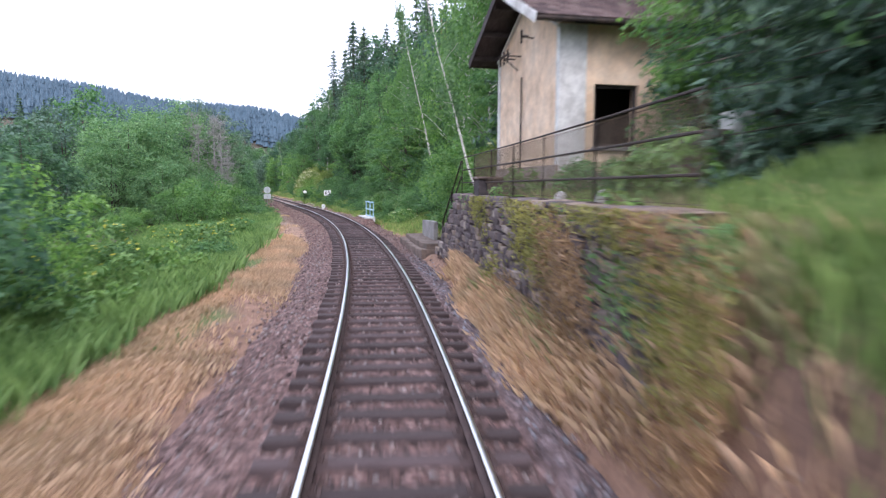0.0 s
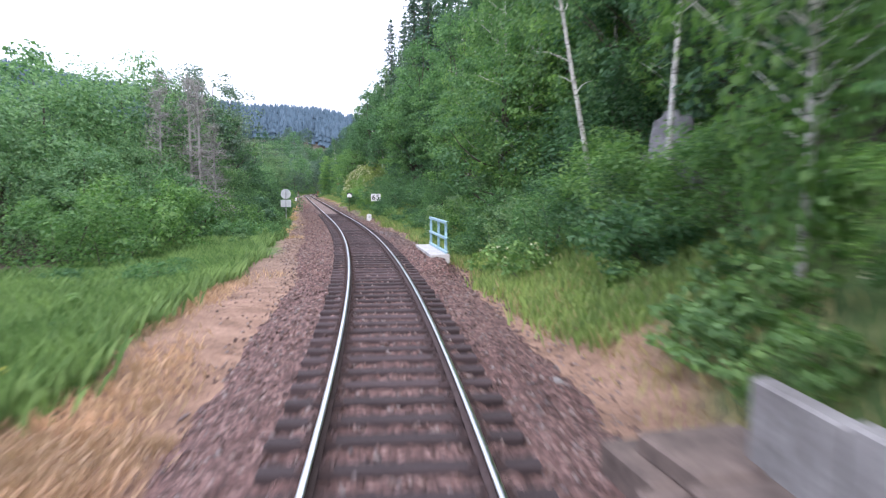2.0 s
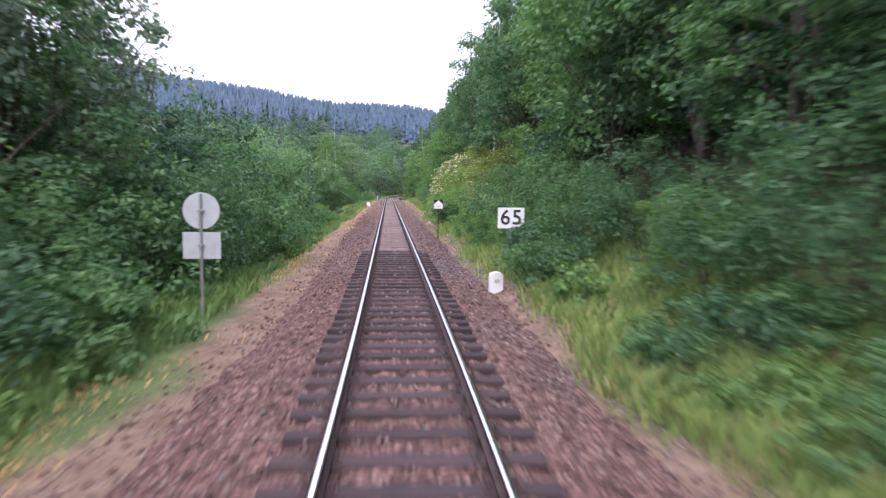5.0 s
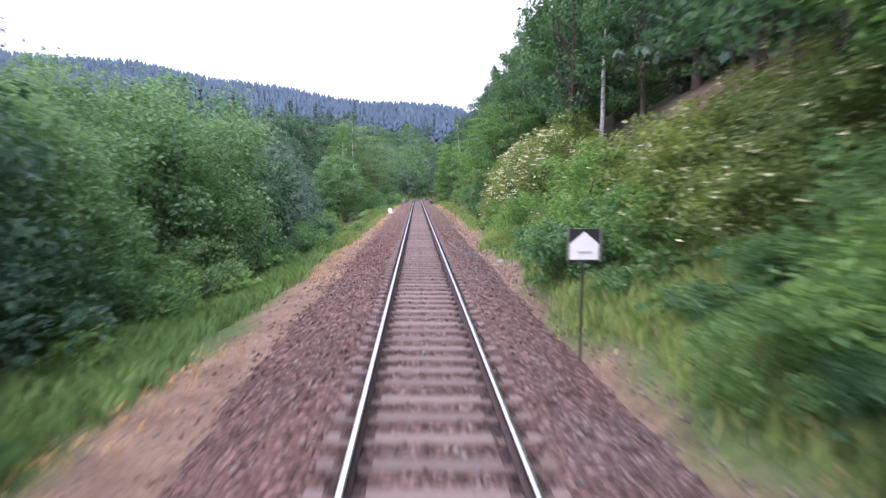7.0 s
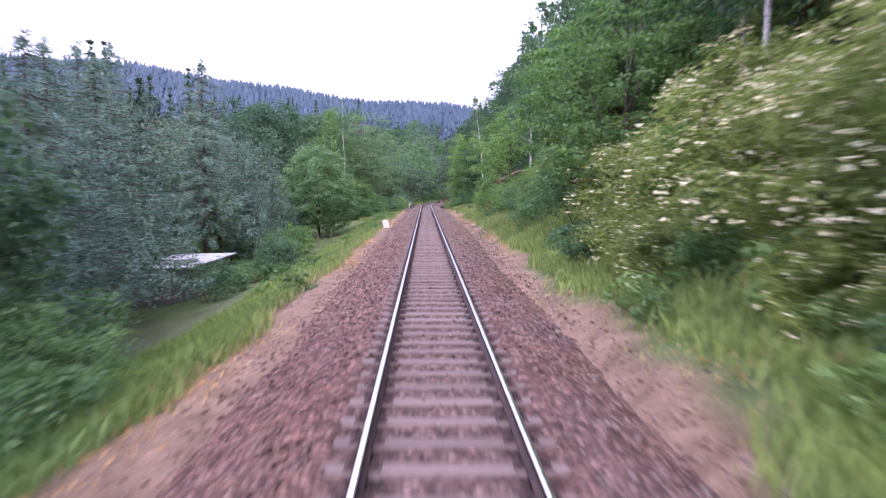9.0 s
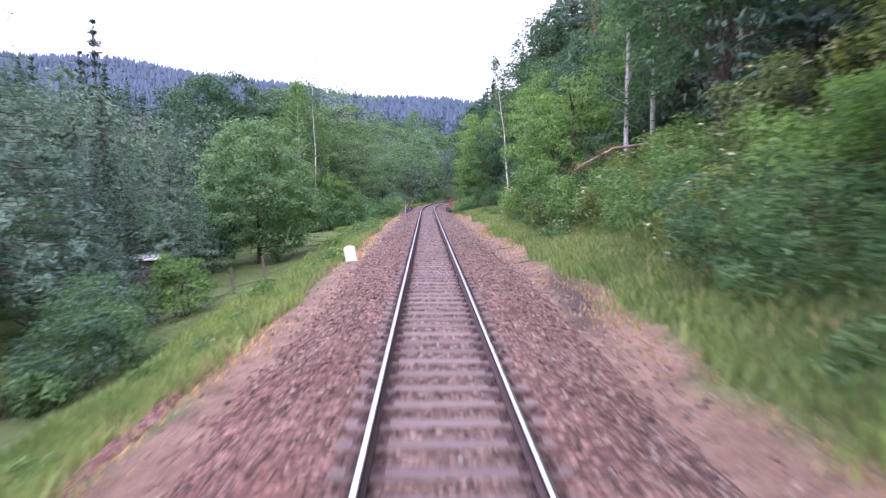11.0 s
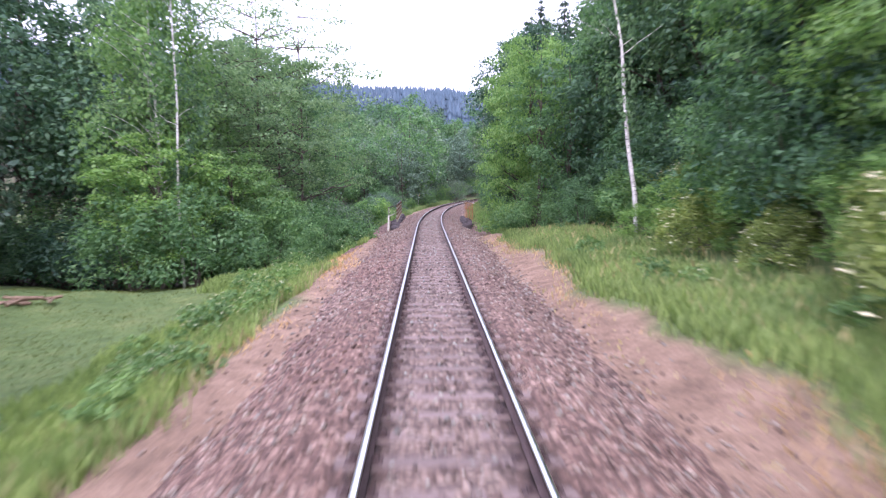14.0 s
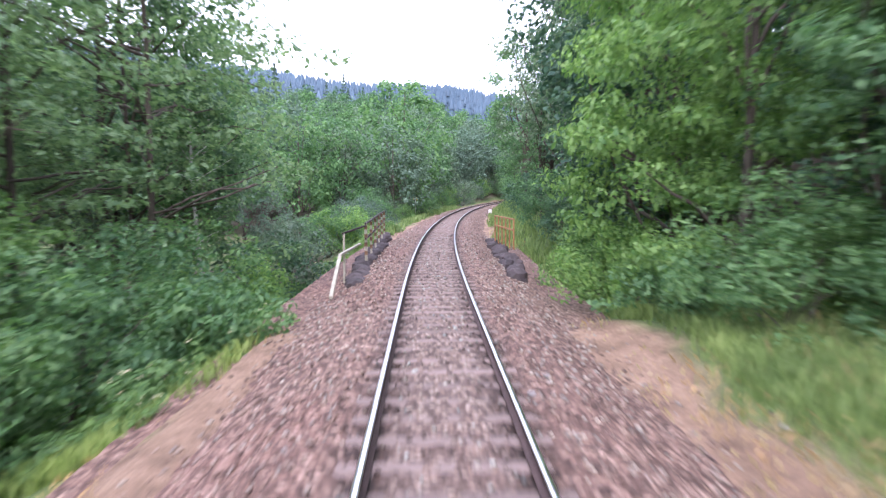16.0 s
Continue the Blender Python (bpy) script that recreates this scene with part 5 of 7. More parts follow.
def outcrop(y, n, sx, sy, sz, seed):
    """A bare block of rock standing out of the slope."""
    x, yy, z = place(y, n)
    ob = thing("rock_outcrop", pose(x, yy, z, 0, 0, 25), "bare grey rock standing out of the wooded slope", "rock")
    bm = bmesh.new()
    bmesh.ops.create_icosphere(bm, subdivisions=4, radius=1.0)
    for v in bm.verts:
        q = v.co.copy()
        d_ = 1 + 0.30 * noise.noise(q * 1.6 + Vector((seed, 0, 0))) + 0.14 * noise.noise(q * 4.5)
        v.co = Vector((round(q.x * 2.6) / 2.6 * 0.5 + q.x * 0.5, q.y, round(q.z * 2.2) / 2.2 * 0.45 + q.z * 0.55)) * d_
        v.co = Vector((v.co.x * sx, v.co.y * sy, v.co.z * sz))
    part("rock", bm, M["grey_rock"], ob)


outcrop(40.8, 7.9, 0.55, 0.9, 2.2, 3)


def ruin():
    """What is left of a plastered garden wall behind the netting."""
    r = thing("ruined_wall", pose(-0.45, 9.5, 2.2, 0, 0, -8), "crumbling stub of a pale plastered stone wall", "wall")
    rng = random.Random(31)
    for k, (x0, x1, z1) in enumerate(((-0.75, -0.3, 0.85), (-0.3, 0.1, 1.0), (0.1, 0.5, 1.3))):
        one("pier", M["plaster_white"] if k == 2 else M["stone_block"], r, "", lambda bm: box(bm, x0 + 0.004, x1, -0.2 + rng.uniform(-0.03, 0.03), 0.2, -0.6, z1, 0.04))


ruin()


def fallen_branch():
    """A dead spruce top hung up in the bushes, its needles turned brown."""
    b = thing("fallen_branch", pose(5.25, 157.0, 3.35, 0, 0, 0), "dead fallen branch with brown needles hanging in the bushes", "branch")
    rng = np.random.default_rng(77)
    stem = np.array([(4.2, 2.6, 0.2), (2.6, 1.6, 0.55), (1.2, 0.7, 0.35), (0.0, 0.0, -0.2), (-0.5, -0.3, -0.5)])
    v, f = tube(stem, [0.07, 0.06, 0.045, 0.03, 0.01], 6)
    part_me("stem", mesh_np("stem", v, f, M["dead_wood"]), b)
    t = rng.uniform(0, 1, 420)
    c = stem[2] * (1 - t)[:, None] + stem[4] * t[:, None] + rng.normal(0, 1, (420, 3)) * np.array([0.13, 0.13, 0.11])
    v, f = leaves(rng, c, np.tile([0.0, 0.0, 1.0], (420, 1)), 0.13, 0.2, 0.6)
    part_me("needles", mesh_np("needles", v, f, M["brown_needle"]), b, "rust-brown dead needles")


def root_plate(y, n):
    """The torn-up roots of a fallen tree, packed with brown earth."""
    x, yy, z = place(y, n)
    r = thing("root_plate", pose(x, yy, z, 0, 0, -20), "upturned root plate of a fallen tree caked with brown earth", "tree stump")
    rng = random.Random(41)
    bm = bmesh.new()
    bmesh.ops.create_icosphere(bm, subdivisions=4, radius=1.0)
    for v in bm.verts:
        q = v.co.copy()
        d_ = 1 + 0.28 * noise.noise(q * 2.1) + 0.16 * noise.noise(q * 5.0 + Vector((4, 0, 0)))
        v.co = Vector((q.x * 1.05 * d_, q.y * 0.38 * d_, 1.15 + q.z * 1.3 * d_))
    part("earth", bm, M["root_earth"], r)
    for i in range(14):
        a_ = rng.uniform(0, 2 * math.pi)
        c_, d_ = Vector((math.cos(a_) * 0.5, -0.3, 1.15 + math.sin(a_) * 0.6)), rng.uniform(0.9, 1.35)
        e_ = Vector((math.cos(a_) * d_ * 1.05, rng.uniform(-0.7, -0.2), 1.15 + math.sin(a_) * d_ * 1.1))
        one("root", M["bark"], r, "", lambda bm: bar(bm, c_, e_, rng.uniform(0.03, 0.07), sides=6))
    one("log", M["bark"], r, "fallen trunk", lambda bm: bar(bm, (0, 0.2, 1.2), (0.5, 5.5, 1.7), 0.36, sides=12))


root_plate(170.2, 6.9)


# ---- plants ----
def unit(v):
    return v / np.maximum(np.linalg.norm(v, axis=-1, keepdims=True), 1e-9)


def leaves(rng, c, nrm, size, aspect=0.5, droop=0.0, fold=0.12):
    """Folded leaf blades at the points c, facing nrm."""
    k = len(c)
    nrm = unit(nrm + rng.normal(0, 0.45, (k, 3)))
    d = rng.normal(0, 1, (k, 3))
    d[:, 2] -= droop
    d = unit(d - nrm * (d * nrm).sum(1, keepdims=True) * (1 - min(droop, 0.6)))
    w = unit(np.cross(nrm, d))
    L = (np.asarray(size) * rng.uniform(0.65, 1.35, k))[:, None]
    W = L * aspect
    v = np.stack([c - d * L * 0.5, c + w * W * 0.5 + nrm * fold * L - d * L * 0.05, c + d * L * 0.5, c - w * W * 0.5 + nrm * fold * L - d * L * 0.05], 1)
    return v.reshape(-1, 3), np.arange(4 * k).reshape(k, 4)


def tube(pts, radii, sides=6):
    pts, radii = np.asarray(pts, float), np.asarray(radii, float)
    t = np.gradient(pts, axis=0)
    t = unit(t)
    ref = np.where(np.abs(t[:, 2:3]) > 0.9, np.array([[1.0, 0, 0]]), np.array([[0, 0, 1.0]]))
    u = unit(np.cross(t, ref))
    w = np.cross(t, u)
    a = np.linspace(0, 2 * np.pi, sides, endpoint=False)
    ring = pts[:, None, :] + radii[:, None, None] * (np.cos(a)[None, :, None] * u[:, None, :] + np.sin(a)[None, :, None] * w[:, None, :])
    k = len(pts)
    idx = np.arange(k * sides).reshape(k, sides)
    nx = np.roll(idx, -1, 1)
    return ring.reshape(-1, 3), np.stack([idx[:-1], nx[:-1], nx[1:], idx[1:]], -1).reshape(-1, 4)


def merge(parts):
    vs, fs, b = [], [], 0
    for v, f in parts:
        vs.append(v)
        fs.append(f + b)
        b += len(v)
    return np.concatenate(vs), np.concatenate(fs)


def limb(rng, a, b, r0, r1, bend=0.12, k=5):
    a, b = np.asarray(a, float), np.asarray(b, float)
    t = np.linspace(0, 1, k)[:, None]
    L = np.linalg.norm(b - a)
    side = rng.normal(0, 1, 3) * bend * L
    p = a + (b - a) * t + side * (t * (1 - t) * 2)
    p[1:-1] += rng.normal(0, 0.02 * L, (k - 2, 3))
    return tube(p, np.linspace(r0, r1, k))


def crown_clusters(rng, k, centre, rx, rz, lump=0.25, low=-0.85):
    """Centres of leaf clumps through a lumpy, lopsided crown."""
    d = unit(rng.normal(0, 1, (k * 3, 3)))
    d = d[d[:, 2] > low][:k]
    ph = rng.uniform(0, 6.28, 4)
    az_ = np.arctan2(d[:, 1], d[:, 0])
    r = rng.uniform(0.45, 1.0, len(d)) ** 0.6
    r *= 1 + lump * np.sin(az_ * 2 + ph[0]) * np.cos(d[:, 2] * 3 + ph[1]) + lump * 0.7 * np.sin(az_ * 3 + d[:, 2] * 4 + ph[2])
    r = np.minimum(r, np.where(d[:, 2] > 0.6, 0.96, 1.1))
    return np.asarray(centre) + d * r[:, None] * np.array([rx, rx, rz]), d


def plant(name, kind_label, category, build):
    """Keeps one mesh for trunk, crown and so on, and sets out things that share it."""
    meshes = {pn: mesh_np(pn, v, f, M[mk]) for pn, v, f, mk in build}

    def put(y, n, scale=1.0, turn=0.0, dz=0.0, tall=1.0, group="", label="", lean=(0.0, 0.0)):
        x_, y_, z_ = place(y, n, dz)
        ob = new(name)
        ob.matrix_basis = pose(x_, y_, z_, lean[0], lean[1], turn) @ Matrix.Diagonal((scale, scale, scale * tall, 1))
        tagged(ob, label or kind_label, category, group)
        for pn, me in meshes.items():
            part_me(pn, me, ob)
        return ob
    return put


def broadleaf(seed, h, r, trunk, k_clump, per, size, leaf, bark="bark", r_trunk=0.16, lump=0.25, droop=0.15, low=-0.7, flat=0.75, clump=0.24, limbs=16):
    rng = np.random.default_rng(seed)
    zc = (h + trunk) / 2
    rz = (h - trunk) / 2
    cs, d = crown_clusters(rng, k_clump, (0, 0, zc), r, rz, lump, low)
    wood = [tube([(0, 0, -0.3), (0.03, 0, trunk * 0.5), (0.0, 0.05, trunk), (0.1, 0.02, zc), (0.05, -0.1, h * 0.9)],
                 [r_trunk * 1.3, r_trunk, r_trunk * 0.85, r_trunk * 0.5, 0.02], 8)]
    for i in rng.choice(len(cs), min(limbs, len(cs)), replace=False):
        z0 = rng.uniform(trunk * 0.7, max(trunk * 0.75, cs[i][2] * 0.85)) if limbs < 20 else max(trunk * 0.8, cs[i][2] - rng.uniform(0.1, 0.5) * np.hypot(cs[i][0], cs[i][1]))
        wood.append(limb(rng, (0, 0, z0), cs[i], r_trunk * 0.35, 0.015))
    lv = []
    cr = clump * r * rng.uniform(0.7, 1.35, len(cs))
    for c, q, dd in zip(cs, cr, d):
        e = unit(rng.normal(0, 1, (per, 3)) + np.array([0, 0, 0.35]) + dd * 0.4)
        pos = c + e * q * np.array([1.15, 1.15, flat]) * rng.uniform(0.35, 1.05, (per, 1))
        lv.append(leaves(rng, pos, e * 0.8 + np.array([0, 0, 0.55]), size, 0.55, droop))
    tv, tf = merge(wood)
    cv, cf = merge(lv)
    return [("trunk", tv, tf, bark), ("crown", cv, cf, leaf)]


def birch(seed, h, r, leaf="leaf_birch", r_trunk=0.11, k_clump=70, per=55, size=0.17, lean=0.6, bare=0.3):
    rng = np.random.default_rng(seed)
    trunk = h * bare
    top = np.array([lean, lean * 0.3, h])
    z = np.linspace(-0.3, h, 9)
    sway = np.stack([lean * (np.clip(z, 0, None) / h) ** 1.5 + 0.06 * np.sin(z), 0.05 * np.cos(z * 0.8), z], 1)
    wood = [tube(sway, np.linspace(r_trunk * 1.15, 0.015, 9), 8)]
    zz = trunk + (h - trunk) * rng.uniform(0, 1, k_clump) ** 0.9
    env = r * np.clip(np.sin(np.pi * np.clip((zz - trunk) / (h - trunk), 0.05, 0.97) ** 0.8), 0.15, 1)
    an = rng.uniform(0, 6.28, k_clump)
    rad = env * rng.uniform(0.3, 1.05, k_clump)
    ax = lean * (zz / h) ** 1.5
    cs = np.stack([ax + np.cos(an) * rad, np.sin(an) * rad, zz], 1)
    lv = []
    for i, c in enumerate(cs):
        if i % 3 == 0:
            wood.append(limb(rng, (ax[i], 0, max(trunk * 0.8, c[2] - rad[i] * 0.6)), c, r_trunk * 0.22, 0.008, 0.1))
        q = rng.uniform(0.35, 0.75)
        pos = c + rng.normal(0, 1, (per, 3)) * np.array([0.36, 0.36, 0.62]) * q - np.array([0, 0, 0.35])
        out = np.array([np.cos(an[i]), np.sin(an[i]), 0.4])
        lv.append(leaves(rng, pos, np.tile(out, (per, 1)), size, 0.6, 1.3))
    tv, tf = merge(wood)
    cv, cf = merge(lv)
    return [("trunk", tv, tf, "bark_birch"), ("crown", cv, cf, leaf)]


def spruce(seed, h, r, needle="needle", whorls=22, per_branch=16, low=0.08, r_trunk=0.16, size=0.42, bark="bark", sparse=1.0, taper=0.85, slim=0.4, hang=0.0):
    rng = np.random.default_rng(seed)
    wood = [tube([(0, 0, -0.3), (0.02, 0, h * 0.5), (0, 0, h)], [r_trunk * 1.2, r_trunk * 0.6, 0.015], 7)]
    pos, nr = [], []
    for i in range(whorls):
        f = i / (whorls - 1)
        z = h * (low + (0.98 - low) * f)
        L = r * (1 - f) ** taper * rng.uniform(0.8, 1.1) + 0.22
        nb = max(4, int(8 * sparse))
        a0 = rng.uniform(0, 6.28)
        for b in range(nb):
            a = a0 + b * 6.28 / nb + rng.normal(0, 0.15)
            l = L * rng.uniform(0.6, 1.15)
            z = h * (low + (0.98 - low) * f) + rng.normal(0, 0.02) * h * (1 - f) ** 0.5 * 0.6
            out = np.array([np.cos(a), np.sin(a), 0])
            k = max(7, int(per_branch * (0.35 + l / r)))
            t = rng.uniform(0.12, 1, k)
            sag = -0.28 * l * t ** 1.3 + 0.14 * l * t ** 3
            side = np.array([-np.sin(a), np.cos(a), 0])
            p = out * (t * l)[:, None] + side * (rng.normal(0, 0.13, k) * l * (1.1 - t * 0.6))[:, None]
            p[:, 2] += z + sag + rng.normal(0, 0.05, k) - hang * np.abs(rng.normal(0, 1, k)) * t
            pos.append(p)
            nr.append(np.tile(out * 0.35 + np.array([0, 0, 1.0]), (k, 1)))
            if b % 2 == 0:
                wood.append(tube([(0, 0, z), tuple(out * l * 0.5 + np.array([0, 0, z - 0.08 * l])), tuple(out * l * 0.95 + np.array([0, 0, z - 0.16 * l]))], [0.025, 0.015, 0.006], 3))
    pos, nr = np.concatenate(pos), np.concatenate(nr)
    tip = np.zeros((40, 3))
    tip[:, 2] = h * rng.uniform(0.86, 1.0, 40)
    tip[:, :2] = rng.normal(0, 0.09, (40, 2)) * (1.15 - (tip[:, 2:] / h - 0.86) / 0.14)
    pos, nr = np.concatenate([pos, tip]), np.concatenate([nr, rng.normal(0, 1, (40, 3))])
    size = size * (0.6 + 0.55 * np.clip(1 - pos[:, 2] / h, 0, 1))
    tv, tf = merge(wood)
    cv, cf = leaves(rng, pos, nr, size, slim, 0.5 + hang * 3, 0.06)
    return [("trunk", tv, tf, bark), ("crown", cv, cf, needle)]


def plume_spruce(seed, h, r, needle, low=0.2, r_trunk=0.17):
    """A broad spruce whose twigs hang in strands from sweeping branches."""
    rng = np.random.default_rng(seed)
    wood = [tube([(0, 0, -0.3), (0.03, 0, h * 0.5), (0, 0, h)], [r_trunk * 1.2, r_trunk * 0.6, 0.015], 7)]
    pos, nr = [], []
    whorls = 27
    for i in range(whorls):
        f = i / (whorls - 1)
        L = r * (1 - f) ** 0.7 * rng.uniform(0.85, 1.1) + 0.2
        nb = 8 if f < 0.7 else 5
        a0 = rng.uniform(0, 6.28)
        for b in range(nb):
            a = a0 + b * 6.28 / nb + rng.normal(0, 0.2)
            l = L * rng.uniform(0.7, 1.12)
            z0 = h * (low + (0.97 - low) * f) + rng.normal(0, 0.12)
            out, side = np.array([np.cos(a), np.sin(a), 0]), np.array([-np.sin(a), np.cos(a), 0])
            wood.append(tube([(0, 0, z0), tuple(out * l * 0.5 + np.array([0, 0, z0 - 0.1 * l])), tuple(out * l * 0.95 + np.array([0, 0, z0 - 0.12 * l]))], [0.03, 0.018, 0.006], 3))
            for t in np.linspace(0.18, 1.0, max(3, int(l * 2.6))):
                k = 30
                drop = rng.uniform(0.15, 0.5) * min(1.0, l) * (0.5 + 0.5 * (1 - f))
                c = out * l * t + side * rng.normal(0, 0.16) * l * (1.15 - t)
                c = c + np.array([0, 0, z0 - 0.24 * l * t ** 1.2 + 0.13 * l * t ** 3])
                u = rng.uniform(0, 1, k)[:, None]
                p = c + out * 0.15 * u + rng.normal(0, 0.085, (k, 3)) - np.array([0, 0, 1.0]) * u ** 1.3 * drop
                pos.append(p)
                nr.append(np.tile(out * 0.6 + np.array([0, 0, 0.8]), (k, 1)))
    pos, nr = np.concatenate(pos), np.concatenate(nr)
    tv, tf = merge(wood)
    cv, cf = leaves(rng, pos, nr, 0.125 * (0.75 + 0.4 * np.clip(1 - pos[:, 2] / h, 0, 1)), 0.4, 0.9, 0.06)
    return [("trunk", tv, tf, "bark"), ("crown", cv, cf, needle)]


def pine(seed, h, r, trunk=0.55):
    rng = np.random.default_rng(seed)
    wood = [tube([(0, 0, -0.3), (0.1, 0.05, h * 0.4), (0.25, 0, h * 0.75), (0.2, 0.1, h)], [0.2, 0.16, 0.11, 0.03], 8)]
    cs, d = crown_clusters(rng, 34, (0.2, 0, h * (1 + trunk) / 2), r, h * (1 - trunk) / 2, 0.35)
    lv = []
    for c in cs:
        wood.append(limb(rng, (0.2, 0, min(h * 0.95, max(h * trunk, c[2] - 0.5))), c, 0.05, 0.015))
        e = unit(rng.normal(0, 1, (70, 3)) + np.array([0, 0, 0.5]))
        pos = c + e * np.array([0.75, 0.75, 0.38]) * rng.uniform(0.4, 1.0, (70, 1))
        lv.append(leaves(rng, pos, e, 0.3, 0.35, 0.0))
    tv, tf = merge(wood)
    cv, cf = merge(lv)
    return [("trunk", tv, tf, "bark_pine"), ("crown", cv, cf, "needle_pine")]


def shrub(seed, h, r, k_clump, per, size, leaf, stems=7, lump=0.3, droop=0.2, bloom=None, bloom_k=0, bloom_r=0.08, bloom_s=0.06):
    rng = np.random.default_rng(seed)
    cs, d = crown_clusters(rng, k_clump, (0, 0, h * 0.45), r, h * 0.55, lump, -0.75)
    wood = []
    for i in range(stems if h > 1.2 else 1):
        c = cs[rng.integers(len(cs))]
        wood.append(limb(rng, (rng.uniform(-0.25, 0.25), rng.uniform(-0.25, 0.25), -0.2), c * np.array([0.8, 0.8, 0.9]), 0.035, 0.008, 0.2))
    lv, fl = [], []
    for c, dd in zip(cs, d):
        q = r * rng.uniform(0.2, 0.36)
        e = unit(rng.normal(0, 1, (per, 3)) + np.array([0, 0, 0.35]) + dd * 0.4)
        pos = c + e * q * np.array([1.1, 1.1, 0.75]) * rng.uniform(0.35, 1.05, (per, 1))
        pos[:, 2] = np.maximum(pos[:, 2], 0.03)
        lv.append(leaves(rng, pos, e * 0.8 + np.array([0, 0, 0.5]), size, 0.5, droop))
    tv, tf = merge(wood)
    cv, cf = merge(lv)
    out = [("stem", tv, tf, "bark"), ("foliage", cv, cf, leaf)]
    if bloom:
        for i in range(bloom_k):
            j = rng.integers(len(cs))
            e = unit(rng.normal(0, 1, 3) + d[j] * 1.2 + np.array([0, 0, 0.6]))
            c = cs[j] + e * r * 0.3
            k = 9
            rr = np.sqrt(rng.uniform(0, 1, k)) * bloom_r
            aa = rng.uniform(0, 6.28, k)
            pos = c + np.stack([np.cos(aa) * rr, np.sin(aa) * rr, rng.normal(0, 0.015, k)], 1)
            fl.append(leaves(rng, pos, np.tile(e * 0.4 + np.array([0, 0, 1.0]), (k, 1)), bloom_s, 0.9, 0.0, 0.05))
        fv, ff = merge(fl)
        out.append(("blossom", fv, ff, bloom))
    return out


def dead_tree(seed, h, r):
    rng = np.random.default_rng(seed)
    wood = [tube([(0, 0, -0.3), (0.05, 0, h * 0.5), (0.1, 0.05, h)], [0.15, 0.09, 0.012], 7)]
    pos = []
    for i in range(90):
        z = h * rng.uniform(0.22, 0.97)
        a = rng.uniform(0, 6.28)
        l = r * (1.15 - z / h) * rng.uniform(0.6, 1.2)
        tip = np.array([np.cos(a) * l, np.sin(a) * l, z + l * rng.uniform(-0.15, 0.45)])
        wood.append(limb(rng, (0.05, 0, z), tip, 0.03, 0.008, 0.1, 4))
        for j in range(5):
            b = tip * 1.0
            t = rng.uniform(0.35, 1)
            st = np.array([0.05, 0, z]) * (1 - t) + tip * t
            wood.append(limb(rng, st, st + rng.normal(0, 0.3, 3) + np.array([0, 0, 0.1]), 0.015, 0.006, 0.1, 3))
        pos.append(tip + rng.normal(0, 0.2, (6, 3)))
    tv, tf = merge(wood)
    cv, cf = leaves(rng, np.concatenate(pos), np.tile([0, 0, 1.0], (540, 1)), 0.13, 0.4, 0.6)
    return [("trunk", tv, tf, "bark_grey"), ("twig_crown", cv, cf, "needle_grey")]


fallen_branch()
P_ = {}
P_["ash"] = plant("ash_tree", "full-crowned broadleaf tree with fresh green leaves", "tree", broadleaf(21, 9.0, 3.8, 0.35, 215, 86, 0.19, "leaf_ash", lump=0.08, low=-0.95))
P_["ash_round"] = plant("ash_tree", "round-crowned broadleaf tree with fresh green leaves", "tree", broadleaf(20, 9.2, 3.6, 0.55, 300, 84, 0.2, "leaf_ash", lump=0.06, low=-0.98, clump=0.2, flat=0.6))
P_["maple"] = plant("maple_tree", "young maple with bright green leaves", "tree", broadleaf(22, 7.5, 2.7, 0.6, 115, 84, 0.165, "leaf_light", lump=0.3, flat=0.4, low=-0.85))
P_["maple_b"] = plant("maple_tree", "slender maple with layered green leaves", "tree", broadleaf(23, 9.5, 2.6, 0.8, 115, 80, 0.17, "leaf_mid", lump=0.35, flat=0.4))
P_["hornbeam"] = plant("hornbeam_tree", "dense dark green hornbeam leafed to the ground", "tree", broadleaf(24, 8.0, 3.0, 0.4, 130, 58, 0.22, "leaf_dark", lump=0.3, low=-0.95, flat=0.6))
P_["hornbeam_l"] = plant("hornbeam_tree", "bright green hornbeam leafed to the ground", "tree", broadleaf(29, 8.5, 3.1, 0.3, 200, 90, 0.15, "leaf_light", lump=0.3, low=-0.95, flat=0.32))
P_["alder"] = plant("alder_tree", "tall thin alder with sparse grey-green leaves", "tree", broadleaf(25, 13.0, 3.6, 1.4, 160, 56, 0.14, "leaf_pale", lump=0.4, r_trunk=0.10, clump=0.22, flat=0.3, limbs=34))
P_["oak"] = plant("oak_tree", "tall forest tree with dark green crown", "tree", broadleaf(26, 15.0, 4.2, 1.2, 150, 84, 0.27, "leaf_dark", lump=0.35, r_trunk=0.22))
P_["wood"] = plant("beech_tree", "tall woodland tree with green crown", "tree", broadleaf(27, 13.0, 3.4, 0.8, 130, 80, 0.24, "leaf_mid", lump=0.4, r_trunk=0.18))
P_["aspen"] = plant("aspen_tree", "loose grey-green aspen with airy crown", "tree", broadleaf(28, 10.5, 2.5, 2.0, 75, 46, 0.19, "leaf_grey", lump=0.45, r_trunk=0.11, clump=0.22))
P_["birch"] = plant("birch_tree", "slender white-barked birch with hanging foliage", "birch", birch(31, 14.0, 2.2))
P_["birch_b"] = plant("birch_tree", "leaning white-barked birch with thin crown", "birch", birch(32, 16.0, 1.9, k_clump=60, per=42, lean=-1.2, r_trunk=0.09))
P_["birch_thin"] = plant("birch_tree", "thin bent birch with a sparse crown", "birch", birch(37, 16.0, 1.5, k_clump=44, per=44, lean=-1.2, r_trunk=0.06))
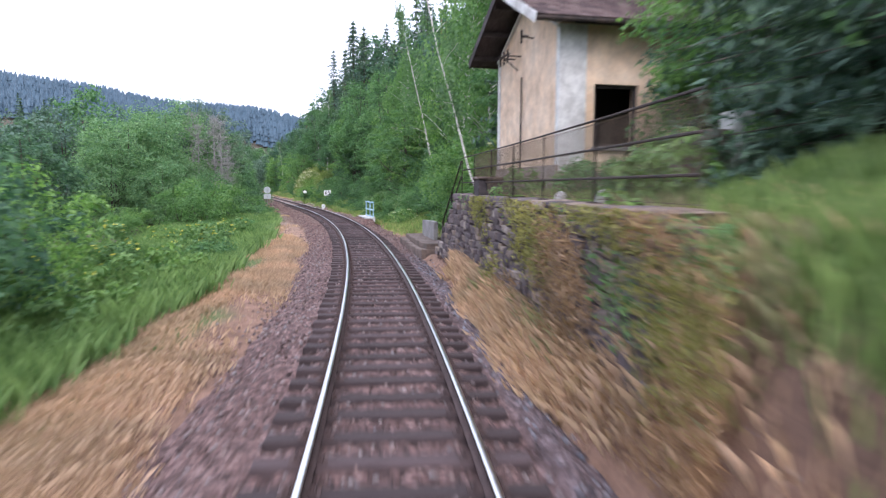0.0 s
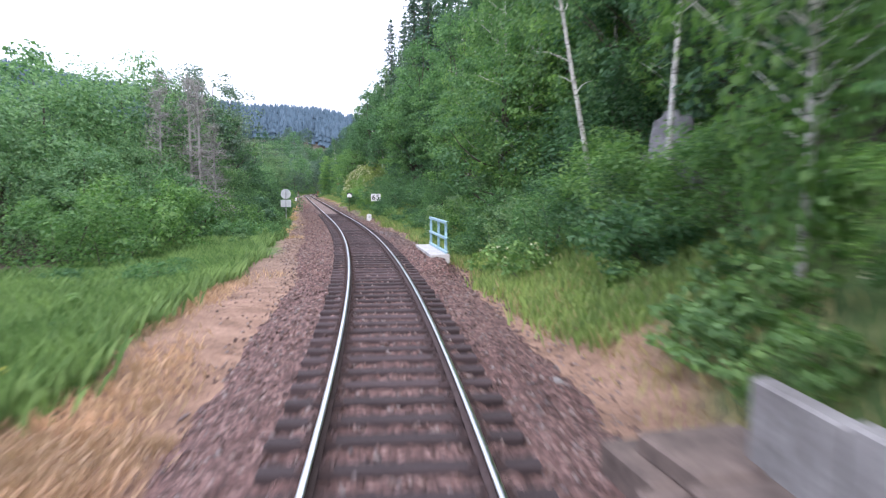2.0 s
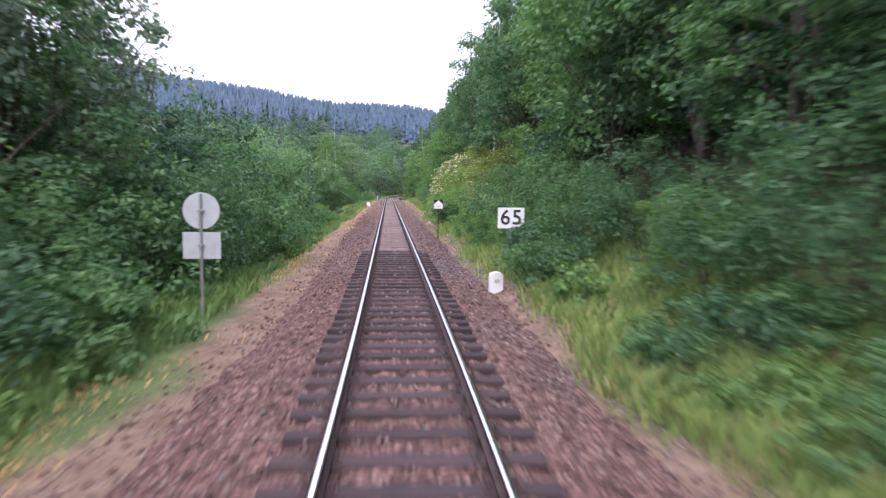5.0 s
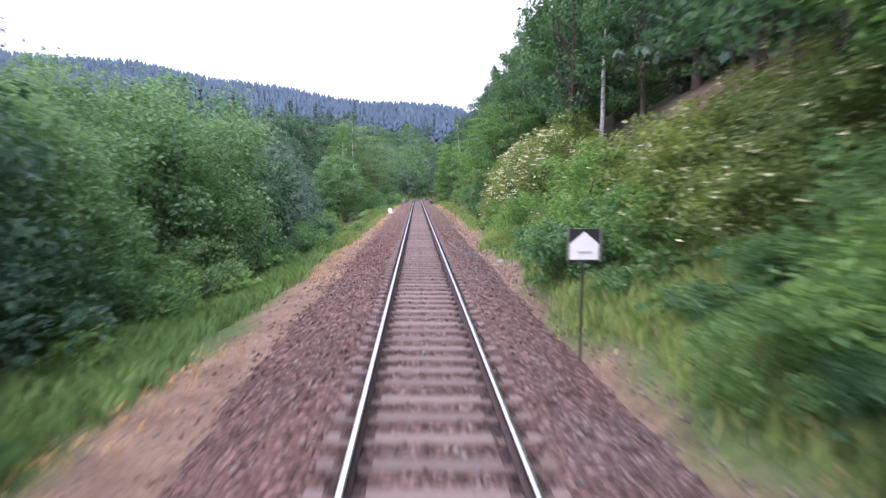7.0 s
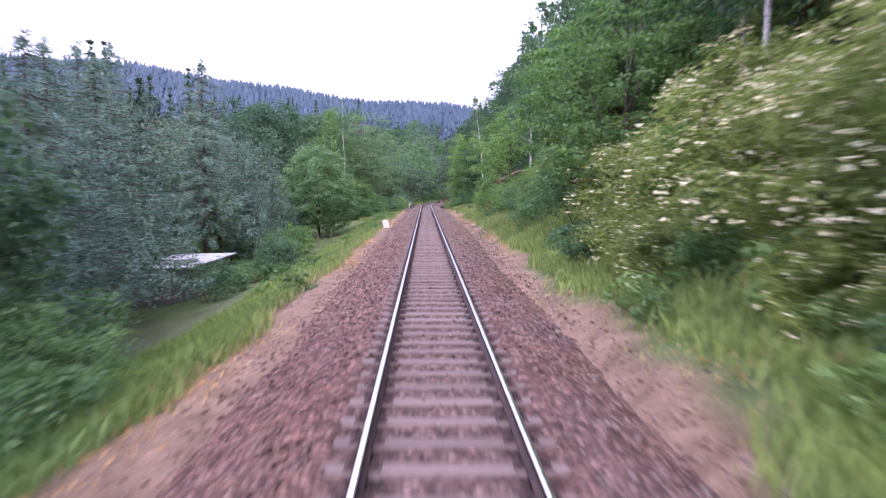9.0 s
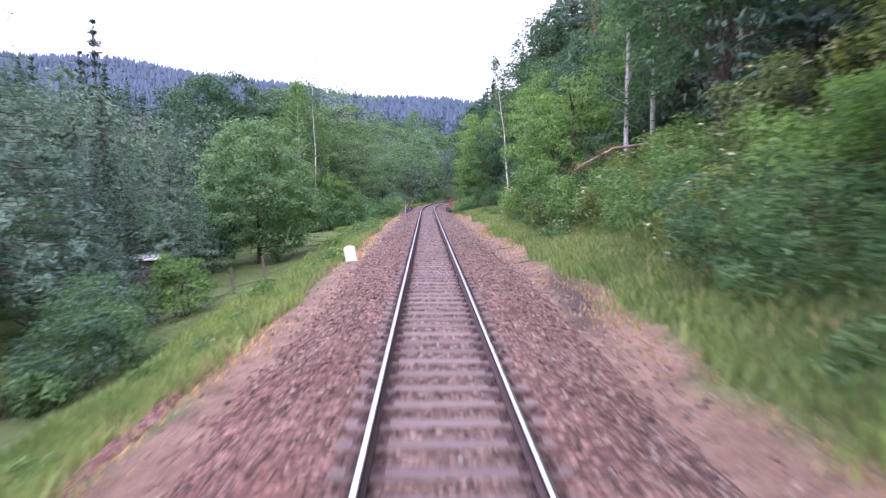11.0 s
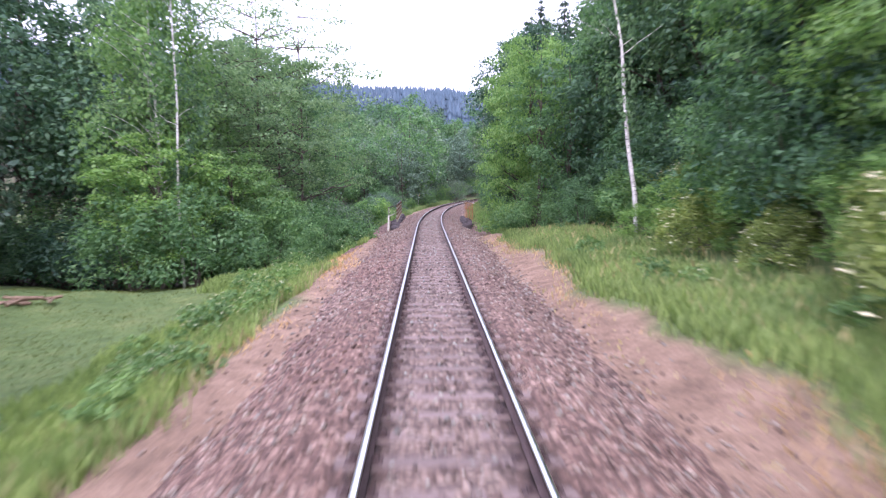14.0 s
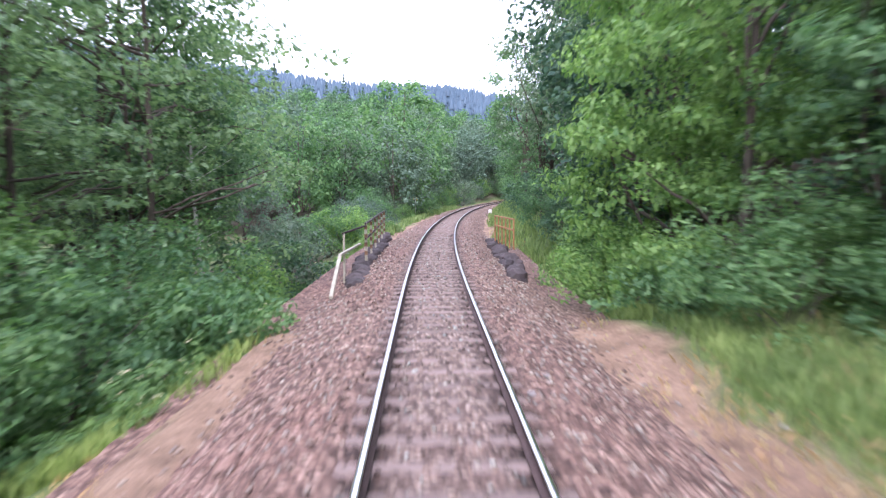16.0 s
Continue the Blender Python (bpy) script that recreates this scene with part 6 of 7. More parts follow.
P_["birch_full"] = plant("birch_tree", "weeping birch with long hanging twigs", "birch", birch(33, 11.0, 2.5, leaf="leaf_light", k_clump=170, per=60, size=0.15, lean=0.3, bare=0.08, r_trunk=0.065))
P_["spruce"] = plant("spruce_tree", "dark green spruce with drooping branches", "spruce", spruce(41, 17.0, 3.2, whorls=32, per_branch=20, taper=0.72))
P_["spruce_b"] = plant("spruce_tree", "narrow dark green spruce", "spruce", spruce(42, 14.0, 2.3, whorls=28, per_branch=18, taper=0.72))
P_["spruce_big"] = plant("spruce_tree", "broad grey-green spruce with feathery branches", "spruce", plume_spruce(43, 13.0, 4.3, "needle_pine"))
P_["fir"] = plant("fir_tree", "dense soft blue-green fir beside the old house", "fir", spruce(47, 9.0, 2.9, needle="needle", whorls=26, per_branch=110, size=0.19, low=0.05, slim=0.25, hang=0.12))
P_["pine"] = plant("pine_tree", "red-barked pine with high crown", "pine", pine(45, 16.0, 2.4))
P_["dead"] = plant("dead_tree", "bare grey dead tree with fine twigs", "dead tree", dead_tree(46, 9.5, 2.0))
P_["hazel"] = plant("hazel_bush", "dense rounded green hazel bush", "bush", shrub(51, 3.6, 2.1, 80, 60, 0.155, "leaf_mid"))
P_["hazel_b"] = plant("hazel_bush", "spreading bright green bush", "bush", shrub(52, 2.6, 1.9, 70, 70, 0.14, "leaf_light", lump=0.4))
P_["dark_bush"] = plant("blackthorn_bush", "dark green dense thorny bush", "bush", shrub(53, 3.0, 2.0, 70, 44, 0.17, "leaf_dark", lump=0.35))
P_["low_bush"] = plant("bramble_bush", "low tangled green bramble bush", "bush", shrub(54, 1.3, 1.5, 45, 46, 0.16, "leaf_mid", lump=0.4))
P_["willow"] = plant("willow_bush", "loose grey-green willow bush", "bush", shrub(55, 3.0, 2.2, 70, 44, 0.17, "leaf_grey", lump=0.35, droop=0.4))
P_["sallow"] = plant("sallow_bush", "rounded pale green sallow bush", "bush", shrub(62, 3.2, 2.1, 90, 64, 0.145, "leaf_pale", lump=0.35, droop=0.3))
P_["elder"] = plant("elder_bush", "elder bush covered in cream blossom", "bush", shrub(56, 3.2, 2.0, 85, 80, 0.13, "leaf_yellow", lump=0.35, bloom="flower", bloom_k=340, bloom_r=0.11, bloom_s=0.075))
P_["elder_b"] = plant("elder_bush", "elder bush with scattered cream blossom", "bush", shrub(57, 2.8, 1.8, 75, 70, 0.14, "leaf_yellow", lump=0.4, bloom="flower", bloom_k=70, bloom_r=0.10, bloom_s=0.07))
P_["herb"] = plant("weed_clump", "tall leafy green weeds beside the track", "weeds", shrub(58, 0.9, 0.75, 26, 30, 0.15, "herb", stems=5, lump=0.4))
P_["herb_white"] = plant("weed_clump", "tall weeds with white flower heads", "weeds", shrub(59, 1.0, 0.8, 24, 26, 0.15, "herb", stems=6, lump=0.4, bloom="flower", bloom_k=26, bloom_r=0.05, bloom_s=0.035))
P_["herb_yellow"] = plant("weed_clump", "tall weeds with yellow flower heads", "weeds", shrub(60, 1.1, 0.8, 24, 26, 0.14, "herb", stems=6, lump=0.4, bloom="flower_yellow", bloom_k=20, bloom_r=0.06, bloom_s=0.05))
P_["thuja"] = plant("thuja_bush", "small bright green garden conifer", "bush", shrub(61, 2.2, 1.0, 50, 60, 0.13, "leaf_light", lump=0.12, droop=0.5))
P_["oak_back"] = plant("oak_tree", "tall dark woodland oak on the slope", "tree", broadleaf(34, 15.0, 4.2, 1.2, 90, 34, 0.46, "leaf_dark", lump=0.35, r_trunk=0.22))
P_["wood_back"] = plant("beech_tree", "tall green woodland beech on the slope", "tree", broadleaf(35, 13.0, 3.4, 0.8, 80, 34, 0.42, "leaf_mid", lump=0.4, r_trunk=0.18))
P_["spruce_back"] = plant("spruce_tree", "tall dark green forest spruce", "spruce", spruce(36, 17.0, 3.2, whorls=20, per_branch=8, size=0.62))
P_["far_tree"] = plant("far_tree", "distant broadleaf tree in haze-greyed green", "tree", broadleaf(71, 11.0, 3.8, 0.3, 95, 36, 0.4, "leaf_haze", lump=0.35, clump=0.3))
P_["far_tree_b"] = plant("far_tree", "distant pale green broadleaf tree", "tree", broadleaf(72, 9.0, 3.6, 0.3, 90, 36, 0.38, "leaf_grey", lump=0.4, clump=0.3))
P_["far_tree_c"] = plant("far_tree", "distant dark green broadleaf tree", "tree", broadleaf(73, 12.0, 3.6, 0.3, 95, 36, 0.4, "leaf_mid", lump=0.35, clump=0.3))
P_["far_spruce"] = plant("far_spruce", "distant dark green spruce", "spruce", spruce(74, 15.0, 2.6, whorls=13, per_branch=6, size=0.8))


def put(kind, y, n, s=1.0, **kw):
    return P_[kind](y, n, s, turn=kw.pop("turn", (y * 37.0 + n * 91.0) % 360), **kw)


# measured plants: kind, y, n, scale and so on
GIVEN = [
    # beside and behind the old house
    ("birch_thin", 18.6, 3.06, 0.55, dict(turn=180, lean=(8, 17), label="thin bent birch leaning from the wall top")), ("birch_full", 26.5, 5.2, 1.0, {}), ("birch_full", 32.6, 5.8, 1.05, dict(tall=1.3)), ("hazel_b", 23.5, 4.4, 0.95, {}), ("hazel_b", 21.2, 4.0, 0.7, {}), ("low_bush", 20.4, 3.6, 0.7, {}), ("spruce", 22.0, 6.2, 0.75, {}), ("spruce", 20.5, 8.2, 0.8, {}), ("hazel_b", 22.8, 3.9, 0.75, {}),
    ("elder_b", 21.8, 4.8, 0.75, {}), ("spruce", 24.5, 9.5, 1.0, {}), ("spruce", 13.0, 14.0, 1.1, {}), ("fir", 8.5, 10.0, 1.35, {}), ("maple", 9.5, 6.5, 0.75, {}), ("hazel", 11.5, 7.3, 0.9, {}),
    ("fir", 4.5, 7.0, 1.15, {}), ("fir", 10.4, 7.6, 1.05, {}), ("fir", 7.2, 6.4, 1.0, {}), ("low_bush", 9.0, 3.7, 0.45, {}), ("low_bush", 10.8, 3.8, 0.5, {}), ("herb", 7.6, 3.5, 1.0, {}), ("herb", 14.2, 3.2, 0.8, {}), ("hazel_b", 24.6, 4.4, 0.95, {}), ("hazel", 26.8, 4.7, 0.8, {}), ("low_bush", 25.6, 4.1, 0.8, {}), ("low_bush", 23.4, 4.1, 0.7, {}), ("hazel_b", 29.6, 5.9, 0.65, {}), ("hazel", 3.0, 5.6, 0.9, {}), ("dark_bush", 7.0, 7.5, 0.9, {}), ("fir", 1.5, 9.0, 1.3, {}),
    # spruces on the skyline of the slope
    ("spruce", 66, 11.5, 0.95, {}), ("spruce", 72, 13.0, 1.05, {}), ("spruce_b", 78, 11.0, 1.05, {}), ("spruce", 84, 13.5, 1.0, {}), ("spruce_b", 92, 12.0, 1.15, {}), ("spruce", 99, 15.0, 1.0, {}), ("spruce", 96, 9.5, 1.2, {}), ("spruce", 105, 11.0, 1.25, {}), ("spruce_b", 112, 11.0, 1.3, {}), ("spruce", 87, 9.2, 1.1, {}), ("spruce", 121, 10.5, 1.2, {}), ("pine", 60, 11.0, 0.85, {}), ("pine", 88, 10.5, 0.85, {}),
    # birches over the path
    ("birch_b", 42.3, 6.4, 0.8, dict(turn=20, lean=(0, -11))), ("birch", 47.4, 9.0, 0.85, {}), ("hazel", 47.8, 7.5, 0.95, {}), ("hazel_b", 50.2, 7.6, 1.1, {}), ("hazel", 45.0, 8.0, 1.0, {}), ("sallow", 53.0, 8.2, 1.0, {}), ("hazel", 45.6, 9.6, 1.2, {}), ("birch_b", 39.2, 7.0, 0.9, dict(turn=200)), ("hazel_b", 37.6, 6.3, 0.85, {}), ("sallow", 39.6, 6.2, 0.59, {}), ("hazel_b", 41.6, 6.9, 0.95, {}), ("hazel_b", 35.4, 6.8, 0.8, {}), ("low_bush", 36.5, 5.4, 0.9, {}), ("birch_full", 51, 6.8, 0.95, {}), ("maple", 52.8, 7.4, 0.95, {}), ("maple", 49.8, 8.4, 1.05, {}), ("birch_full", 55.5, 7.2, 1.1, {}), ("birch_full", 59.5, 7.4, 1.1, {}), ("maple", 62.5, 7.2, 1.0, {}), ("maple", 50.5, 10.6, 1.15, {}), ("hazel", 48.8, 9.8, 1.1, {}), ("hazel_b", 51.5, 9.6, 1.2, {}), ("hazel", 46.4, 10.4, 1.1, {}), ("hazel_b", 53.8, 9.4, 1.1, {}), ("hazel_b", 54.0, 5.6, 0.8, {}), ("maple_b", 52, 5.9, 0.9, {}),
    # the signs' meadow edge
    ("hornbeam", 33.0, -14.2, 0.7, {}), ("hornbeam", 36.0, -17.0, 0.75, {}), ("dead", 65, -8.9, 1.0, {}), ("dead", 63.4, -10.3, 0.9, {}), ("dead", 66.5, -7.9, 0.75, {}), ("dead", 64.2, -8.3, 0.95, {}), ("dead", 68.2, -11.1, 1.1, {}), ("dead", 72.5, -9.7, 1.0, {}), ("aspen", 73.5, -10.7, 1.05, {}), ("aspen", 70, -10.8, 0.8, {}), ("ash", 68.4, -13.2, 1.22, {}), ("ash", 72, -9.0, 0.62, {}), ("aspen", 75, -8.8, 1.1, {}), ("alder", 79, -10.5, 0.85, {}), ("ash", 63.0, -15.7, 1.1, {}),
    ("aspen", 82, -9.8, 1.15, {}), ("aspen", 81.5, -10.8, 1.2, dict(tall=1.05)), ("maple_b", 77.0, -8.8, 0.95, {}), ("aspen", 76, -11.5, 1.15, {}), ("aspen", 79, -8.0, 0.85, {}), ("hazel_b", 50, -10.2, 1.1, {}), ("hazel_b", 54, -9.4, 1.35, {}), ("hazel", 58, -9.0, 1.1, {}), ("hazel_b", 62, -7.6, 1.1, {}),
    # elder slope
    ("elder", 114.6, 5.9, 0.9, {}), ("elder", 117.0, 5.7, 0.88, {}), ("elder", 119.8, 5.6, 0.85, {}), ("elder", 122.8, 5.7, 0.85, {}), ("elder_b", 126.0, 5.8, 0.85, {}), ("elder", 129.0, 5.8, 0.75, {}), ("elder_b", 117.5, 5.4, 0.55, {}), ("elder", 124.5, 7.0, 0.9, {}), ("maple_b", 108.5, -9.6, 0.8, {}), ("ash", 107.0, -11.2, 0.95, {}), ("ash", 112.5, -9.8, 1.0, {}), ("dark_bush", 113.5, -7.6, 0.75, {}), ("hazel", 110.6, -7.8, 0.7, {}), ("hazel", 115.8, -8.0, 0.8, {}), ("ash", 104.5, -10.5, 0.78, {}), ("ash", 100.8, -9.8, 0.66, {}), ("hornbeam", 116.8, -10.2, 0.85, {}), ("hornbeam", 120.5, -9.6, 0.95, {}), ("hornbeam", 118.5, -9.0, 0.7, {}), ("dark_bush", 119.2, -7.5, 0.75, {}), ("hazel", 122.6, -8.0, 0.75, {}), ("hornbeam", 124.0, -10.6, 0.8, {}), ("hornbeam", 96.4, -9.9, 1.05, {}), ("hornbeam", 92.0, -9.6, 0.9, {}), ("hornbeam", 94.0, -8.7, 0.8, {}), ("dark_bush", 95.0, -7.2, 0.9, {}), ("dark_bush", 97.4, -7.3, 0.8, {}), ("dark_bush", 91.4, -7.0, 0.9, {}), ("hazel", 99.4, -8.4, 0.9, {}), ("elder_b", 98.5, 6.0, 0.7, {}), ("elder_b", 101.5, 6.2, 0.65, {}), ("elder_b", 95.5, 6.2, 0.75, {}), ("hazel_b", 99.0, 5.0, 0.6, {}), ("elder_b", 97.5, 7.2, 0.8, {}), ("hazel_b", 94.5, 7.4, 0.9, {}), ("hazel_b", 91.5, 7.6, 0.95, {}), ("maple", 93.5, 9.2, 1.1, {}), ("birch_full", 97.5, 9.8, 1.0, {}), ("maple", 89.5, 9.0, 1.1, {}), ("elder_b", 100.5, 6.9, 0.7, {}),
    ("birch", 126.4, 8.2, 0.8, {}), ("birch", 129.5, 9.2, 0.85, {}), ("birch", 161.6, 8.1, 0.9, {}), ("birch", 162.0, 9.2, 0.95, {}), ("maple", 130.5, 6.0, 0.9, {}), ("maple", 136, 6.3, 0.95, {}), ("maple_b", 140, 7.2, 0.95, {}),
    # meadow trees
    ("ash_round", 177.0, -10.9, 1.0, dict(label="round-crowned ash tree standing on the mown meadow")), ("birch_thin", 200.3, -11.0, 1.05, {}), ("hazel", 199.6, -10.2, 1.2, {}), ("hazel", 200.6, -13.0, 1.3, {}), ("birch_full", 203.5, -13.0, 1.5, {}), ("alder", 206.0, -12.5, 1.15, {}), ("alder", 212.0, -10.5, 1.4, {}), ("alder", 215.5, -8.6, 1.4, {}), ("oak", 210.0, -23.0, 1.25, {}), ("oak", 209.5, -18.0, 1.15, {}), ("oak", 213.0, -27.0, 1.25, {}), ("oak", 222.0, -13.0, 1.15, {}), ("alder", 209.5, -13.5, 1.4, {}), ("alder", 209.0, -15.5, 1.3, {}), ("alder", 219.5, -11.0, 1.3, {}), ("wood", 226.0, -11.5, 1.0, {}), ("alder", 208.0, -11.0, 1.05, {}), ("birch", 219.5, -8.6, 0.8, {}),
    ("spruce_big", 170.5, -14.0, 0.62, {}), ("spruce_b", 166.5, -11.6, 0.32, {}), ("thuja", 160.3, -9.9, 1.2, {}), ("spruce_big", 158.5, -12.8, 0.55, {}), ("dark_bush", 152.0, -9.4, 0.7, {}),
    ("spruce_big", 131.5, -12.8, 0.95, dict(tall=0.88)), ("spruce_big", 126.5, -11.8, 0.85, dict(tall=0.88)), ("spruce_big", 139.5, -14.5, 1.1, dict(tall=0.85)), ("spruce_big", 129.5, -15.5, 1.1, dict(tall=0.9)), ("spruce", 134.5, -17, 0.8, {}), ("spruce_big", 146.0, -18.5, 1.1, {}), ("spruce_big", 156.5, -15.5, 1.15, {}), ("spruce_big", 153.0, -20.0, 1.2, {}), ("spruce_big", 137.5, -15.5, 0.95, {}), ("spruce_b", 160.5, -11.8, 0.4, {}), ("spruce_b", 164.5, -15.0, 0.55, {}), ("spruce_big", 171.0, -18.0, 0.75, {}), ("spruce_big", 176.0, -20.0, 0.8, {}), ("spruce_b", 168.5, -16.5, 0.7, {}), ("dark_bush", 172.0, -15.5, 0.9, {}),
    ("maple", 160, -15.5, 0.75, {}), ("hazel", 153.5, -9.8, 0.8, {}), ("dark_bush", 142.5, -10.8, 0.75, {}), ("low_bush", 146.0, -10.6, 1.0, {}), ("low_bush", 150.5, -10.8, 1.0, {}), ("spruce_big", 122.5, -13.5, 0.9, {}), ("hazel", 163, -16.0, 1.2, {}), ("hazel_b", 166, -17.5, 1.2, {}),
    # birch by the grass verge and the dense edge before the bridge
    ("birch_b", 195.0, 7.5, 0.9, dict(turn=-60, lean=(0, -5))), ("hornbeam", 205.0, 10.5, 1.0, {}), ("hornbeam", 201.0, 11.5, 1.1, {}), ("hornbeam", 209.0, 11.0, 1.1, {}), ("dark_bush", 203.0, 8.2, 1.0, {}), ("dark_bush", 199.5, 9.6, 1.1, {}), ("dark_bush", 206.5, 8.6, 1.0, {}), ("hazel", 196.5, 10.0, 1.1, {}), ("spruce_b", 198.0, 12.5, 1.0, {}), ("hornbeam_l", 208.5, 6.2, 0.95, dict(tall=1.35)), ("hornbeam_l", 212.8, 6.4, 1.0, dict(tall=1.45)), ("oak", 198.5, 12.0, 0.95, {}), ("oak", 193.0, 13.0, 0.95, {}), ("oak", 203.5, 12.0, 1.0, {}), ("spruce", 190.0, 12.0, 0.8, {}), ("hornbeam", 186.5, 12.0, 1.15, {}), ("hornbeam", 189.0, 10.5, 1.0, {}), ("hornbeam", 181.5, 12.5, 1.2, {}), ("spruce", 218.5, 9.5, 0.9, {}), ("low_bush", 192.5, 8.6, 0.9, {}), ("hazel_b", 189.5, 8.8, 0.6, {}), ("low_bush", 197.0, 8.2, 1.0, {}), ("hazel", 205.5, 5.4, 0.7, {}), ("low_bush", 208.0, 4.4, 0.8, {}), ("hazel_b", 211.0, 4.7, 0.8, {}), ("hazel_b", 215.0, 5.3, 0.9, {}), ("maple", 168.0, 7.2, 1.0, {}), ("maple", 172.5, 7.6, 0.95, {}), ("hazel_b", 165.0, 6.6, 1.2, {}), ("hazel_b", 174.5, 6.9, 1.0, {}), ("maple_b", 205.5, 7.2, 0.95, {}), ("hornbeam", 203, 9.0, 1.1, {}),
    ("hornbeam", 217.0, 6.8, 0.9, {}), ("hazel", 222, 7.2, 1.0, {}), ("hazel", 219.0, 6.4, 0.85, {}), ("dark_bush", 225.5, 6.0, 0.85, {}), ("hazel", 229.5, 5.8, 0.85, {}), ("dark_bush", 233.5, 5.8, 0.9, {}), ("hazel_b", 216.5, 6.0, 0.85, {}), ("aspen", 226, 8.0, 1.1, {}), ("birch", 224, 9.5, 1.0, {}), ("spruce", 228, 13, 0.95, {}), ("oak", 219.5, 7.8, 0.95, {}), ("birch", 223.0, 6.6, 1.0, {}), ("oak", 229.0, 9.5, 0.95, {}), ("spruce", 240, 9.5, 1.0, {}), ("spruce", 224, 8.6, 0.95, {}), ("spruce_b", 231, 8.2, 1.1, {}), ("birch", 236, 7.8, 1.1, {}), ("aspen", 232, 6.9, 1.3, {}), ("aspen", 229, 7.6, 1.2, {}),
    ("hazel", 202.0, -7.6, 1.0, {}), ("maple", 203.5, -9.6, 0.9, {}), ("maple", 200.8, -12.0, 0.95, {}), ("maple", 207.5, -9.4, 0.85, {}), ("hazel", 204.5, -7.0, 1.0, {}), ("hazel", 207.0, -6.6, 1.0, {}), ("hazel", 204.5, -9.0, 1.1, {}), ("hazel_b", 206.5, -8.6, 1.1, {}),
    ("hazel", 209.5, -6.5, 1.1, {}), ("hazel", 213.5, -7.0, 1.2, {}), ("hazel_b", 217.5, -6.8, 1.2, {}), ("dark_bush", 221.0, -6.8, 1.2, {}), ("willow", 226, -7.0, 1.1, {}), 
]
for kind_, y_, n_, s_, kw_ in GIVEN:
    put(kind_, y_, n_, s_, **kw_)


def scatter(seed, count, y0, y1, n0, n1, kinds, s0=0.8, s1=1.2, gap=1.5, clear=()):
    """Plants set out at random over a strip, at least gap apart, none in the clear patches."""
    rng = random.Random(seed)
    done = []
    for _ in range(count * 12):
        if len(done) >= count:
            break
        y, n = rng.uniform(y0, y1), rng.uniform(n0, n1)
        if any((y - a) ** 2 + (n - b) ** 2 < gap * gap for a, b in done) or any(a0 < y < a1 and b0 < n < b1 for a0, a1, b0, b1 in clear):
            continue
        done.append((y, n))
        put(rng.choice(kinds), y, n, rng.uniform(s0, s1), turn=rng.uniform(0, 360), tall=rng.uniform(0.88, 1.15))


HOUSE = (6.0, 19.5, 2.0, 10.5)
# the wooded slope on the hill side
scatter(101, 28, 20.5, 90, 4.8, 6.4, ["hazel", "hazel", "sallow", "hazel", "low_bush", "hazel_b"], 0.5, 0.8, 2.0, [(26.0, 36.0, 0, 7)])
scatter(102, 30, 20, 100, 7.0, 10.0, ["maple_b", "hornbeam", "birch", "maple_b", "wood", "birch_full"], 0.75, 1.0, 2.4, [(28, 64, 6, 9.2)])
scatter(103, 30, -8, 150, 11, 17, ["oak_back", "wood_back", "spruce_back", "birch", "pine", "oak_back"], 0.85, 1.1, 3.2, [(100, 112, 7, 13)])
scatter(104, 26, -10, 230, 18, 34, ["oak_back", "spruce_back", "pine", "wood_back"], 0.95, 1.2, 5.0)
scatter(105, 14, 88, 106, 4.6, 6.0, ["hazel_b", "hazel", "low_bush", "elder_b"], 0.55, 0.9, 1.6)
scatter(106, 9, 118, 148, 5.2, 7.5, ["hazel", "elder_b", "hazel_b", "low_bush"], 0.6, 0.95, 2.0)
scatter(107, 11, 88, 148, 7.6, 10.5, ["birch", "hornbeam", "wood", "maple_b"], 0.7, 1.0, 2.8, [(100, 113, 7, 13)])
scatter(108, 26, 146, 179, 6.4, 9.0, ["hazel_b", "elder_b", "hazel_b", "elder_b"], 0.6, 1.0, 1.9)
scatter(115, 13, 184, 201, 8.6, 12, ["hazel", "dark_bush", "dark_bush"], 0.8, 1.1, 1.7)
scatter(114, 24, 176, 197, 7.2, 9.6, ["hazel_b", "elder_b", "elder_b", "hazel_b"], 0.45, 0.75, 1.4)
scatter(135, 9, 199.5, 207.5, 6.6, 8.6, ["hazel", "low_bush", "hazel_b"], 0.5, 0.8, 1.2)
scatter(109, 14, 148, 204, 9.5, 13, ["hornbeam", "wood", "hornbeam_l", "maple_b", "spruce"], 0.85, 1.1, 3.0)
scatter(110, 16, 150, 235, 13, 20, ["oak_back", "spruce_back", "wood_back", "pine", "birch"], 0.9, 1.15, 3.6)
scatter(111, 12, 228, 300, 5.5, 14, ["wood", "hornbeam", "aspen", "maple_b", "birch"], 0.7, 1.0, 3.0)
scatter(112, 34, -6, 88, 7.2, 14, ["hazel", "dark_bush", "hazel", "hazel_b"], 0.85, 1.25, 2.0, [(6, 20, 0, 9), (27, 62, 7, 9.3)])
scatter(116, 22, 88, 150, 7.2, 14, ["hazel_b", "hazel", "elder_b", "hazel_b"], 0.8, 1.15, 2.0, [(98, 113, 6.6, 13)])
scatter(113, 18, 150, 230, 8.5, 14, ["hazel", "dark_bush", "hazel"], 0.9, 1.3, 2.4)
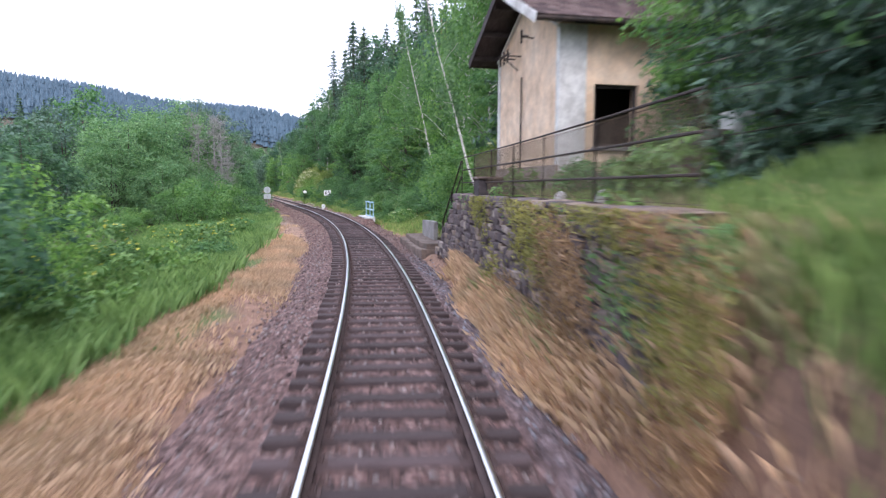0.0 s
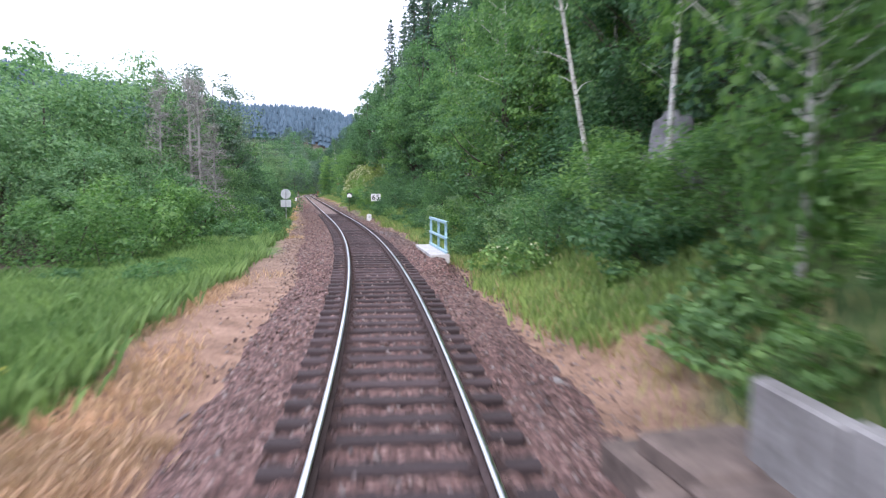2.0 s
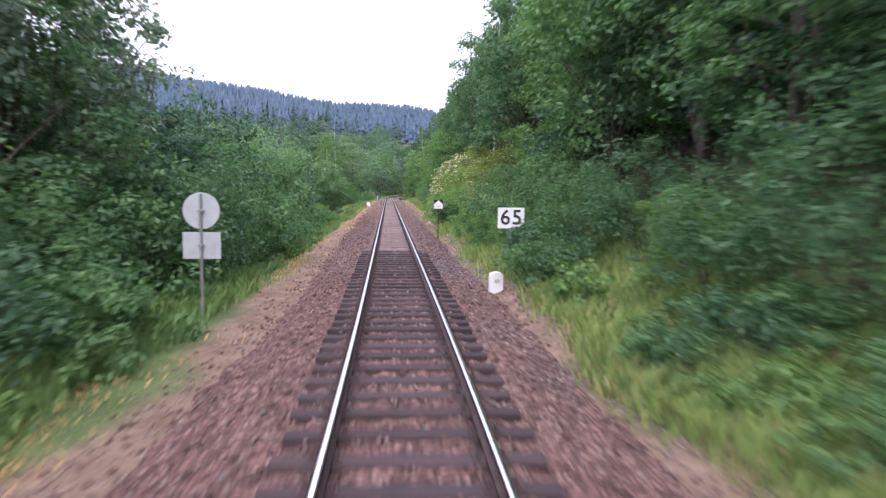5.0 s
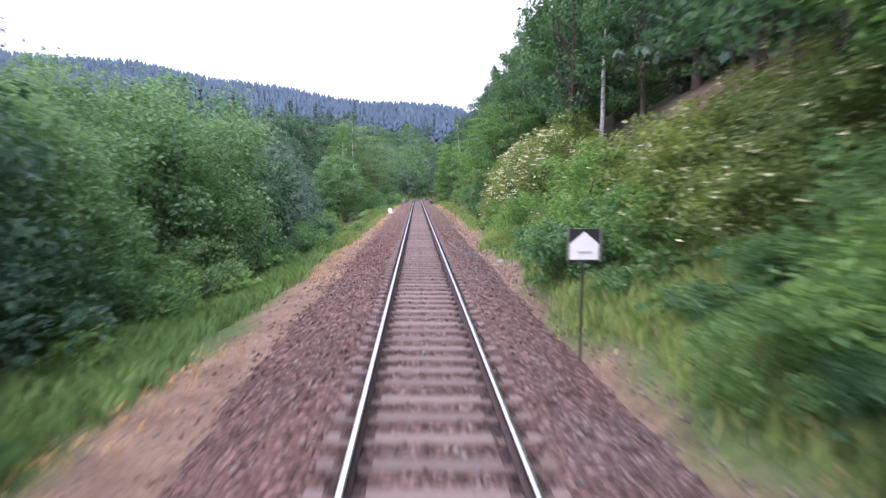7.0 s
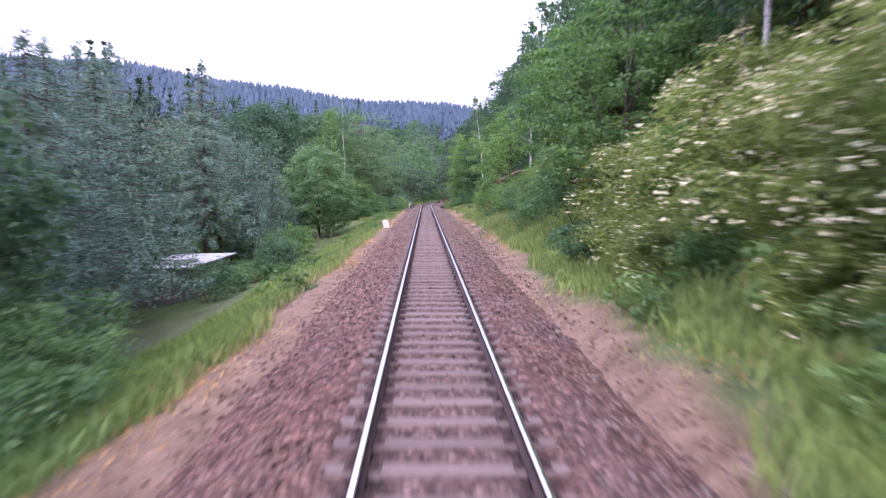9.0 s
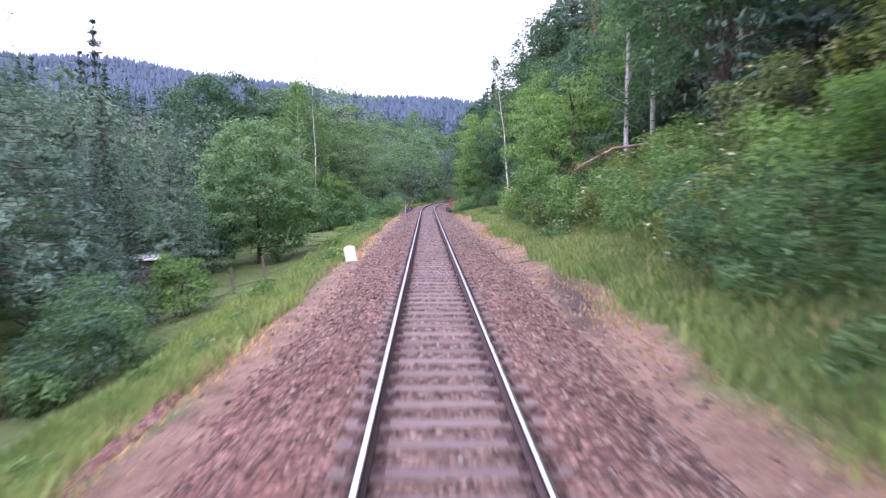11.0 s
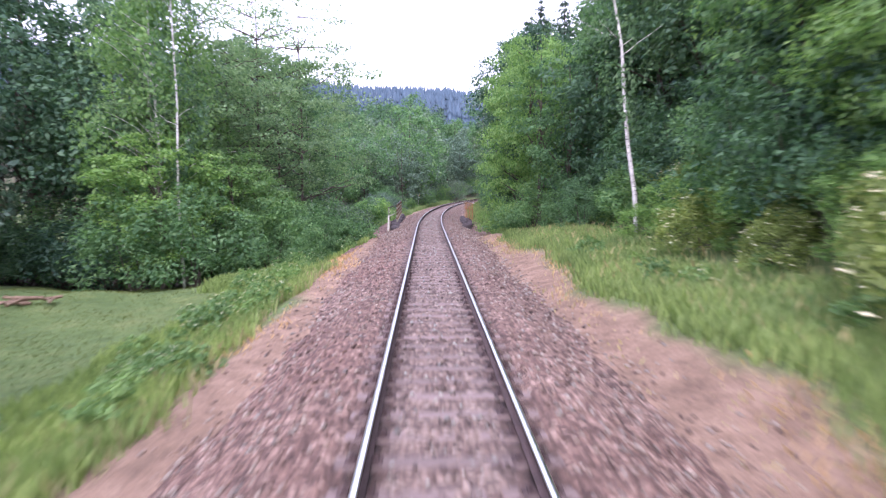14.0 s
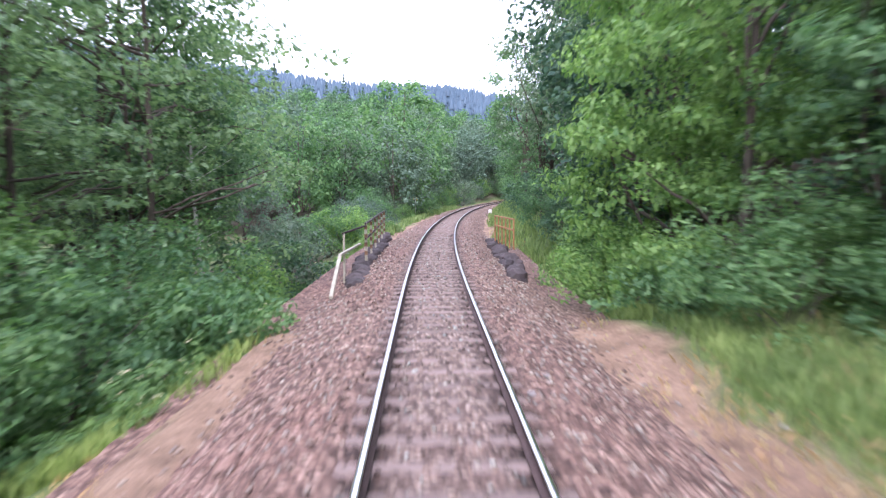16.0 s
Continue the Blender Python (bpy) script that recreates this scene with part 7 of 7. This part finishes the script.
# the valley side
scatter(120, 9, 3, 22, -12.5, -7.4, ["dark_bush", "hazel", "hazel", "hazel_b"], 0.8, 1.15, 2.2)
scatter(121, 10, 22, 50, -19, -12, ["sallow", "hazel", "sallow", "hazel_b"], 0.45, 0.68, 2.8)
scatter(119, 14, 66, 104, -36, -21, ["far_tree", "far_tree_c", "far_tree"], 0.85, 1.05, 3.8)
scatter(122, 11, 57, 84, -20, -11, ["ash", "aspen", "aspen", "sallow", "ash"], 0.55, 0.8, 3.2)
scatter(133, 6, 99, 107, -8.8, -6.4, ["hazel", "sallow", "hazel_b"], 0.5, 0.8, 1.6)
scatter(123, 14, 68, 92, -8.5, -5.6, ["dark_bush", "dark_bush", "hazel", "hazel"], 0.75, 1.2, 1.9)
scatter(134, 7, 84, 97, -14, -8.2, ["hornbeam", "hazel", "dark_bush"], 0.6, 0.8, 2.4)
scatter(124, 11, 98, 118, -15, -8.2, ["ash", "ash", "sallow", "hazel", "ash"], 0.55, 0.72, 2.6)
scatter(125, 8, 102, 121, -8.2, -6.0, ["hazel", "sallow", "low_bush"], 0.4, 0.6, 1.9)
scatter(132, 9, 172, 188, -19, -13.6, ["dark_bush", "hazel", "dark_bush"], 1.0, 1.4, 1.9, [(176, 186, -16, -8)])
scatter(126, 16, 118, 166, -34, -18, ["spruce_big", "far_tree", "spruce_back", "far_tree_b"], 0.7, 0.95, 3.8)
scatter(127, 24, 208, 246, -26, -12, ["wood", "alder", "aspen", "ash", "aspen"], 0.6, 0.85, 3.2)
scatter(128, 26, 160, 215, -46, -22, ["spruce_back", "far_tree", "far_tree_b", "far_tree"], 0.85, 1.15, 3.8)
scatter(129, 10, 228, 262, -12, -5.0, ["hazel", "willow", "hazel_b", "dark_bush"], 0.8, 1.2, 2.4)
scatter(130, 34, 180, 200, -6.6, -4.3, ["herb", "herb_white", "herb_white"], 0.35, 0.6, 0.8)
scatter(131, 18, 204.5, 209, -26, -9, ["dark_bush", "hazel", "dark_bush", "dark_bush"], 1.0, 1.4, 1.8)
FAR = []


def far_spots(seed, count, y0, y1, n0, n1, kinds, s0, s1, gap):
    """Places for far trees that nobody could count."""
    rng = random.Random(seed)
    done = []
    for _ in range(count * 12):
        y, n = rng.uniform(y0, y1), rng.uniform(n0, n1)
        if len(done) < count and all((y - a) ** 2 + (n - b) ** 2 > gap * gap for a, b in done):
            done.append((y, n))
            FAR.append((rng.choice(kinds), y, n, rng.uniform(s0, s1), rng.uniform(0, 6.28)))


# far trees round the bend and up the valley sides
scatter(140, 85, 254, 350, -45, -6.5, ["far_tree", "far_tree_b", "far_tree_c", "far_tree"], 0.8, 1.25, 3.2)
scatter(141, 70, 318, 400, -40, 40, ["far_tree", "far_tree_b", "far_tree_c"], 1.0, 1.5, 3.6, [(300, 338, -7, 6)])
far_spots(145, 90, 380, 560, -150, 90, ["far_tree", "far_tree_c", "far_tree_b", "far_spruce"], 1.0, 1.5, 6.0)
scatter(146, 30, 232, 300, -6.5, -4.6, ["hazel_b", "willow", "herb_white", "herb", "hazel"], 0.6, 0.9, 1.4)
scatter(153, 13, 288, 336, -9.5, -4.2, ["hazel", "hazel_b", "willow"], 0.9, 1.3, 2.2)
scatter(154, 12, 330, 350, -8, 10, ["hazel", "hazel_b", "willow"], 1.1, 1.6, 2.4)
scatter(147, 26, 236, 320, 4.6, 9, ["hazel", "hazel_b", "dark_bush", "aspen"], 0.7, 1.0, 1.9)
far_spots(142, 60, 120, 330, -130, -45, ["far_tree", "far_tree_c", "far_spruce", "far_spruce"], 0.9, 1.3, 6.5)
far_spots(143, 40, 0, 130, -90, -28, ["far_tree", "far_tree_c", "far_spruce", "far_tree_b"], 0.8, 1.15, 6.0)
far_spots(144, 40, 220, 380, 14, 70, ["far_tree", "far_spruce", "far_tree_c"], 0.9, 1.25, 5.5)

far_spots(148, 110, -20, 330, 36, 125, ["far_spruce", "far_tree_c", "far_tree", "far_spruce"], 0.9, 1.3, 6.0)
far_spots(149, 50, -30, 0, -60, -8, ["far_tree", "far_tree_b", "far_tree_c"], 0.7, 1.1, 4.0)

far_spots(150, 130, 230, 560, -420, -130, ["far_tree", "far_spruce", "far_tree_c", "far_spruce"], 1.1, 1.6, 7.0)
far_spots(151, 110, -30, 330, 17, 40, ["far_tree_c", "far_tree", "far_spruce", "far_tree_c"], 0.9, 1.2, 4.5)
far_spots(152, 70, -10, 130, -70, -22, ["far_tree", "far_tree_b", "far_tree_c"], 0.6, 0.9, 5.0)


def far_woods_near():
    """Woods up the valley sides as one cover, each tree of its own size and turn."""
    # far_tree and far_tree_b crowns wear leaf colours with haze in them
    protos = {"far_tree": (broadleaf(81, 11.0, 3.8, 0.3, 62, 13, 0.72, "leaf_mid", lump=0.35, clump=0.3), "leaf_haze"),
              "far_tree_b": (broadleaf(82, 9.0, 3.6, 0.3, 58, 13, 0.7, "leaf_grey", lump=0.35, clump=0.3), "leaf_grey"),
              "far_tree_c": (broadleaf(83, 12.0, 3.6, 0.3, 62, 13, 0.72, "leaf_dark", lump=0.35, clump=0.3), "leaf_dark"),
              "far_spruce": (spruce(84, 15.0, 2.8, whorls=14, per_branch=5, size=1.0), "needle")}
    for kind, (parts_, mk) in protos.items():
        bits = []
        for k_, y, n, s_, a in FAR:
            if k_ != kind:
                continue
            x, yy, z = place(y, n)
            c_, d_ = math.cos(a) * s_, math.sin(a) * s_
            for pn, v, f, _ in parts_:
                if pn == "crown":
                    w = np.stack([v[:, 0] * c_ - v[:, 1] * d_ + x, v[:, 0] * d_ + v[:, 1] * c_ + yy, v[:, 2] * s_ + z], 1)
                    bits.append((w, f))
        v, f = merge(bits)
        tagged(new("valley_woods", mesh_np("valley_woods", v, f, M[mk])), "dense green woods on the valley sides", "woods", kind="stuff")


far_woods_near()


def far_forest():
    """The spruce woods on the ridge, too many to count."""
    rng = np.random.default_rng(8)
    k = 15000
    y = rng.uniform(540, 940, k)
    x = rng.uniform(-760, 420, k)
    keep = np.abs(x) < 0.95 * y + 60
    x, y = x[keep], y[keep]
    k = len(x)
    z = ground_z(y, x - cx(y))
    h = rng.uniform(11, 17, k)
    r = h * rng.uniform(0.17, 0.25, k)
    sides, tiers = 5, 3
    V_, F_ = [], []
    a = np.arange(sides) * 2 * np.pi / sides
    b = 0
    for t in range(tiers):
        f0, f1 = 0.08 + 0.26 * t, min(1.0, 0.55 + 0.24 * t)
        rr = r * (1 - 0.27 * t)
        ring = np.stack([x[:, None] + rr[:, None] * np.cos(a + t) * rng.uniform(0.7, 1.2, (k, sides)), y[:, None] + rr[:, None] * np.sin(a + t), np.repeat((z + h * f0)[:, None], sides, 1) + rng.normal(0, 0.4, (k, sides))], -1)
        tip = np.stack([x, y, z + h * f1], -1)[:, None, :]
        V_.append(np.concatenate([ring, tip], 1).reshape(-1, 3))
        i = b + np.arange(k)[:, None] * (sides + 1)
        for j in range(sides):
            F_.append(np.concatenate([i + j, i + (j + 1) % sides, i + sides], 1))
        b += k * (sides + 1)
    # the blue of these woods is distance haze, held in the needle colour
    me = mesh_np("far_woods", np.concatenate(V_), np.concatenate(F_), M["needle_haze"])
    tagged(new("far_woods", me), "distant spruce woods on the ridge, blued for haze", "woods", kind="stuff")


far_forest()


# ---- grass and weeds along the line ----
def blades(name, label, seed, count, region, hmin, hmax, mat, width=0.018, bend=0.5):
    """Single blades over a region(rng, k) -> y, n."""
    rng = np.random.default_rng(seed)
    y, n = region(rng, count)
    k = len(y)
    x = cx(y) + n
    z = ground_z(y, n)
    h = rng.uniform(hmin, hmax, k)
    a = rng.uniform(0, 6.28, k)
    d = np.stack([np.cos(a), np.sin(a)], 1)
    w = width * rng.uniform(0.7, 1.6, k)[:, None]
    lean = (rng.uniform(0.1, bend, k) * h)[:, None]
    b = np.stack([x, y], 1)
    side = np.stack([-d[:, 1], d[:, 0]], 1)
    def p3(xy, zz):
        return np.concatenate([xy, zz[:, None]], 1)
    v = np.stack([p3(b - side * w, z - 0.04), p3(b + side * w, z - 0.04), p3(b + d * lean * 0.35 + side * w * 0.8, z + h * 0.6), p3(b + d * lean, z + h)], 1)
    f = np.array([(0, 1, 2), (0, 2, 3)])
    faces = (f[None] + (np.arange(k) * 4)[:, None, None]).reshape(-1, 3)
    tagged(new(name, mesh_np(name, v.reshape(-1, 3), faces, mat)), label, "grass", kind="stuff")


def patchy(rng, y, n, scale=0.5, cut=0.0):
    w = np.sin(y * scale + 3 * np.sin(n * 0.7)) + np.sin(n * 1.7 + y * 0.23) + rng.normal(0, 0.6, len(y))
    return w > cut


def strip(y0, y1, a0, a1, cut=-9.0):
    def region(rng, k):
        y = rng.uniform(y0, y1, k)
        n = a0 + (a1 - a0) * rng.uniform(0, 1, k)
        n = n + 0.2 * np.sin(y * 0.43) + 0.15 * np.sin(y * 1.13 + 1.3) + rng.normal(0, 0.14, k)
        ok = patchy(rng, y, n, cut=cut)
        return y[ok], n[ok]
    return region


blades("meadow_grass", "tall green grass beside the ballast", 201, 90000, strip(0, 60, -11.0, -4.3), 0.25, 0.65, M["meadow"], 0.014, 0.7)
blades("meadow_grass", "green grass beside the ballast", 202, 42000, strip(50, 130, -7.0, -4.0), 0.15, 0.45, M["meadow"], 0.015, 0.7)
blades("bank_grass", "long green grass on the embankment", 203, 62000, strip(118, 194.5, -7.2, -3.75), 0.15, 0.42, M["grass"], 0.018)
blades("bank_grass", "long grass on the shaded embankment", 225, 11000, strip(194.5, 203, -8.6, -5.1), 0.15, 0.4, M["grass"], 0.018)
blades("bank_grass", "long grass before the bridge", 226, 7000, strip(203, 212, -6.5, -3.75), 0.15, 0.4, M["grass"], 0.018)
blades("bank_grass", "green grass on the far embankment", 204, 9000, strip(212, 290, -5.0, -3.2), 0.25, 0.6, M["grass"], 0.03)
blades("verge_grass", "green grass at the foot of the slope", 205, 56000, strip(34, 116, 3.0, 6.2), 0.15, 0.42, M["grass"], 0.018)
blades("verge_grass", "long green grass on the verge", 206, 34000, strip(108, 140, 3.5, 7.8), 0.15, 0.42, M["grass"], 0.016)
blades("verge_grass", "long green grass on the sandy verge", 218, 70000, strip(138, 212, 4.0, 7.0), 0.15, 0.4, M["grass"], 0.016)
blades("verge_grass", "scattered grass tufts on the bare verge", 219, 9000, strip(138, 212, 3.6, 4.5, 1.0), 0.08, 0.25, M["grass"], 0.012)
blades("bank_grass", "green grass on the bank above the wall", 207, 26000, strip(-3, 6.2, 2.65, 6.0), 0.2, 0.5, M["grass"], 0.018)
blades("bank_grass", "green grass behind the wall", 208, 8000, strip(6.5, 18, 2.95, 4.0), 0.1, 0.3, M["grass"], 0.014)
blades("verge_grass", "green grass beside the curve", 209, 9000, strip(212, 290, 3.2, 6.0), 0.25, 0.6, M["grass"], 0.03)
blades("dry_grass", "straw-coloured dead grass beside the ballast", 210, 66000, strip(0, 32, -5.0, -2.5, -0.7), 0.04, 0.18, M["grass_dry"], 0.006, 1.1)
blades("dry_grass", "straw-coloured dead grass at the foot of the wall", 211, 33000, strip(-1, 18.5, 2.0, 2.5, -1.0), 0.1, 0.4, M["grass_dry"], 0.006, 1.0)
blades("dry_grass", "reddish dead grass on the bank by the wall end", 224, 16000, strip(-2, 6, 2.2, 3.6, -0.4), 0.1, 0.35, M["grass_dry"], 0.007, 1.0)
blades("dry_grass", "tufts of dead grass on the sandy strip", 227, 9000, strip(30, 46, -5.0, -3.0, 0.6), 0.04, 0.2, M["grass_dry"], 0.008, 1.0)
blades("dry_grass", "thin dead grass along the ballast edge", 212, 16000, strip(60, 225, -4.3, -3.0, 0.2), 0.03, 0.13, M["amber"], 0.009, 1.1)
blades("dry_grass", "amber dead grass along the verge", 228, 17000, strip(88, 232, 3.2, 4.5, 0.2), 0.03, 0.15, M["amber"], 0.009, 1.1)
blades("dry_grass", "amber dead grass along the old verge", 229, 7000, strip(30, 88, 2.9, 4.0, 0.0), 0.03, 0.16, M["amber"], 0.008, 1.1)
blades("dry_grass", "thin dead grass along the verge", 213, 5000, strip(30, 240, 2.7, 4.0, -0.4), 0.03, 0.13, M["straw"], 0.012, 0.9)
blades("verge_straw", "pale dry stalks among the verge grass", 215, 5000, strip(110, 212, 4.4, 7.6), 0.2, 0.5, M["straw"], 0.006)
blades("verge_straw", "pale dry stalks among the bank grass", 216, 6000, strip(118, 194, -5.5, -3.5), 0.15, 0.4, M["straw"], 0.006)
blades("verge_straw", "pale dry stalks among the slope grass", 217, 6000, strip(28, 100, 2.9, 5.5), 0.15, 0.4, M["straw"], 0.006)
blades("wall_top_grass", "yellowing grass hanging over the wall top", 223, 9000, strip(4.0, 17, 2.55, 2.95), 0.1, 0.35, M["straw"], 0.008, 1.2)
blades("mown_grass", "short mown meadow grass", 214, 50000, strip(150, 205, -17, -6.6), 0.02, 0.06, M["mown"], 0.014)

scatter(309, 46, 2, 48, -8.5, -4.9, ["herb", "herb", "low_bush"], 0.35, 0.6, 0.6)
scatter(301, 34, 6, 36, -9.5, -5.4, ["herb", "herb_yellow", "herb_yellow", "herb"], 0.7, 1.2, 0.7)
scatter(302, 30, 54, 120, -6.2, -4.3, ["herb", "herb", "low_bush"], 0.6, 1.0, 0.8)
scatter(303, 18, 28, 60, 3.6, 5.6, ["herb", "herb_white", "herb"], 0.6, 1.0, 0.8)
scatter(313, 26, 50, 72, 3.5, 5.2, ["herb", "low_bush", "herb", "herb_white"], 0.45, 0.75, 0.8)
scatter(311, 40, 84, 112, 3.5, 5.2, ["herb", "low_bush", "herb", "hazel_b"], 0.4, 0.65, 0.8)
scatter(312, 14, 203.5, 213, -5.8, -4.0, ["herb_white", "herb_white", "herb"], 0.5, 0.8, 0.8)
scatter(304, 46, 56, 130, 3.5, 5.6, ["herb", "herb_white", "herb", "low_bush", "herb"], 0.5, 0.95, 0.8)
scatter(310, 26, 106, 134, 4.0, 5.4, ["herb", "low_bush", "herb", "elder_b"], 0.35, 0.6, 0.8)
scatter(305, 28, 125, 193, -6.5, -3.7, ["herb", "herb_white", "herb"], 0.4, 0.8, 0.8)
scatter(306, 24, 205, 232, -6.2, -3.6, ["herb_white", "herb", "herb_white", "low_bush"], 0.6, 1.0, 0.8)
scatter(307, 22, 140, 210, 4.5, 8.0, ["herb", "herb", "herb_white"], 0.45, 0.8, 0.9)
scatter(308, 14, 225, 262, -6, -3.6, ["herb", "herb_white"], 0.7, 1.0, 0.9)


def creeper(seed, count, mat, label, size, slim, bias, phase, high=0.0):
    """Leaves and dry stalks growing out of the wall's joints, in patches, thicker towards its near end."""
    rng = np.random.default_rng(seed)
    y = rng.uniform(4.2, 19.5, count)
    z = rng.uniform(-0.3, 2.05, count)
    w = np.sin(y * 1.4 + 1.5 * np.sin(z * 2.1) + phase) + 0.7 * np.sin(y * 0.47 + 2.0 + phase) + 0.6 * np.sin(z * 3 + y + phase) + rng.normal(0, 0.55, count) - 0.2 * (y - 8) + high * (z - 0.9)
    ok = w > bias
    y, z = y[ok], z[ok]
    x = cx(y) + 2.5 - 0.1 + 0.13 * (z + 0.5) / 2.4 - 0.13 - rng.uniform(0, 0.14, len(y)) - 0.04
    nrm = np.tile([-1.0, -0.2, 0.5], (len(y), 1))
    v, f = leaves(rng, np.stack([x, y, z], 1), nrm, size, slim, 1.0)
    tagged(new("wall_creeper", mesh_np("wall_creeper", v, f, mat)), label, "creeper", kind="stuff")


creeper(221, 26000, M["creeper_dry"], "reddish dry stalks hanging over the stone wall", 0.17, 0.12, 0.9, 1.7, -0.5)
creeper(222, 12000, M["herb"], "green weeds rooted in the wall joints", 0.10, 0.3, 2.0, 4.1, 1.0)
creeper(220, 24000, M["creeper"], "yellow-green creeper and moss on the wall", 0.09, 0.3, 0.7, 0.0, 1.0)
build_sleepers()
